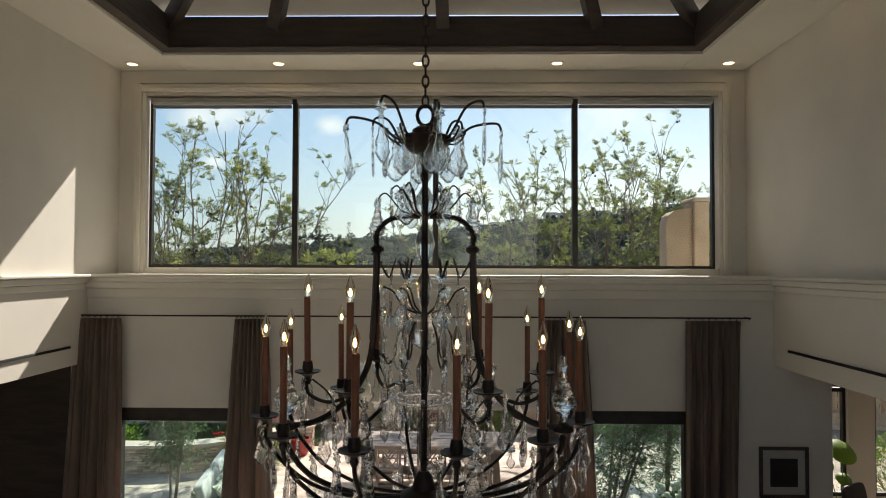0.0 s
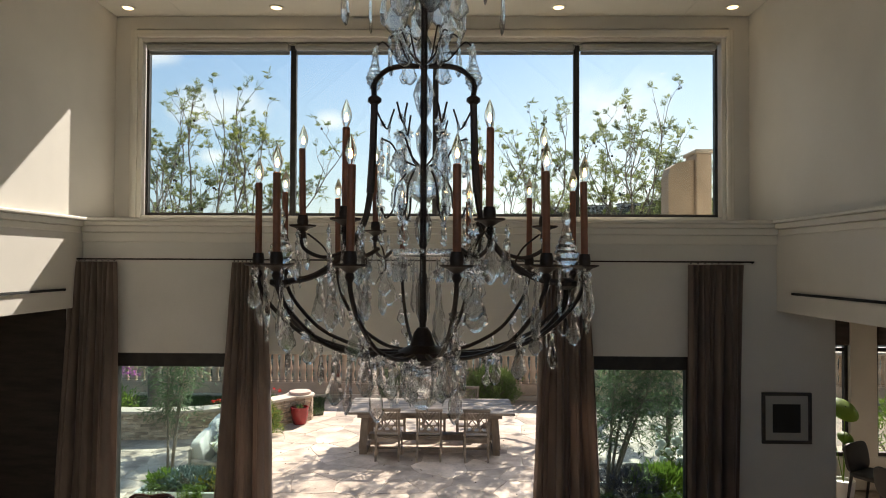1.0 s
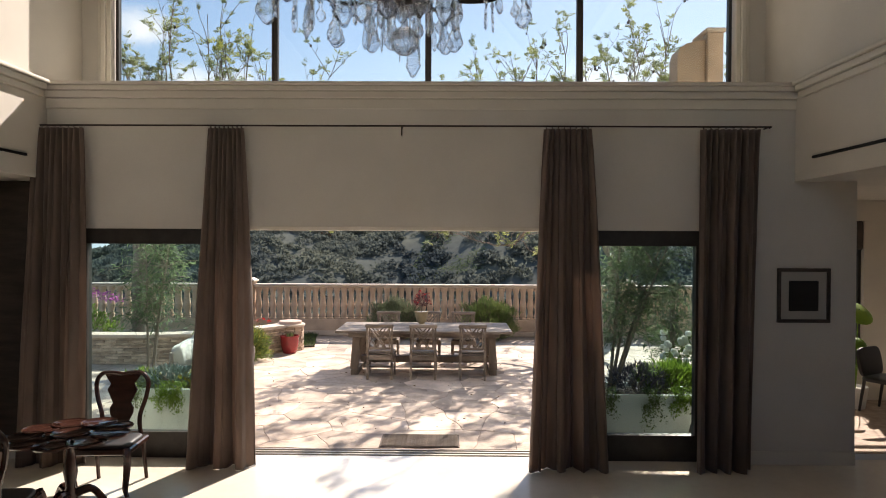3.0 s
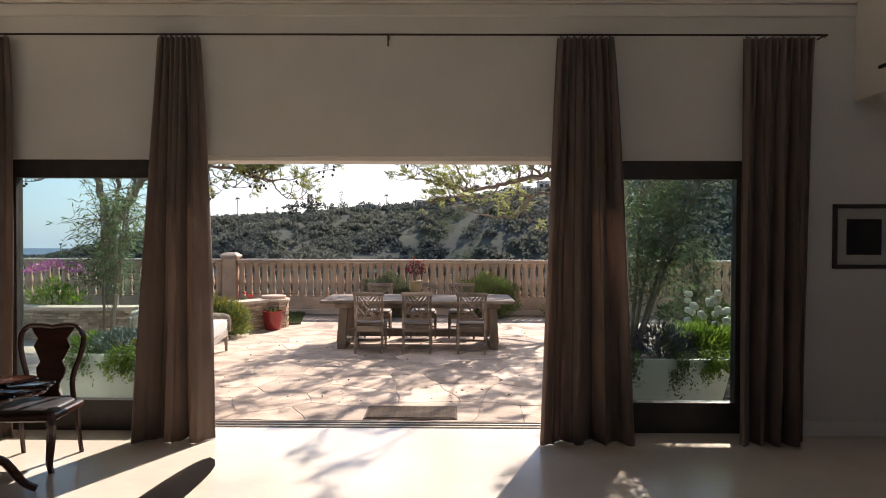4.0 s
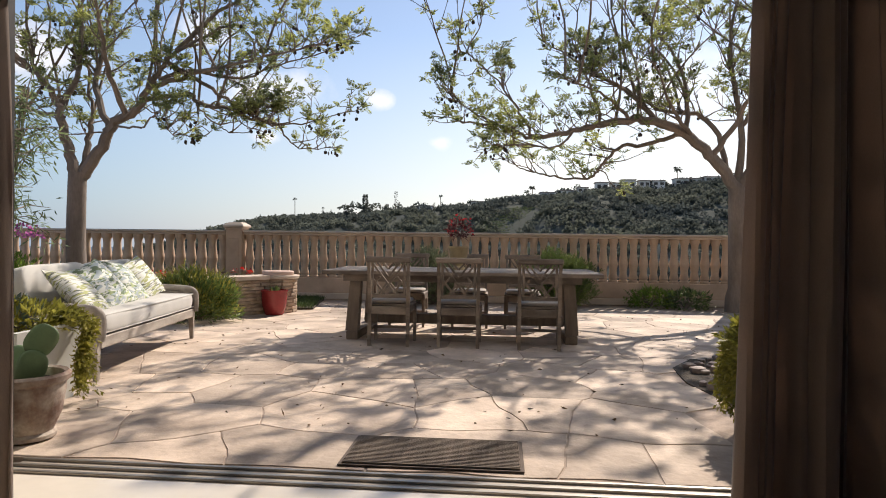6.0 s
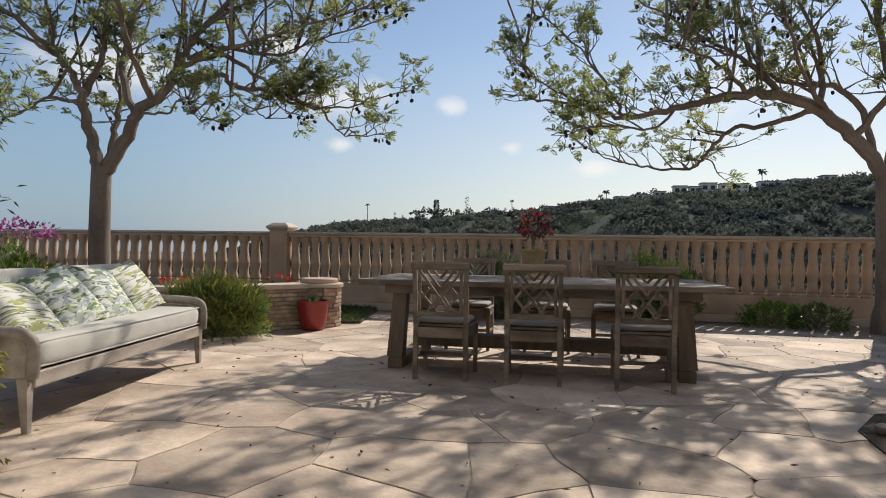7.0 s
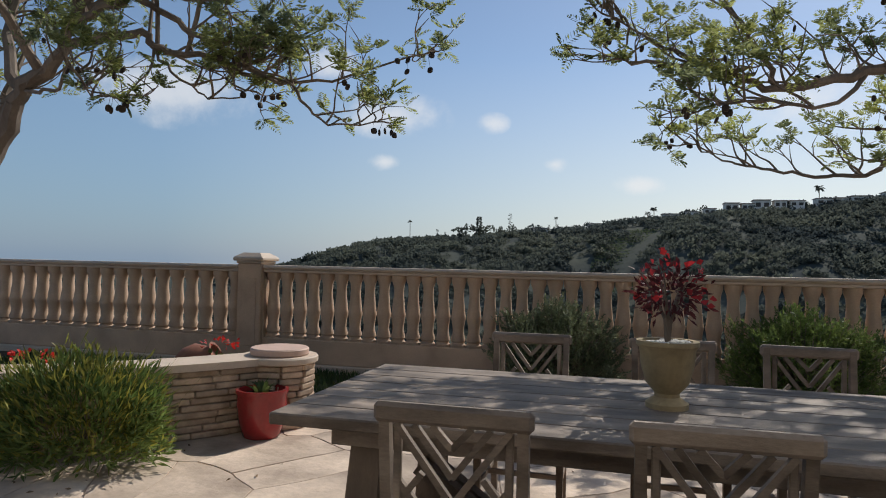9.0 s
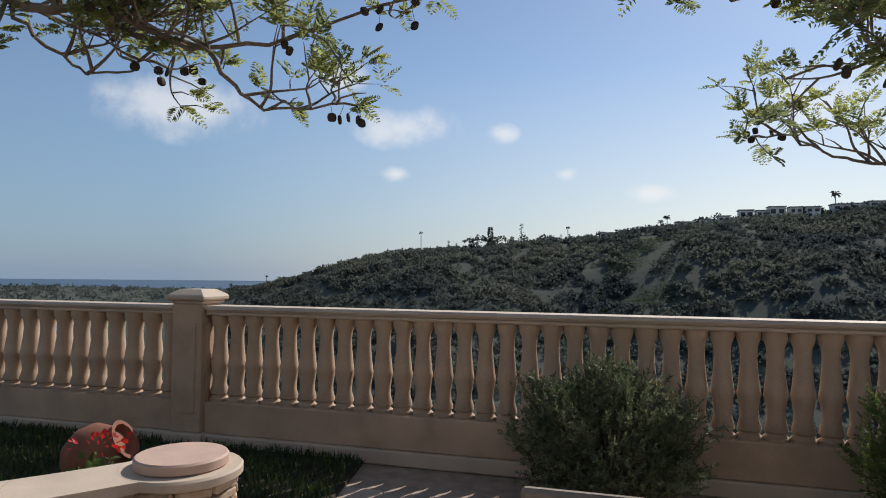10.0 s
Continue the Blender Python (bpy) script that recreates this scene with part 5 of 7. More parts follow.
for k in range(7):
    a = 0.9 * k
    g.tube([(0, 0, 0.25), (math.cos(a) * 0.012, math.sin(a) * 0.012, 0.36), (math.cos(a) * 0.06, math.sin(a) * 0.06, 0.45), (math.cos(a) * 0.13, math.sin(a) * 0.13, 0.56)], [0.011, 0.008, 0.005, 0.002], 5)
tagged(part("stemwork", g, BARK, urn), kind="stuff")
g = Geo()
for k in range(46):
    a, r = rf.uniform(0, 6.28), 0.09 * math.sqrt(rf.random())
    g.puff(rf.uniform(0.010, 0.019), rf.uniform(0.009, 0.014), 0.009, 0.85, pose(math.cos(a) * r, math.sin(a) * r, 0.262, 0, 0, rf.uniform(0, 180)), 8, 5)
tagged(part("pebblework", g, surface("white_pebble", (0.62, 0.60, 0.55), 0.6, 0.1, 8, 60, 0.1, island=0.25), urn, "white pebbles over the soil", smooth=True), kind="stuff")

# pebble bed on the right with its shrub
bed = [(2.02, 9.0), (1.93, 9.6), (1.98, 10.2), (2.25, 10.65), (2.8, 10.95), (3.6, 11.0), (4.6, 10.7), (4.48, 7.8), (2.4, 7.8), (2.15, 8.4)]
structure("ground_bed", Geo().prism(bed, -0.013, 0.006), SOIL, "soil bed edged by flagstones")
pb = np.random.default_rng(61)
peb = Geo()
for _ in range(260):
    x, y = pb.uniform(2.0, 3.3), pb.uniform(8.6, 10.8)
    if not (x > 2.02 + 0.25 * max(0, y - 10.0) * 2 and y < 10.2 + (x - 1.95) * 0.9):
        continue
    r = pb.uniform(0.03, 0.075)
    peb.puff(r, r * pb.uniform(0.6, 0.9), r * 0.5, 0.85, pose(x, y, 0.006 + r * 0.35, 0, 0, pb.uniform(0, 180)), 9, 6)
solid("pebbles", peb, surface("river_pebble", (0.26, 0.20, 0.17), 0.7, 0.2, 8, 60, 0.2, island=0.35), "loose brown river pebbles covering the bed", "pebbles", kind="stuff", smooth=True)
# low planting by the balustrade
for x, y, s in ((3.55, 15.55, 71), (3.0, 15.7, 72), (5.4, 15.3, 73), (6.4, 15.2, 74), (7.6, 15.3, 75)):
    bush("ground_cover", "low leafy ground cover along the balustrade", "plant", pose(x, y, 0.0), (0.38, 0.28, 0.2), 700, 0.08, 0.025, LEAF_DEEP if s % 2 else LEAF_BRIGHT, s, 0.4, group="balustrade planting")
gr = np.random.default_rng(81)
n = 16000
p = np.stack([gr.uniform(-7.5, -2.45, n), gr.uniform(13.9, 16.0, n), np.full(n, 0.03)], 1)
p = p[(p[:, 0] < -2.45 - (p[:, 1] - 14.3) * 0.17) & (p[:, 1] > 14.15)]
w = gr.normal(size=p.shape) * 0.35 + np.array([0, 0, 1])
solid_lawn = new("lawn", leaf_mesh("lawn", p, w, gr.uniform(0.04, 0.1, len(p)), np.full(len(p), 0.012), SHADED_LAWN, gr))
tagged(solid_lawn, "small patch of green lawn inside the balustrade", "grass", kind="stuff")

# planters outside the sidelights
def planter(at, label, half=0.62):
    t = thing("planter", label, "planter", at, "planters beside the doorway")
    ring4 = ((-1, -1), (1, -1), (1, 1), (-1, 1))
    v = [(i * (half - 0.1), j * 0.28, 0) for i, j in ring4] + [(i * half, j * 0.36, 0.52) for i, j in ring4]
    v += [(i * (half - 0.045), j * 0.32, 0.52) for i, j in ring4] + [(i * (half - 0.06), j * 0.31, 0.46) for i, j in ring4]
    f = [(3, 2, 1, 0)] + [(4 * k + i, 4 * k + (i + 1) % 4, 4 * k + 4 + (i + 1) % 4, 4 * k + 4 + i) for k in range(3) for i in range(4)]
    part("tub", Geo().add(v, f), POT_WHITE, t)
    part("soil", Geo().box(0.08 - half, half - 0.08, -0.30, 0.30, 0.40, 0.465), SOIL, t)
    return t


def trailing(at, seed, n=900, material=LEAF_DEEP, drop=0.45, width=0.3):
    rnd = np.random.default_rng(seed)
    t = thing("trailing_plant", "trailing green plant hanging over the planter rim", "plant", at, "planter plants")
    pts, ways = [], []
    for _ in range(26):
        x = rnd.uniform(-width, width)
        ln = drop * rnd.uniform(0.4, 1.1)
        for s in np.linspace(0, 1, int(n / 26)):
            if s < 0.25:
                q = (x, 0.16 - 0.75 * s, 0.06 * math.sin(s * 12))
            else:
                q = (x + 0.05 * math.sin(6 * s + x * 9), -0.03 - 0.02 * s, -(s - 0.25) * ln)
            pts.append(np.array(q) + rnd.normal(size=3) * 0.014)
            ways.append(rnd.normal(size=3) * 0.7 + np.array([0, -0.4, -0.5]))
    pts = np.array(pts)
    part("foliage", leaf_mesh("foliage", pts, ways, 0.04 * rnd.uniform(0.6, 1.3, len(pts)), 0.016 * rnd.uniform(0.7, 1.3, len(pts)), material, rnd), None, t)
    return t


def stem_tree(name, label, at, height, spread, seed, n=2600, lean=(0, 0), material=LEAF_OLIVE, low=0.45):
    rnd = random.Random(seed)
    nr = np.random.default_rng(seed)
    t = thing(name, label, "tree", at, "young trees by the doorway")
    pts, ways = [], []
    for k in range(4):
        a = rnd.uniform(0, 6.28)
        top = Vector((math.cos(a) * spread * 0.6 + lean[0], math.sin(a) * spread * 0.5 + lean[1], height * rnd.uniform(0.75, 1.0)))
        path = spline([(math.cos(a) * 0.03, math.sin(a) * 0.03, 0), top * 0.4 + Vector((0, 0, 0.05)), top], 5)
        part("stem", Geo().tube(path, [max(0.006, 0.026 * (1 - 0.8 * i / len(path))) for i in range(len(path))], 7), BARK_PALE, t, smooth=True)
        g = Geo()
        for _ in range(26):
            i = rnd.randrange(int(len(path) * low), len(path) - 1)
            d = Vector((rnd.gauss(0, 1), rnd.gauss(0, 1), rnd.gauss(0.5, 0.6))).normalized()
            e = path[i] + d * spread * rnd.uniform(0.4, 0.9)
            midp = path[i].lerp(e, 0.5) + Vector((0, 0, 0.05))
            g.tube([path[i], midp, e], [0.007, 0.005, 0.002], 4, cap=False)
            for _ in range(int(n / 104)):
                s = rnd.random()
                q = path[i].lerp(e, 0.25 + 0.75 * s)
                pts.append((q.x + rnd.gauss(0, 0.05), q.y + rnd.gauss(0, 0.05), q.z + rnd.gauss(0, 0.06)))
                ways.append((rnd.gauss(0, 0.6) + d.x * 0.5, rnd.gauss(0, 0.6) + d.y * 0.5, rnd.gauss(-0.35, 0.5)))
        tagged(part("branchwork", g, BARK_PALE, t), kind="stuff")
    pts = np.array(pts)
    tagged(part("leaves", leaf_mesh("leaves", pts, ways, 0.10 * nr.uniform(0.6, 1.3, len(pts)), 0.014 * nr.uniform(0.7, 1.3, len(pts)), material, nr), None, t, "narrow olive-green leaves"), kind="stuff")
    return t


planter(pose(2.60, 8.12, 0), "long tapered white planter tub beside the sidelight", 0.76)
planter(pose(-2.95, 8.25, 0), "tapered white planter tub beside the sidelight")
trailing(pose(2.32, 7.76, 0.53), 91, 500, LEAF_DEEP, 0.35, 0.12)
trailing(pose(2.85, 7.76, 0.53), 92, 500, LEAF_DEEP, 0.5, 0.1)
trailing(pose(3.22, 7.76, 0.53), 93, 900, LEAF_BRIGHT, 0.3, 0.15)
trailing(pose(1.83, 8.15, 0.53, 0, 0, -90), 108, 2400, LEAF_YELLOW, 0.5, 0.2)
bush("fern", "yellow-green leafy clump spilling over the white planter", "plant", pose(2.02, 8.2, 0.46), (0.24, 0.26, 0.14), 1300, 0.06, 0.022, LEAF_YELLOW, 88, 0.3, group="planter plants")
trailing(pose(-2.30, 8.42, 0.53, 0, 0, 90), 94, 2000, LEAF_YELLOW, 0.62, 0.09)
bush("fern", "yellow-green leafy clump spilling over the white planter", "plant", pose(-2.62, 8.3, 0.46), (0.3, 0.25, 0.12), 1200, 0.06, 0.022, LEAF_YELLOW, 89, 0.3, group="planter plants")
trailing(pose(-2.86, 7.885, 0.53), 106, 1100, LEAF_BRIGHT, 0.34, 0.17)
trailing(pose(-3.3, 7.89, 0.53), 95, 500, LEAF_DEEP, 0.35, 0.15)
bush("lavender", "grey-violet lavender clump in the white planter", "plant", pose(2.75, 8.12, 0.47), (0.34, 0.24, 0.2), 1300, 0.09, 0.014, surface("lavender_leaf", (0.12, 0.11, 0.15), 0.7, 0.2, 5, 40, 0.0, island=0.3), 96, 0.8, group="planter plants")
bush("fern", "bright green ferny clump in the white planter", "plant", pose(3.22, 8.3, 0.47), (0.38, 0.28, 0.17), 1500, 0.13, 0.022, LEAF_BRIGHT, 97, 0.8, group="planter plants")
bush("succulent_clump", "blue-grey succulents in the white planter", "plant", pose(-3.0, 8.25, 0.47), (0.45, 0.25, 0.14), 1300, 0.07, 0.022, surface("blue_leaf", (0.16, 0.22, 0.20), 0.5, 0.2, 5, 40, 0.0, island=0.3), 98, 0.8, group="planter plants")
bush("fern", "green leafy clump in the white planter", "plant", pose(-3.35, 8.25, 0.47), (0.2, 0.2, 0.12), 600, 0.07, 0.02, LEAF_BRIGHT, 99, 0.6, group="planter plants")
stem_tree("young_tree", "multi-stemmed young tree with narrow olive leaves in the planter", pose(2.45, 8.15, 0.465), 2.75, 0.80, 101, 5600, (0.55, 0.25), low=0.42)
stem_tree("young_tree", "small young tree with narrow leaves in the pebble bed", pose(3.9, 10.3, 0.0), 1.9, 0.45, 107, 1500, (0.1, 0), low=0.45)
stem_tree("young_tree", "slender young tree with narrow olive leaves", pose(-3.75, 9.3, 0.0), 2.6, 0.6, 102, 2600, (0.0, 0), low=0.6)
fl = np.random.default_rng(105)
ros = bush("rose_bush", "white-flowering leafy bush behind the planter", "shrub", pose(3.66, 8.95, 0.0), (0.34, 0.34, 0.62), 1400, 0.06, 0.03, LEAF_DEEP, 104, 0.4)
g = Geo()
WHITE_PETAL = surface("white_petal", (0.78, 0.78, 0.72), 0.6, 0.05, 5, 40, 0.0, translucent=0.3)
for _ in range(34):
    a, hgt = fl.uniform(2.3, 5.6), fl.uniform(0.62, 1.12)
    g.puff(0.042, 0.042, 0.036, 0.8, pose(math.cos(a) * 0.31, math.sin(a) * 0.31, hgt), 8, 6)
part("blossoms", g, WHITE_PETAL, ros, "round white blossoms", smooth=True)

cp = thing("cactus_pot", "old terracotta pot with a green paddle cactus", "flower pot", pose(-2.07, 7.62, 0.0), "")
part("pot", Geo().lathe([(0.12, 0), (0.15, 0.012), (0.15, 0.03), (0.135, 0.045), (0.175, 0.14), (0.195, 0.26), (0.195, 0.30), (0.215, 0.315), (0.22, 0.345), (0.205, 0.36), (0.185, 0.35), (0.18, 0.30)], 28), surface("mossy_terracotta", (0.30, 0.17, 0.12), 0.9, 0.35, 9, 60, 0.4, second=(0.38, 0.33, 0.27)), cp, smooth=True)
part("soil", Geo().lathe([(0.182, 0.305), (0.08, 0.315), (0.001, 0.315)], 16), SOIL, cp)
cactus = thing("paddle_cactus", "green paddle cactus growing in the terracotta pot", "cactus", pose(-2.07, 7.62, 0.31))
CACTUS = surface("cactus_skin", (0.16, 0.24, 0.12), 0.6, 0.15, 9, 60, 0.2)
for x, y, z, a, b in ((0.05, -0.02, 0.08, 10, 20), (-0.07, 0.04, 0.09, -12, -25), (0.09, 0.0, 0.22, 8, 35)):
    part("paddle", Geo().puff(0.075, 0.018, 0.095, 0.9, pose(x, y, z, a, b, 25), 16, 12), CACTUS, cactus, smooth=True)

tj = thing("terracotta_jar", "round terracotta jar lying on the lawn", "jar", pose(-4.52, 14.85, 0.03, 0, 62, 15))
part("jar", Geo().lathe([(0.10, 0.0), (0.17, 0.06), (0.22, 0.18), (0.21, 0.30), (0.13, 0.40), (0.12, 0.43), (0.15, 0.46), (0.12, 0.46), (0.10, 0.41)], 24, pose(-0.1, 0, 0.02)), surface("terracotta", (0.26, 0.10, 0.06), 0.8, 0.2, 5, 50, 0.2), tj, smooth=True)
gn = np.random.default_rng(131)
RED = surface("geranium_red", (0.60, 0.03, 0.02), 0.5, 0.1, 5, 40, 0.0, island=0.2, translucent=0.4)
for x, y in ((-4.25, 12.6), (-3.5, 13.75)):
    gg = bush("geranium", "red geranium in the bed behind the stone wall", "plant", pose(x, y + 0.25, 0.03), (0.2, 0.18, 0.3), 260, 0.06, 0.045, LEAF_DEEP, int(abs(x * 100)), 0.3, group="red geraniums")
    p, d = shell(gn, 34, (0.17, 0.15, 0.06), 0.6, -0.2)
    part("blossoms", leaf_mesh("blossoms", p + np.array([0, 0, 0.55]), d, np.full(len(p), 0.035), np.full(len(p), 0.03), RED, gn), None, gg, "bright red blossoms")
pk = bush("flowering_shrub", "leafy shrub with pink flower heads by the balustrade", "shrub", pose(-6.6, 13.0, 0.03), (0.55, 0.3, 0.55), 1500, 0.09, 0.03, LEAF_BRIGHT, 141, 0.6)
p, d = shell(gn, 320, (0.6, 0.25, 0.16), 0.5, -0.3)
part("blossoms", leaf_mesh("blossoms", p + np.array([0, 0, 1.1]), d, np.full(len(p), 0.05), np.full(len(p), 0.04), surface("pink_petal", (0.50, 0.14, 0.36), 0.6, 0.1, 5, 40, 0.0, island=0.3, translucent=0.4), gn), None, pk, "loose pink blossoms")
# fallen leaves and seed husks on the stones
lt = np.random.default_rng(151)
p = np.stack([lt.uniform(-4.5, 3.5, 420), lt.uniform(8.0, 15.4, 420), np.full(420, 0.004)], 1)
w = np.concatenate([lt.normal(size=(420, 2)), lt.normal(size=(420, 1)) * 0.15], 1)
tagged(new("fallen_leaves", leaf_mesh("fallen_leaves", p, w, lt.uniform(0.02, 0.06, 420), lt.uniform(0.008, 0.02, 420), surface("dry_leaf", (0.16, 0.10, 0.05), 0.9, 0.2, 5, 40, 0.0, island=0.4), lt)), "scattered dry leaves and husks on the flagstones", "leaves", kind="stuff")


# ---- distance ----
def crest(x):
    xs = [-700, -300, -265, -208, -188, -150, -124, -63, -19, 13, 60, 103, 150, 300, 700]
    zs = [-70, -34, -16, -6, 1, 10, 11.5, 18, 20.5, 25, 31, 34, 39, 50, 60]
    return float(np.interp(x, xs, zs))


def ground_z(x, y):
    if y < 17.2:
        return -0.02
    if y < 60:
        return -0.5 - 26 * ((y - 17.2) / 42.8) ** 0.7
    top = crest(x * 400 / max(y, 400) if y > 400 else x)
    if y < 150:
        return -26.5 - 12 * (y - 60) / 90
    if y < 400:
        s = (y - 150) / 250
        s2 = s * s * (3 - 2 * s)
        bumps = 3.5 * math.sin(x * 0.045 + y * 0.02) + 2.5 * math.sin(x * 0.11 - y * 0.05 + 1)
        return -38.5 + (top + 38.5) * s2 ** 0.8 + bumps * math.sin(math.pi * s)
    return top - (y - 400) * 0.12 - 5 * min(1, (y - 400) / 40)


xs = np.concatenate([np.linspace(-1500, -420, 8)[:-1], np.linspace(-420, 420, 150), np.linspace(420, 1500, 8)[1:]])
ys = np.concatenate([[16.62, 17.2, 18, 20, 24, 30, 38, 48, 60, 80, 110, 150], np.linspace(150, 400, 70)[1:], [420, 450, 500, 600, 800, 1000]])
verts = [(x, y, ground_z(x, y)) for y in ys for x in xs]
nx = len(xs)
faces = [(j * nx + i, j * nx + i + 1, (j + 1) * nx + i + 1, (j + 1) * nx + i) for j in range(len(ys) - 1) for i in range(nx - 1)]
land = solid("ground_hills", Geo().add(verts, faces), HAZY_HILL, "canyon and scrub-covered hillside beyond the terrace", "hill", kind="structure", smooth=True)
structure("ground_garden", Geo().box(-60, 60, -40, 16.62, -0.6, -0.3), SOIL, "plain garden ground under the terrace")
wat = Geo().add([(-4900, 1900, -72), (4900, 1900, -72), (4900, 4900, -72), (-4900, 4900, -72)], [(0, 1, 2, 3)])
solid("water_sea", wat, SEA, "hazy blue sea far below", "sea", kind="structure")
solid("ground_coast", Geo().add([(-3000, 700, -66), (600, 700, -64), (600, 2100, -65), (-3000, 2100, -66)], [(0, 1, 2, 3)]), HAZY_HILL, "flat coastal strip of the town", "ground", kind="structure")


def clumps(name, label, spots, seed, material, leaves=34):
    """Crowns of many small leaf clusters on the hillside."""
    rnd = np.random.default_rng(seed)
    P, W, L, B = [], [], [], []
    for x, y, z, r in spots:
        d = rnd.normal(size=(leaves, 3))
        d /= np.linalg.norm(d, axis=1, keepdims=True)
        d[:, 2] = np.abs(d[:, 2]) * 1.0 - 0.15
        c = d * r * rnd.uniform(0.45, 1.0, (leaves, 1)) * np.array([1, 1, rnd.uniform(0.7, 1.2)])
        P.append(c + np.array([x, y, z]))
        W.append(d + rnd.normal(size=d.shape) * 0.6)
        L.append(r * rnd.uniform(0.28, 0.55, leaves))
        B.append(r * rnd.uniform(0.25, 0.45, leaves))
    ob = new(name, leaf_mesh(name, np.concatenate(P), np.concatenate(W), np.concatenate(L), np.concatenate(B), material, rnd))
    return tagged(ob, label, "trees", kind="stuff")


hr = np.random.default_rng(7)
spots = []
for _ in range(4600):
    y = 150 + 255 * hr.random() ** 0.7
    x = hr.uniform(-0.62, 0.55) * (y + 20)
    if not (255 < y < 345 and abs(x - 1 - 0.12 * (y - 255) + 4 * math.sin(y * 0.11)) < 6):
        spots.append((x, y, ground_z(x, y) + 0.3, hr.uniform(1.2, 3.6)))
for _ in range(420):
    x = hr.uniform(-205, 260)
    y = hr.uniform(385, 402)
    spots.append((x, y, ground_z(x, y), hr.uniform(1.5, 4.0) if not -20 < x < 95 else hr.uniform(0.8, 2.0)))
# the hillside crowns carry the haze in their blue-grey leaf colour
clumps("hillside_trees", "dark scrub and trees covering the far hillside", spots, 8, HAZY_HILL_LEAF, 62)
rows = [(x + 0.12 * (y - 255), y, ground_z(x, y) + 0.2, hr.uniform(0.9, 1.5)) for y in np.arange(257, 345, 3.4) for x in np.arange(-17, 13, 1.1) if hr.random() < 0.93]
clumps("vineyard", "rows of light green vines on the far slope", rows, 12, VINE, 26)
near = []
for _ in range(700):
    y = hr.uniform(19, 75)
    x = hr.uniform(-0.9, 0.9) * (y + 8)
    near.append((x, y, ground_z(x, y) + 0.2, hr.uniform(0.7, 2.0)))
clumps("slope_shrubs", "shrubs on the slope below the balustrade", near, 9, HAZY_HILL_LEAF, 60)
coast = [(hr.uniform(-2600, 100), hr.uniform(800, 2080), -66, hr.uniform(6, 15)) for _ in range(1500)]
clumps("coast_trees", "distant trees of the coastal town", coast, 10, HAZY_HILL_LEAF, 22)


def hill_palm(x, y, height, fan, seed):
    rnd = random.Random(seed)
    t = thing("palm_tree", "tall thin palm on the far ridge", "palm tree", pose(x, y, ground_z(x, y) - 0.5), "ridge palms")
    part("trunk", Geo().tube([(0, 0, 0), (0.1, 0, height * 0.5), (0, 0, height)], [0.28, 0.22, 0.2], 6), BARK, t)
    g = Geo()
    for k in range(22):
        a, e = rnd.uniform(0, 6.28), rnd.uniform(-0.6, 1.0)
        w = Vector((math.cos(a), math.sin(a), e)).normalized()
        s = Vector((-w.y, w.x, 0)).normalized() * fan * 0.14
        c = Vector((0, 0, height))
        tip = c + w * fan + Vector((0, 0, -0.35 * fan))
        m_ = c + w * fan * 0.6
        g.add([c, m_ + s, tip, m_ - s], [(0, 1, 2), (0, 2, 3)])
    part("fronds", g, HAZY_HILL_LEAF, t)


for x, h, fan in ((-128, 16, 1.6), (-37, 10, 1.5), (18.4, 9, 2.6), (15, 7, 2.2), (103, 12, 3.4), (-265, 9, 1.5), (-237, 10, 1.3)):
    hill_palm(x, 400, h, fan, int(x))


def conifer(x, y, height, wide, seed, bare=False):
    rnd = random.Random(seed)
    t = thing("conifer", "dark conifer standing up from the far ridge", "conifer", pose(x, y, ground_z(x, y) - 0.5), "ridge conifers")
    part("trunk", Geo().tube([(0, 0, 0), (0, 0, height)], [0.35, 0.08], 6), BARK, t)
    P, W, L, B = [], [], [], []
    for k in range(60 if bare else 220):
        s = rnd.uniform(0.2, 1.0)
        a = rnd.uniform(0, 6.28)
        r = wide * (1 - s * 0.8) * rnd.uniform(0.2, 1)
        P.append((math.cos(a) * r * 0.6, math.sin(a) * r * 0.6, s * height))
        W.append((math.cos(a), math.sin(a), 0.15))
        L.append(wide * 0.55)
        B.append(wide * 0.25)
    part("needles", leaf_mesh("needles", P, W, L, B, HAZY_HILL_LEAF, np.random.default_rng(abs(seed))), None, t)


for x, h, w, bare in ((-83.5, 14, 3.0, False), (-64.5, 14, 2.2, True), (-110, 9, 1.6, True), (-105, 7, 1.4, True), (-70, 7, 2.0, False), (-36, 6, 1.4, True), (-41, 6, 1.4, True)):
    conifer(x, 400, h, w, int(x), bare)
clumps("ridge_oaks", "spreading dark trees on the far ridge", [(-97 + 4 * k + hr.uniform(-1, 1), 399, ground_z(-95, 399) + 6 + hr.uniform(-1, 2.5), 3.6) for k in range(6)] + [(-150 + 5 * k, 399, ground_z(-150 + 5 * k, 399) + 3, 3.2) for k in range(6)], 12, HAZY_HILL_LEAF, 50)


clumps("ridge_trees", "rounded dark trees along the crest of the far ridge", [(x, 396 + hr.uniform(-3, 3), crest(x) + hr.uniform(0.5, 3.2), hr.uniform(1.6, 3.6)) for x in hr.uniform(-192, 150, 190)], 15, HAZY_HILL_LEAF, 46)


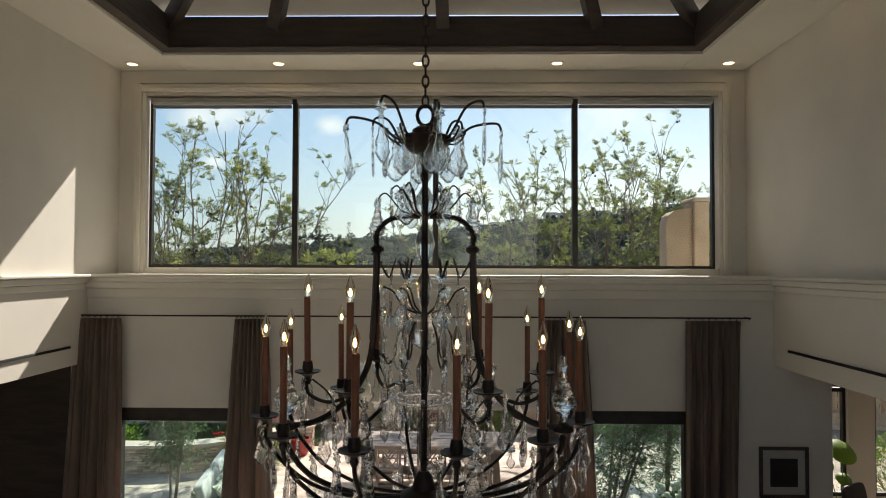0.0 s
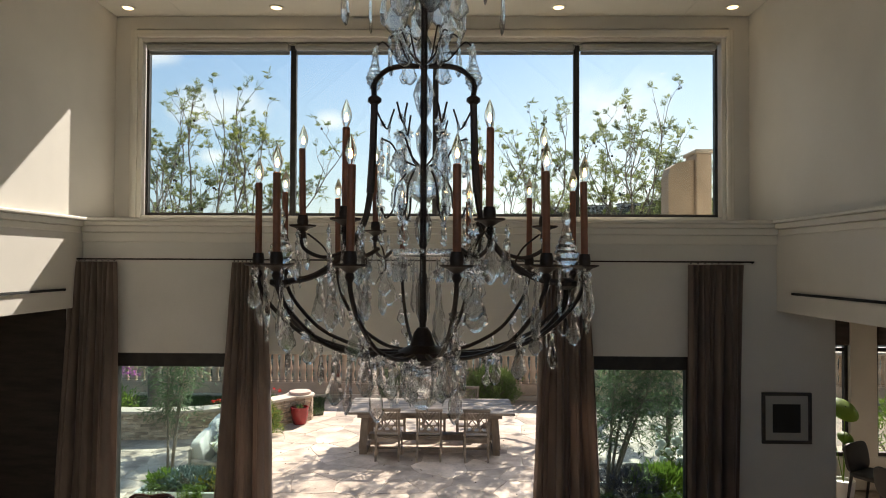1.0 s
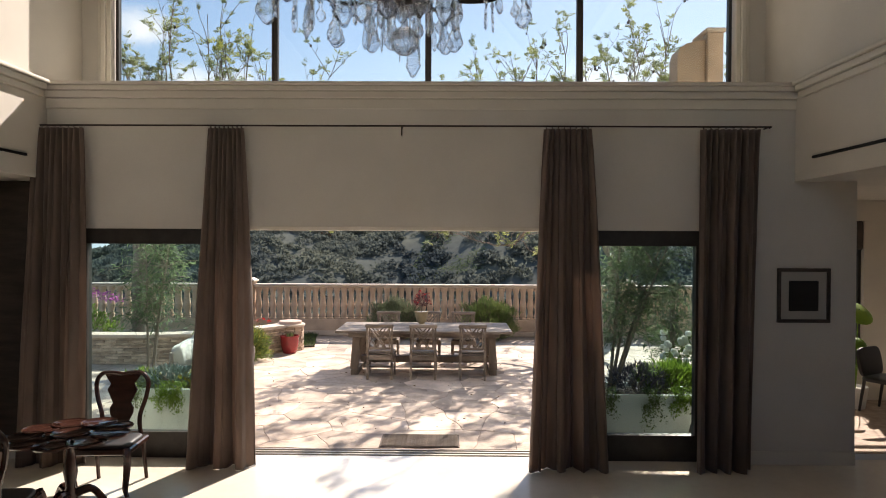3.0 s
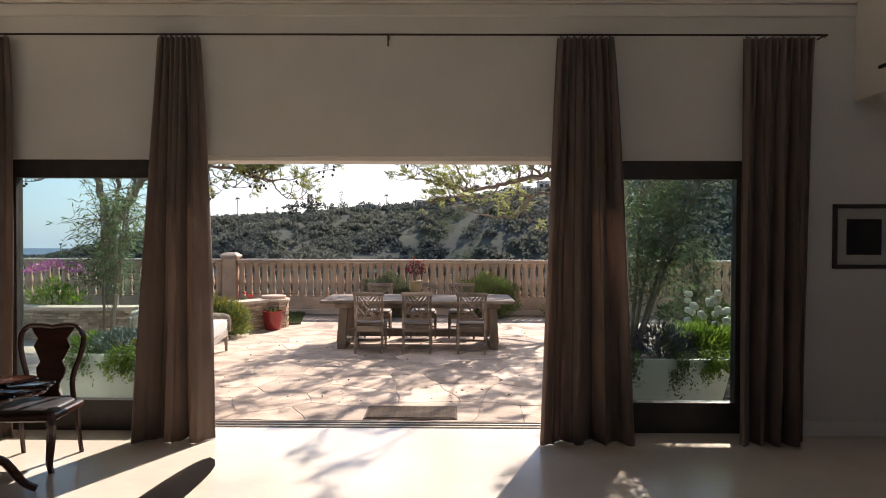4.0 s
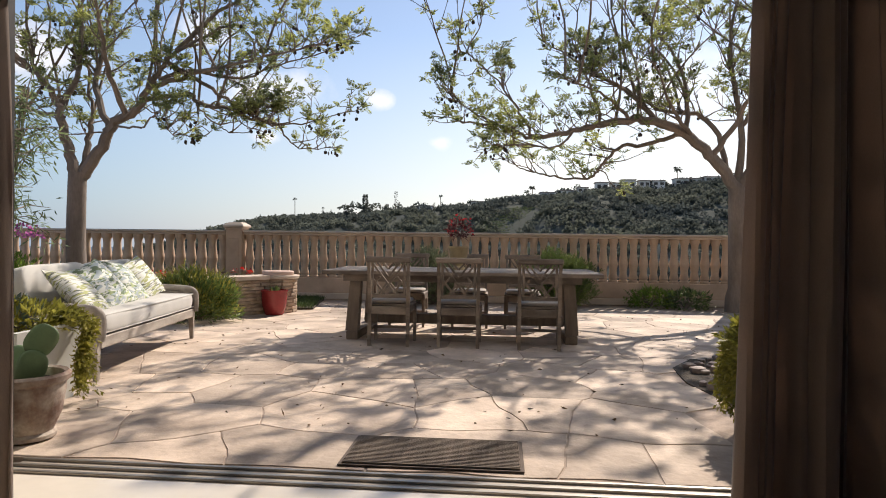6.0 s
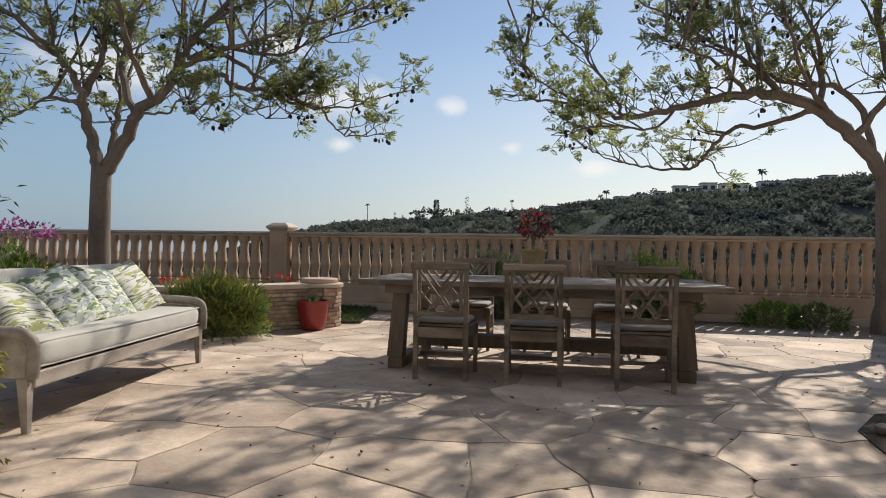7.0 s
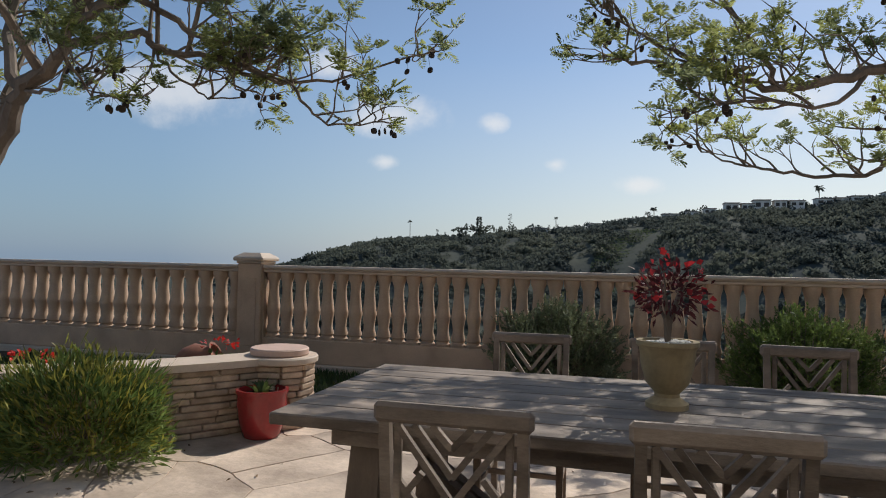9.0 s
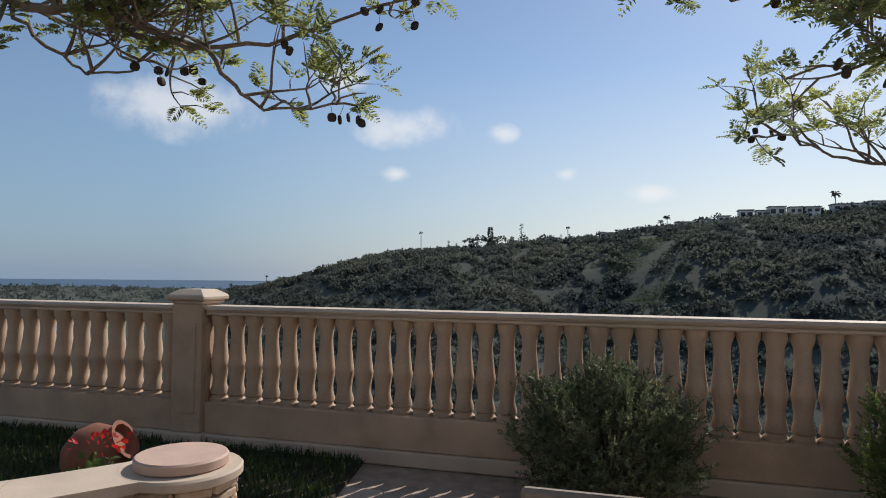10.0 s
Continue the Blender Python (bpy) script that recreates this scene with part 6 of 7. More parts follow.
def hill_house(x, y, w, h, seed):
    rnd = random.Random(seed)
    z = crest(x) + 1.3
    t = thing("house", "low pale house on the far ridge", "house", pose(x, y - 3, z), "ridge houses")
    part("wall", Geo().box(-w / 2, w / 2, 0, 7, -3, h, 0.05), WHITE_WALL, t)
    part("roof", Geo().box(-w / 2 - 0.5, w / 2 + 0.5, -0.6, 7.6, h + 0.01, h + 0.5, 0.05), surface("house_roof", (0.30, 0.26, 0.23), 0.9, 0.1, 0.5, 4, 0.0), t)
    n = max(2, int(w / 4))
    for k in range(n):
        cx = -w / 2 + w * (k + 0.5) / n
        part("window", Geo().box(cx - w / n * 0.3, cx + w / n * 0.3, -0.06, -0.01, h * 0.25, h * 0.75, 0.01), BRONZE, t)


for x, w, h in ((-14, 8, 2.2), (-3, 6, 1.8), (8, 7, 2.0), (27, 9, 2.2), (38, 7, 2.0), (47, 6, 2.6), (58, 7, 4.2), (66, 6, 3.2), (73, 8, 4.6), (82, 6, 3.6), (90, 7, 3.0), (-45, 8, 1.6), (103, 8, 3.2), (111, 6, 2.6), (120, 9, 2.6), (134, 7, 3.0)):
    hill_house(x, 392, w, h, int(x))

# parapet of the wing seen through the high window
shape = [(3.31, 4.62), (3.34, 4.72), (3.42, 4.78), (3.55, 4.81), (3.655, 4.83), (3.655, 2.95), (3.31, 2.95)]
pw = thing("parapet_wall", "tan stucco parapet with curved shoulder and capped pier", "wall", pose(0, 8.4, 0))
n = len(shape)
part("panel", Geo().add([(x, 0, z) for x, z in shape] + [(x, 0.3, z) for x, z in shape], [tuple(range(n)), tuple(range(2 * n - 1, n - 1, -1))] + [(i, n + i, n + (i + 1) % n, (i + 1) % n) for i in range(n)]), CAST, pw)
part("pier", Geo().box(3.66, 3.86, -0.06, 0.36, 2.95, 4.90, 0.01), CAST, pw)
part("cap", Geo().box(3.63, 3.89, -0.09, 0.39, 4.901, 4.955, 0.015), CAST_CAP, pw)
structure("roof_wing", Geo().box(3.32, 10.2, 7.9, 9.98, 2.93 + 0.18, 3.25).box(3.32, 4.5, 7.9, 9.6, 2.925, 3.1), WHITE_WALL, "flat roof of the dining wing")


# ---- chandelier ----
CX, CY = 0.33, 2.25
chand = thing("chandelier", "large aged-iron chandelier with lit candle bulbs and crystal drops", "chandelier", pose(CX, CY, 0.02 * 3.5) @ Matrix.Diagonal((0.98, 0.98, 0.98, 1)))


def drop_mesh(length, wide, waves=3):
    """A flat faceted drop hanging from its top: wavy outline, thicker in the middle."""
    n = 40
    out = []
    for k in range(n):
        a = 2 * math.pi * k / n
        s = (1 - math.cos(a)) / 2
        swell = min(1.0, max(0.0, (s - 0.18) / 0.5))
        w = wide * (0.26 + 0.12 * math.sin(math.pi * min(1.0, s / 0.3)) + 0.74 * swell * swell * (3 - 2 * swell)) * (1 + 0.09 * math.sin(s * waves * 6.28) + 0.05 * abs(math.sin(s * 22)))
        if s > 0.8:
            w *= math.sqrt(max(0.0, (1 - s) / 0.2))
        if s < 0.04:
            w *= 0.3
        out.append((math.copysign(w, math.sin(a)) if 0 < k < n and abs(math.sin(a)) > 1e-6 else 0.0, -length * s))
    t = wide * 0.22
    v, f = [], []
    for y, sc in ((-t, 0.74), (0.0, 1.0), (t, 0.74)):
        v += [(x * sc, y, -length * 0.55 + (z + length * 0.55) * (0.86 if sc < 1 else 1)) for x, z in out]
    for j in range(2):
        f += [(j * n + k, j * n + (k + 1) % n, (j + 1) * n + (k + 1) % n, (j + 1) * n + k) for k in range(n)]
    f += [tuple(range(n))[::-1], tuple(range(2 * n, 3 * n))]
    return Geo().add(v, f).mesh("crystal_drop", CRYSTAL)


DROPS = {"long": drop_mesh(0.20, 0.027, 4), "mid": drop_mesh(0.125, 0.030, 3), "small": drop_mesh(0.08, 0.019, 2), "spear": drop_mesh(0.10, 0.010, 1), "big": drop_mesh(0.165, 0.040, 3)}
outline = [(0.028 if k % 2 else 0.019) for k in range(16)]
star = Geo().add([(0, -0.008, 0), (0, 0.008, 0)] + [(r * math.cos(k * math.pi / 8), 0, r * math.sin(k * math.pi / 8)) for k, r in enumerate(outline)],
                 [(0, 2 + k, 2 + (k + 1) % 16) for k in range(16)] + [(1, 2 + (k + 1) % 16, 2 + k) for k in range(16)])
STAR = star.mesh("crystal_rosette", CRYSTAL)
BEAD = Geo().puff(0.011, 0.011, 0.011, 1.0, None, 8, 6).mesh("crystal_bead", CRYSTAL)
dr = random.Random(17)


def ang(a):
    return Vector((math.cos(a), math.sin(a), 0))


def hang(kind, p, a, rosette=True):
    turn = math.degrees(a) + 90 + dr.uniform(-50, 50)
    if rosette:
        part("crystal_rosette", STAR, None, chand, at=pose(p.x, p.y, p.z - 0.016, 0, 0, turn))
    part("crystal_drop", DROPS[kind], None, chand, at=pose(p.x, p.y, p.z - (0.034 if rosette else 0.004), dr.uniform(-4, 4), dr.uniform(-4, 4), turn))


def arm_tube(name, pts, r, n=6, seg=7):
    path = spline(pts, n)
    return part(name, Geo().tube(path, [r] * len(path), seg), IRON, chand, smooth=True)


def ring_pts(r, z, n=24):
    return [(r * math.cos(2 * math.pi * k / n), r * math.sin(2 * math.pi * k / n), z) for k in range(n + 1)]


part("stem", Geo().tube([(0, 0, 3.06), (0, 0, 4.60)], 0.013, 10), IRON, chand, smooth=True)
part("hub", Geo().lathe([(0.012, 3.02), (0.05, 3.03), (0.095, 3.06), (0.10, 3.085), (0.05, 3.11), (0.035, 3.16), (0.02, 3.18)], 20), IRON, chand, smooth=True)
part("hanging_ring", Geo().tube([(0.034 * math.cos(q), 0, 4.66 + 0.042 * math.sin(q)) for q in np.linspace(0, 2 * math.pi, 17)], 0.008, 8), IRON, chand, smooth=True)
part("collar", Geo().lathe([(0.03, 4.56), (0.055, 4.575), (0.055, 4.60), (0.03, 4.615)], 16), IRON, chand, smooth=True)
link = Geo().tube([(0.013 * math.cos(q), 0, 0.026 * math.sin(q)) for q in np.linspace(0, 2 * math.pi, 13)], 0.0045, 6).mesh("chain_link", IRON, True)
zz, k = 4.72, 0
while zz < 9.05:
    part("chain_link", link, None, chand, at=pose(0, 0, zz, 0, 0, 90 * (k % 2)))
    zz, k = zz + 0.043, k + 1
part("ceiling_rose", Geo().lathe([(0.01, 9.02), (0.10, 9.06), (0.12, 9.14), (0.12, 9.2)], 20), IRON, chand, smooth=True)
# crystal stem pieces
for prof in ([(0.012, 4.02), (0.03, 4.06), (0.045, 4.12), (0.03, 4.17), (0.014, 4.2)], [(0.014, 4.22), (0.05, 4.26), (0.055, 4.29), (0.03, 4.33), (0.014, 4.36)], [(0.014, 4.38), (0.035, 4.42), (0.04, 4.48), (0.018, 4.54)],
             [(0.014, 3.86), (0.028, 3.9), (0.034, 3.96), (0.014, 4.0)], [(0.016, 3.68), (0.06, 3.71), (0.075, 3.76), (0.065, 3.80), (0.03, 3.83)], [(0.014, 3.5), (0.03, 3.54), (0.036, 3.6), (0.014, 3.66)], [(0.014, 3.2), (0.028, 3.24), (0.03, 3.34), (0.014, 3.40)]):
    part("crystal_baluster", Geo().lathe(prof, 12), CRYSTAL, chand, smooth=False)
# crown
for k in range(8):
    a = k * math.pi / 4 + 0.2
    d = ang(a)
    hi = k % 2
    tip = d * (0.33 if not hi else 0.29)
    zt = 4.61 if not hi else 4.655
    arm_tube("crown_arm", [d * 0.04 + Vector((0, 0, 4.56)), d * 0.12 + Vector((0, 0, 4.56)), d * 0.2 + Vector((0, 0, zt + 0.01)), tip * 0.93 + Vector((0, 0, zt + 0.03)), tip + Vector((0, 0, zt))], 0.0055)
    hang("long", tip + Vector((0, 0, zt)), a)
    arm_tube("crown_arm", [d * 0.05 + Vector((0, 0, 4.55)), d * 0.13 + Vector((0, 0, 4.545)), d * 0.17 + Vector((0, 0, 4.59)), d * 0.155 + Vector((0, 0, 4.60))], 0.004)
    hang("big", d * 0.16 + Vector((0, 0, 4.59)), a)
    hang("mid", d * 0.09 + Vector((0, 0, 4.55)), a, False)
part("crown_bowl", Geo().lathe([(0.02, 4.50), (0.06, 4.505), (0.10, 4.54), (0.115, 4.565), (0.11, 4.57), (0.05, 4.53)], 20, cap=False), IRON, chand, smooth=True)
# frame ribs
for k in range(2):
    d = ang(k * math.pi)
    Z = lambda r, z: d * r + Vector((0, 0, z))
    part("rib", Geo().tube([Z(0.20, 4.10), Z(0.205, 3.9), Z(0.215, 3.72)], [0.014, 0.015, 0.016], 6), IRON, chand)
    arm_tube("rib_scroll", [Z(0.215, 3.72), Z(0.24, 3.6), Z(0.32, 3.47), Z(0.44, 3.385), Z(0.56, 3.36)], 0.013)
    arm_tube("rib_scroll", [Z(0.575, 3.35), Z(0.56, 3.26), Z(0.46, 3.15), Z(0.28, 3.085), Z(0.09, 3.07)], 0.012)
    arm_tube("shoulder", [Z(0.20, 4.10), Z(0.20, 4.17), Z(0.15, 4.22), Z(0.09, 4.235), Z(0.02, 4.235)], 0.011)
    part("capital", Geo().lathe([(0.016, 4.08), (0.028, 4.09), (0.028, 4.105), (0.014, 4.115)], 8, Matrix.Translation(d * 0.20)), IRON, chand)
    part("capital", Geo().lathe([(0.02, 3.335), (0.045, 3.35), (0.045, 3.368), (0.016, 3.38)], 10, Matrix.Translation(d * 0.575)), IRON, chand)
    for r, z0, sc in ((0.575, 3.38, 1.0), (0.20, 4.115, 0.72)):
        part("crystal_finial", Geo().lathe([(q * sc, z0 + h * sc) for q, h in ((0.016, 0), (0.012, 0.025), (0.030, 0.04), (0.028, 0.052), (0.046, 0.07), (0.043, 0.083), (0.052, 0.10), (0.042, 0.113), (0.044, 0.124), (0.032, 0.138), (0.034, 0.149), (0.022, 0.172), (0.023, 0.183), (0.012, 0.212), (0.021, 0.235), (0.014, 0.262), (0.003, 0.28))], 14, Matrix.Translation(d * r)), CRYSTAL, chand)
# scrolls and hanging crystal
for k in range(6):
    a = k * math.pi / 3
    d = ang(a)
    Z = lambda r, z: d * r + Vector((0, 0, z))
    for r, z, lo in ((0.11, 4.36, 4.30), (0.16, 4.33, 4.27)):
        arm_tube("upper_scroll", [Z(0.02, 4.24), Z(r * 0.6, 4.26), Z(r, z), Z(r + 0.03, z - 0.01)], 0.0035)
        hang("mid" if r < 0.15 else "small", Z(r + 0.03, z - 0.01), a)
    arm_tube("lower_scroll", [Z(0.19, 4.05), Z(0.15, 3.98), Z(0.13, 4.03), Z(0.12, 4.06)], 0.004)
    hang("long", Z(0.14, 4.0), a)
    arm_tube("lower_scroll", [Z(0.03, 3.83), Z(0.09, 3.86), Z(0.13, 3.92), Z(0.17, 3.94)], 0.004)
    hang("mid", Z(0.17, 3.94), a)
    arm_tube("lower_scroll", [Z(0.07, 3.80), Z(0.11, 3.74), Z(0.12, 3.66), Z(0.15, 3.62), Z(0.17, 3.66)], 0.004)
    hang("small", Z(0.165, 3.64), a)
    hang("long", Z(0.18, 3.85), a + 0.3)
    for z in np.linspace(3.45, 4.0, 9):
        part("crystal_bead", BEAD, None, chand, at=pose(d.x * 0.165, d.y * 0.165, z))
    # inner candle arms
    b = a
    e = ang(b)
    arm_tube("inner_arm", [e * 0.30 + Vector((0, 0, 3.49)), e * 0.4 + Vector((0, 0, 3.46)), e * 0.485 + Vector((0, 0, 3.50)), e * 0.487 + Vector((0, 0, 3.58))], 0.008)
# candles
sleeve = Geo().lathe([(0.0132, 0.0), (0.0132, 0.31), (0.009, 0.313)], 12).mesh("candle_sleeve", CANDLE, True)
bob = Geo().lathe([(0.010, -0.05), (0.016, -0.035), (0.011, -0.022), (0.030, -0.008), (0.052, -0.001), (0.055, 0.005), (0.050, 0.004), (0.020, 0.0), (0.023, 0.018), (0.019, 0.045)], 16).mesh("drip_pan", IRON, True)
bulbg = Geo().lathe([(0.008, 0.0), (0.013, 0.014), (0.0185, 0.034), (0.0175, 0.050), (0.010, 0.073), (0.002, 0.094)], 14).mesh("bulb", glass("bulb_glass", (1.0, 0.93, 0.82), 1.16), True)
fil = Geo().lathe([(0.001, 0.018), (0.0045, 0.022), (0.006, 0.030), (0.004, 0.040), (0.001, 0.048)], 8).mesh("filament", BULB, True)
spotsC = [(0.64, math.radians(15 + 30 * k - 3), 3.43) for k in range(12)] + [(0.487, math.radians(60 * k), 3.585) for k in range(6)]
for r, a, z in spotsC:
    d = ang(a)
    p = d * r
    part("drip_pan", bob, None, chand, at=pose(p.x, p.y, z))
    part("candle_sleeve", sleeve, None, chand, at=pose(p.x, p.y, z + 0.002, dr.uniform(-0.8, 0.8), dr.uniform(-0.8, 0.8), 0))
    bl = part("bulb", bulbg, None, chand, at=pose(p.x, p.y, z + 0.315))
    part("filament", fil, None, bl, "glowing filament")
    if r > 0.6:
        arm_tube("candle_arm", [Vector((d.x * 0.08, d.y * 0.08, 3.08)), d * 0.25 + Vector((0, 0, 3.085)), d * 0.45 + Vector((0, 0, 3.15)), d * 0.58 + Vector((0, 0, 3.26)), d * 0.63 + Vector((0, 0, 3.34)), d * 0.64 + Vector((0, 0, 3.385))], 0.0082)
        for s in (-0.09, 0.09):
            hang(dr.choice(["mid", "long", "big"]), ang(a + s) * (r + 0.01) + Vector((0, 0, z - 0.01)), a)
        hang("mid", d * 0.60 + Vector((0, 0, 3.29)), a)
        for rr, zq in ((0.52, 3.20), (0.40, 3.12)):
            hang(dr.choice(["mid", "small", "big"]), d * rr + Vector((0, 0, zq)), a)
        hang(dr.choice(["mid", "small", "long"]), ang(a + 0.26) * 0.30 + Vector((0, 0, 3.09)), a)
        hang(dr.choice(["mid", "small"]), ang(a + 0.1) * 0.17 + Vector((0, 0, 3.07)), a)
    else:
        for s in (-0.14, 0.14, 0.0):
            hang(dr.choice(["mid", "long", "big"]), ang(a + s) * (r + 0.01) + Vector((0, 0, z - 0.02)), a)
        arm_tube("inner_scroll", [d * (r - 0.02) + Vector((0, 0, z - 0.03)), d * (r - 0.09) + Vector((0, 0, z - 0.09)), d * (r - 0.12) + Vector((0, 0, z - 0.17)), d * (r - 0.06) + Vector((0, 0, z - 0.2))], 0.004)
        hang("big", d * (r - 0.07) + Vector((0, 0, z - 0.19)), a)
        hang("mid", d * (r - 0.12) + Vector((0, 0, z - 0.14)), a)
# basket of spears, bottom bowl and ball
part("basket_ring", Geo().tube(ring_pts(0.115, 3.47), 0.006, 6), CRYSTAL, chand, smooth=True)
for k in range(24):
    d = ang(k * math.pi / 12) * 0.115
    part("crystal_drop", DROPS["spear"], None, chand, at=pose(d.x, d.y, 3.462, 0, 0, k * 15))
    part("crystal_bead", BEAD, None, chand, at=pose(d.x, d.y, 3.485))
part("bottom_bowl", Geo().lathe([(0.02, 2.985), (0.05, 2.99), (0.07, 3.01), (0.075, 3.03)], 16), CRYSTAL, chand)
for k in range(12):
    hang(dr.choice(["small", "spear"]), ang(k * math.pi / 6) * 0.085 + Vector((0, 0, 3.035)), k * math.pi / 6)
    d = ang(k * math.pi / 6 + 0.2) * 0.125
    part("crystal_drop", DROPS["spear"], None, chand, at=pose(d.x, d.y, 2.985 if k % 3 else 2.96, 0, 0, k * 30))
part("crystal_ball", Geo().lathe([(0.004, 2.852)] + [(0.046 * math.cos(q), 2.895 + 0.046 * math.sin(q)) for q in np.linspace(-1.3, 1.3, 11)] + [(0.006, 2.985)], 20), CRYSTAL, chand, smooth=True)

# ---- loose furniture ----
MAHOG = surface("mahogany", (0.040, 0.016, 0.011), 0.25, 0.3, 4, 50, 0.1, stretch=(1, 1, 5))
MAHOG_TOP = surface("polished_mahogany", (0.045, 0.018, 0.013), 0.12, 0.25, 4, 50, 0.05)
SEATDARK = surface("dark_leather", (0.03, 0.028, 0.03), 0.5, 0.15, 10, 120, 0.2)


def cabriole(h):
    return [(0, 0, h), (0.02, -0.02, h * 0.82), (0.012, -0.012, h * 0.5), (-0.005, 0.005, h * 0.2), (0.0, 0.0, 0.04), (0.022, -0.022, 0.0)]


def splat_chair():
    t = thing("side_chair", "dark carved mahogany side chair with vase splat back", "chair", group="side chairs")
    for s in (-1, 1):
        part("leg", Geo().tube(spline([(s * 0.2 + s * q[0], 0.2 - q[1], q[2]) for q in cabriole(0.43)], 3), [0.035 - 0.0012 * k for k in range(16)], 8), MAHOG, t, smooth=True)
        part("leg", Geo().tube([(s * 0.19, -0.2, 0.43), (s * 0.195, -0.21, 0.2), (s * 0.2, -0.25, 0.0)], [0.022, 0.018, 0.016], 6), MAHOG, t)
        part("stile", Geo().tube(spline([(s * 0.17, -0.2, 0.43), (s * 0.155, -0.215, 0.6), (s * 0.2, -0.235, 0.78), (s * 0.215, -0.25, 0.92), (s * 0.17, -0.255, 1.005), (s * 0.08, -0.255, 1.015), (0, -0.255, 1.0)], 4), 0.019, 8), MAHOG, t, smooth=True)
    prof = [(0.08, 0.46), (0.06, 0.5), (0.065, 0.56), (0.095, 0.63), (0.10, 0.68), (0.075, 0.73), (0.10, 0.79), (0.125, 0.85), (0.10, 0.91), (0.13, 0.96), (0.15, 1.0)]
    v = [(w, -0.2 - 0.06 * (z - 0.44) / 0.55 - o, z) for o in (0, 0.012) for w, z in prof] + [(-w, -0.2 - 0.06 * (z - 0.44) / 0.55 - o, z) for o in (0, 0.012) for w, z in prof]
    n = len(prof)
    f = [(i, i + 1, 2 * n + i + 1, 2 * n + i) for i in range(n - 1)] + [(n + i, n + i + 1, 3 * n + i + 1, 3 * n + i) for i in range(n - 1)] + [(i, i + 1, n + i + 1, n + i) for i in range(n - 1)] + [(2 * n + i, 2 * n + i + 1, 3 * n + i + 1, 3 * n + i) for i in range(n - 1)]
    part("splat", Geo().add(v, f), MAHOG, t)
    part("shoe_rail", Geo().box(-0.17, 0.17, -0.22, -0.185, 0.43, 0.465), MAHOG, t)
    part("seat_frame", Geo().box(-0.235, 0.235, -0.22, 0.235, 0.375, 0.43, 0.012), MAHOG, t)
    part("seat", Geo().puff(0.215, 0.2, 0.03, 0.35, pose(0, 0.01, 0.44)), SEATDARK, t, "dark upholstered seat", smooth=True)
    return t


sc1 = splat_chair()
sc1.matrix_basis = pose(-2.64, 6.15, 0, 0, 0, 184) @ Matrix.Diagonal((1.12, 1.05, 1.0, 1))
copy_thing(sc1, pose(-2.75, 4.72, 0, 0, 0, 8))
st = thing("supper_table", "mahogany supper table with a scalloped ring of dished discs", "table", pose(-2.60, 5.45, 0))
part("top", Geo().lathe([(0.30, 0.685), (0.36, 0.69), (0.38, 0.70), (0.36, 0.705), (0.05, 0.705)], 32), MAHOG_TOP, st, smooth=True)
dish = Geo().lathe([(0.10, 0.695), (0.135, 0.70), (0.148, 0.715), (0.143, 0.722), (0.13, 0.712), (0.02, 0.71)], 24).mesh("dish", MAHOG_TOP, True)
for k in range(9):
    a = 2 * math.pi * k / 9
    part("dish", dish, None, st, at=pose(0.33 * math.cos(a), 0.33 * math.sin(a), 0.0))
part("dish", dish, None, st, at=pose(0, 0, 0.002))
part("column", Geo().lathe([(0.05, 0.14), (0.06, 0.2), (0.035, 0.28), (0.055, 0.4), (0.04, 0.52), (0.03, 0.6), (0.08, 0.684)], 16), MAHOG, st, smooth=True)
for k in range(3):
    a = 2.1 * k + 0.4
    d = ang(a)
    part("leg", Geo().tube(spline([d * 0.04 + Vector((0, 0, 0.22)), d * 0.16 + Vector((0, 0, 0.24)), d * 0.28 + Vector((0, 0, 0.08)), d * 0.36 + Vector((0, 0, 0.025))], 5), [0.035] * 5 + [0.028] * 5 + [0.025] * 6, 8), MAHOG, st, smooth=True)

GREYFAB = surface("grey_chenille", (0.36, 0.315, 0.295), 0.95, 0.1, 6, 260, 0.3, sheen=0.3)
so = thing("armchair", "low grey upholstered armchair with a pointed pillow", "armchair", pose(-0.66, 3.5, 0, 0, 0, 150))
part("base", Geo().puff(0.42, 0.40, 0.13, 0.2, pose(0, 0, 0.22)), GREYFAB, so, smooth=True)
part("seat_cushion", Geo().puff(0.34, 0.34, 0.07, 0.2, pose(0, 0.03, 0.40)), GREYFAB, so, smooth=True)
part("backrest", Geo().puff(0.42, 0.10, 0.14, 0.25, pose(0, -0.33, 0.44, 10)), GREYFAB, so, smooth=True)
for s in (-1, 1):
    part("arm", Geo().puff(0.08, 0.38, 0.10, 0.3, pose(s * 0.40, 0, 0.42)), GREYFAB, so, smooth=True)
    for e in (-1, 1):
        part("leg", Geo().tube([(s * 0.34, e * 0.32, 0.1), (s * 0.35, e * 0.33, 0)], [0.025, 0.016], 8), MAHOG, so)
part("pillow", Geo().puff(0.36, 0.045, 0.058, 1.25, so.matrix_basis.inverted() @ pose(-0.74, 3.87, 0.60, -14, -36, 0)), GREYFAB, so, "grey scatter pillow", smooth=True)

# pillows on the garden sofa
LEAFPRINT = printed("leaf_print", (0.66, 0.66, 0.60), ((0.38, 0.45, 0.20), (0.12, 0.17, 0.08), (0.36, 0.42, 0.43)), 9.0, (1, 1, 2.6))
STRIPE = printed("frond_print", (0.66, 0.66, 0.60), ((0.12, 0.13, 0.11), (0.36, 0.38, 0.14)), 5.5, (1, 1, 8))
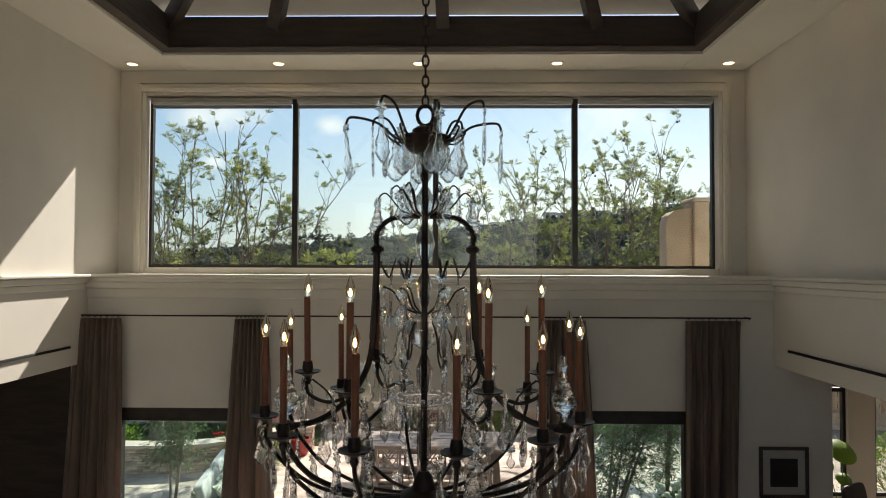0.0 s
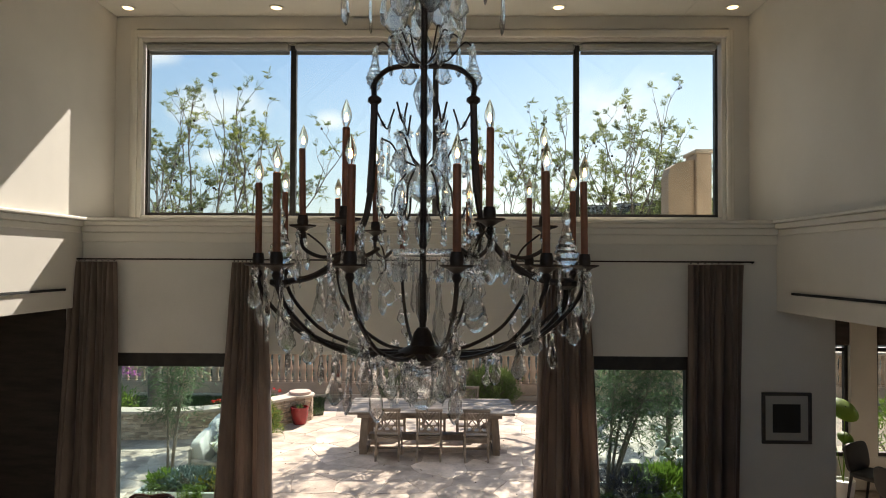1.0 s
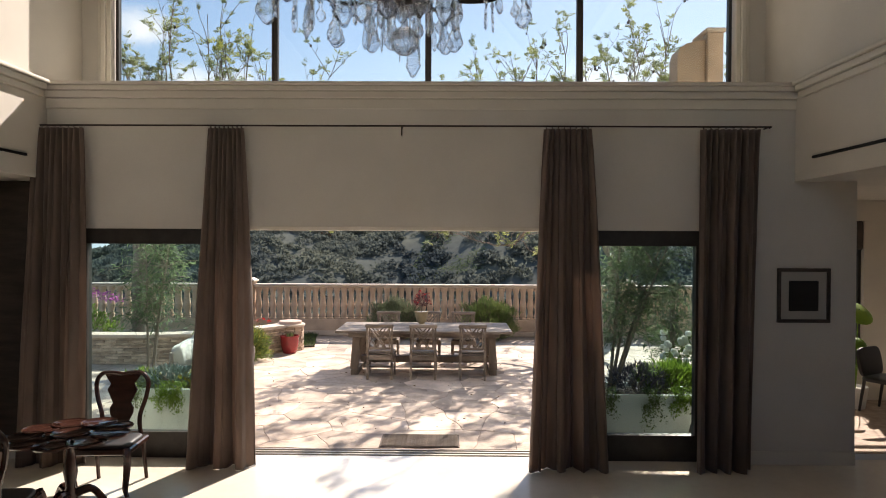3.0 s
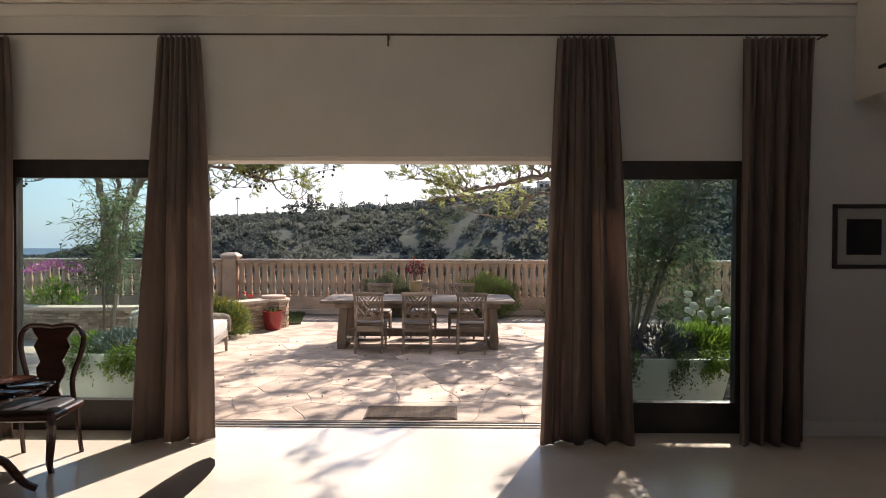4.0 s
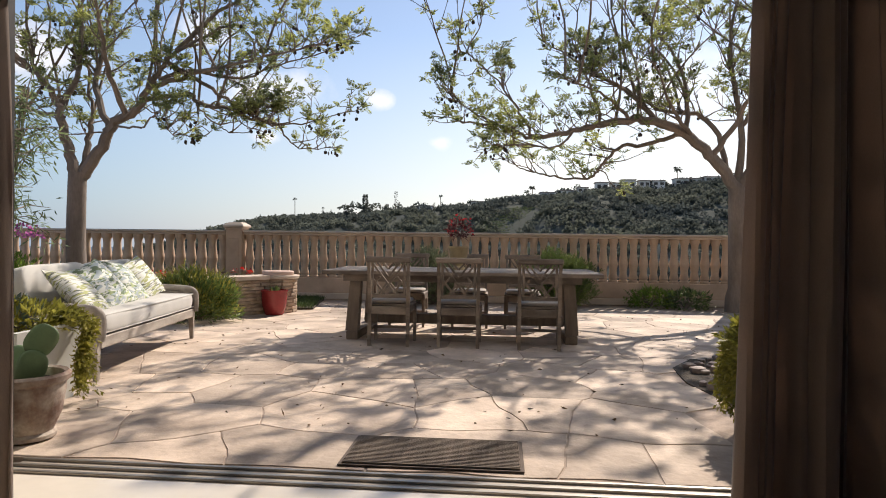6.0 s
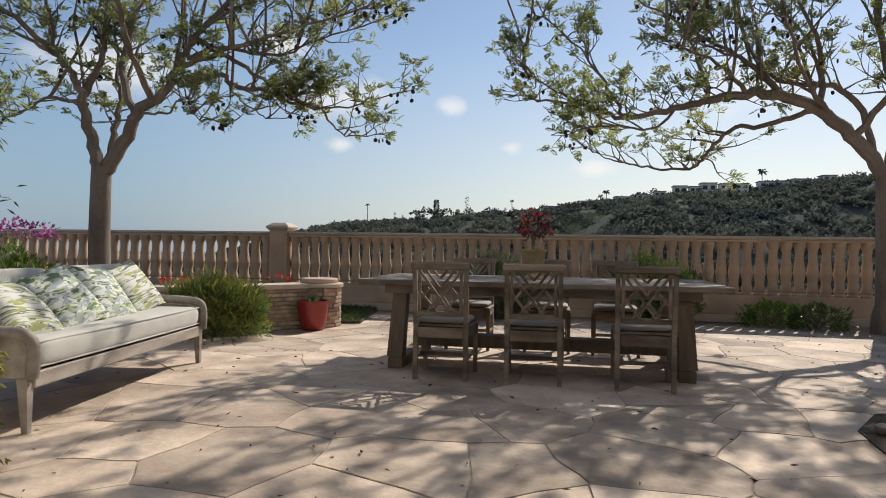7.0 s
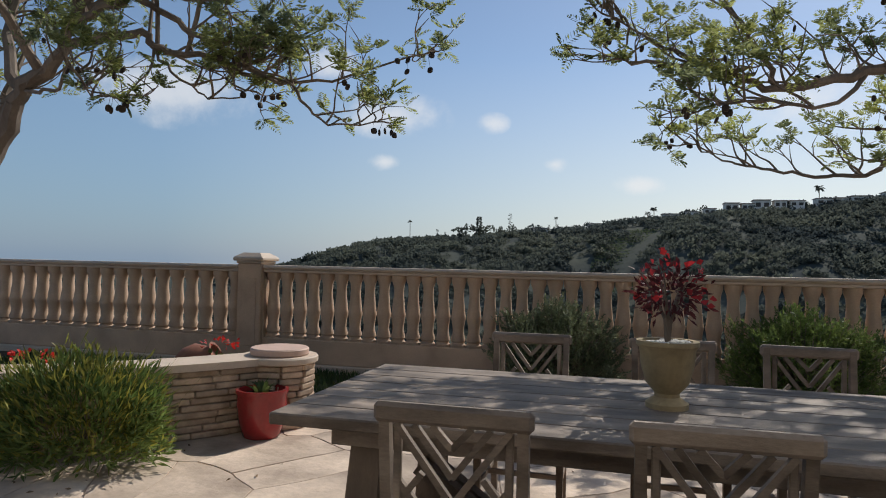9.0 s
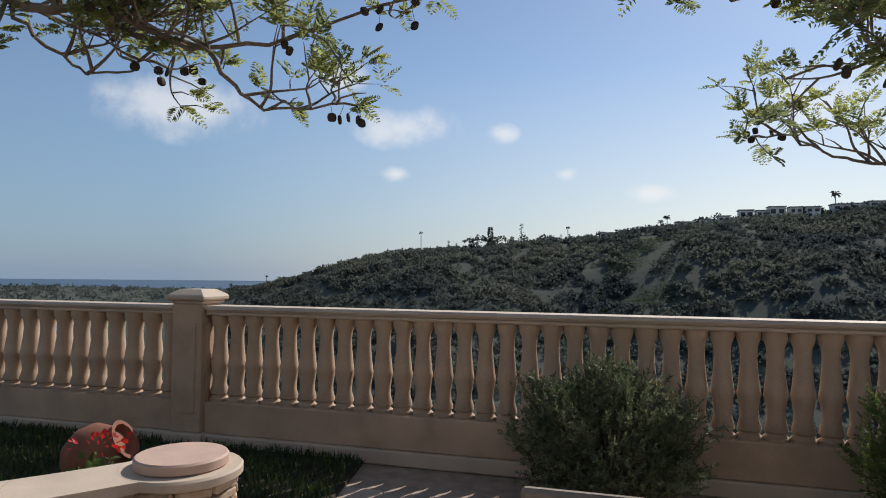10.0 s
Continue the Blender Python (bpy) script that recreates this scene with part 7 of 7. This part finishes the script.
for x, y, z, a, b, sc, m in ((-0.78, -0.06, 0.645, -48, 8, 0.22, STRIPE), (-0.30, -0.02, 0.665, -42, -10, 0.235, LEAFPRINT), (0.20, 0.0, 0.665, -40, 6, 0.235, LEAFPRINT), (0.66, 0.03, 0.67, -36, -12, 0.22, STRIPE)):
    p = thing("pillow", "square %s scatter pillow leaning on the garden sofa" % ("frond-striped" if m is STRIPE else "green leaf-print"), "pillow", sf.matrix_basis @ pose(x, y, z, a, b, 0), "sofa pillows")
    part("cover", Geo().scatter_pillow(sc * 1.12, 0.085, sc * 1.08, 16, int(x * 100)), m, p, smooth=True)

# dining corner
gt = thing("glass_table", "round glass-topped dining table on a dark base", "table", pose(7.15, 8.15, 0))
part("top", Geo().lathe([(0.68, 0.735), (0.70, 0.74), (0.70, 0.75), (0.68, 0.755)], 40), glass("table_glass", (0.80, 0.93, 0.90), 1.5), gt, smooth=True)
part("base", Geo().lathe([(0.30, 0.0), (0.28, 0.04), (0.10, 0.12), (0.08, 0.5), (0.2, 0.7), (0.22, 0.734)], 24), BRONZE, gt, smooth=True)
WICKER = surface("dark_wicker", (0.016, 0.014, 0.013), 0.6, 0.3, 10, 160, 0.6)


def wicker_chair():
    t = thing("wicker_chair", "black woven dining chair with low wrap-round back", "chair", group="dining corner chairs")
    for s in (-1, 1):
        part("leg", Geo().tube([(s * 0.24, 0.22, 0.44), (s * 0.25, 0.25, 0)], [0.022, 0.016], 6), WICKER, t)
        part("leg", Geo().tube([(s * 0.24, -0.22, 0.44), (s * 0.25, -0.28, 0)], [0.022, 0.016], 6), WICKER, t)
    part("seat", Geo().puff(0.28, 0.27, 0.04, 0.3, pose(0, 0, 0.45)), WICKER, t, smooth=True)
    part("backrest", Geo().puff(0.28, 0.03, 0.20, 0.3, pose(0, -0.28, 0.66, 10)), WICKER, t, smooth=True)
    return t


wcn = wicker_chair()
wcn.matrix_basis = pose(6.25, 8.05, 0, 0, 0, -80)
copy_thing(wcn, pose(6.45, 9.05, 0, 0, 0, -150))
pl = thing("leaf_plant", "potted plant with one broad bright green leaf", "plant", pose(6.15, 9.35, 0))
part("pot", Geo().lathe([(0.12, 0), (0.16, 0.3), (0.15, 0.3), (0.14, 0.26)], 20), POT_WHITE, pl, smooth=True)
for k, (dx, dy, h, r) in enumerate(((0.0, -0.05, 1.36, 0.22), (-0.18, 0.05, 1.15, 0.13), (0.12, 0.1, 0.9, 0.12))):
    part("stalk", Geo().tube([(0, 0, 0.27), (dx * 0.4, dy * 0.4, h * 0.6), (dx, dy, h)], [0.008, 0.007, 0.005], 6), LEAF_BRIGHT, pl)
    part("leaf", Geo().lathe([(r, -0.05), (r * 0.8, -0.01), (r * 0.4, 0.02), (0.01, 0.025)], 20, Matrix.Translation((dx, dy, h)) @ pose(0, 0, 0, 40, 10, 0), cap=False), LEAF_BRIGHT, pl, smooth=True)
bush("rose_bush", "white-flowering shrub outside the dining room window", "shrub", pose(7.9, 10.9, 0.0), (0.7, 0.4, 0.7), 1800, 0.07, 0.03, LEAF_BRIGHT, 121, 0.4)
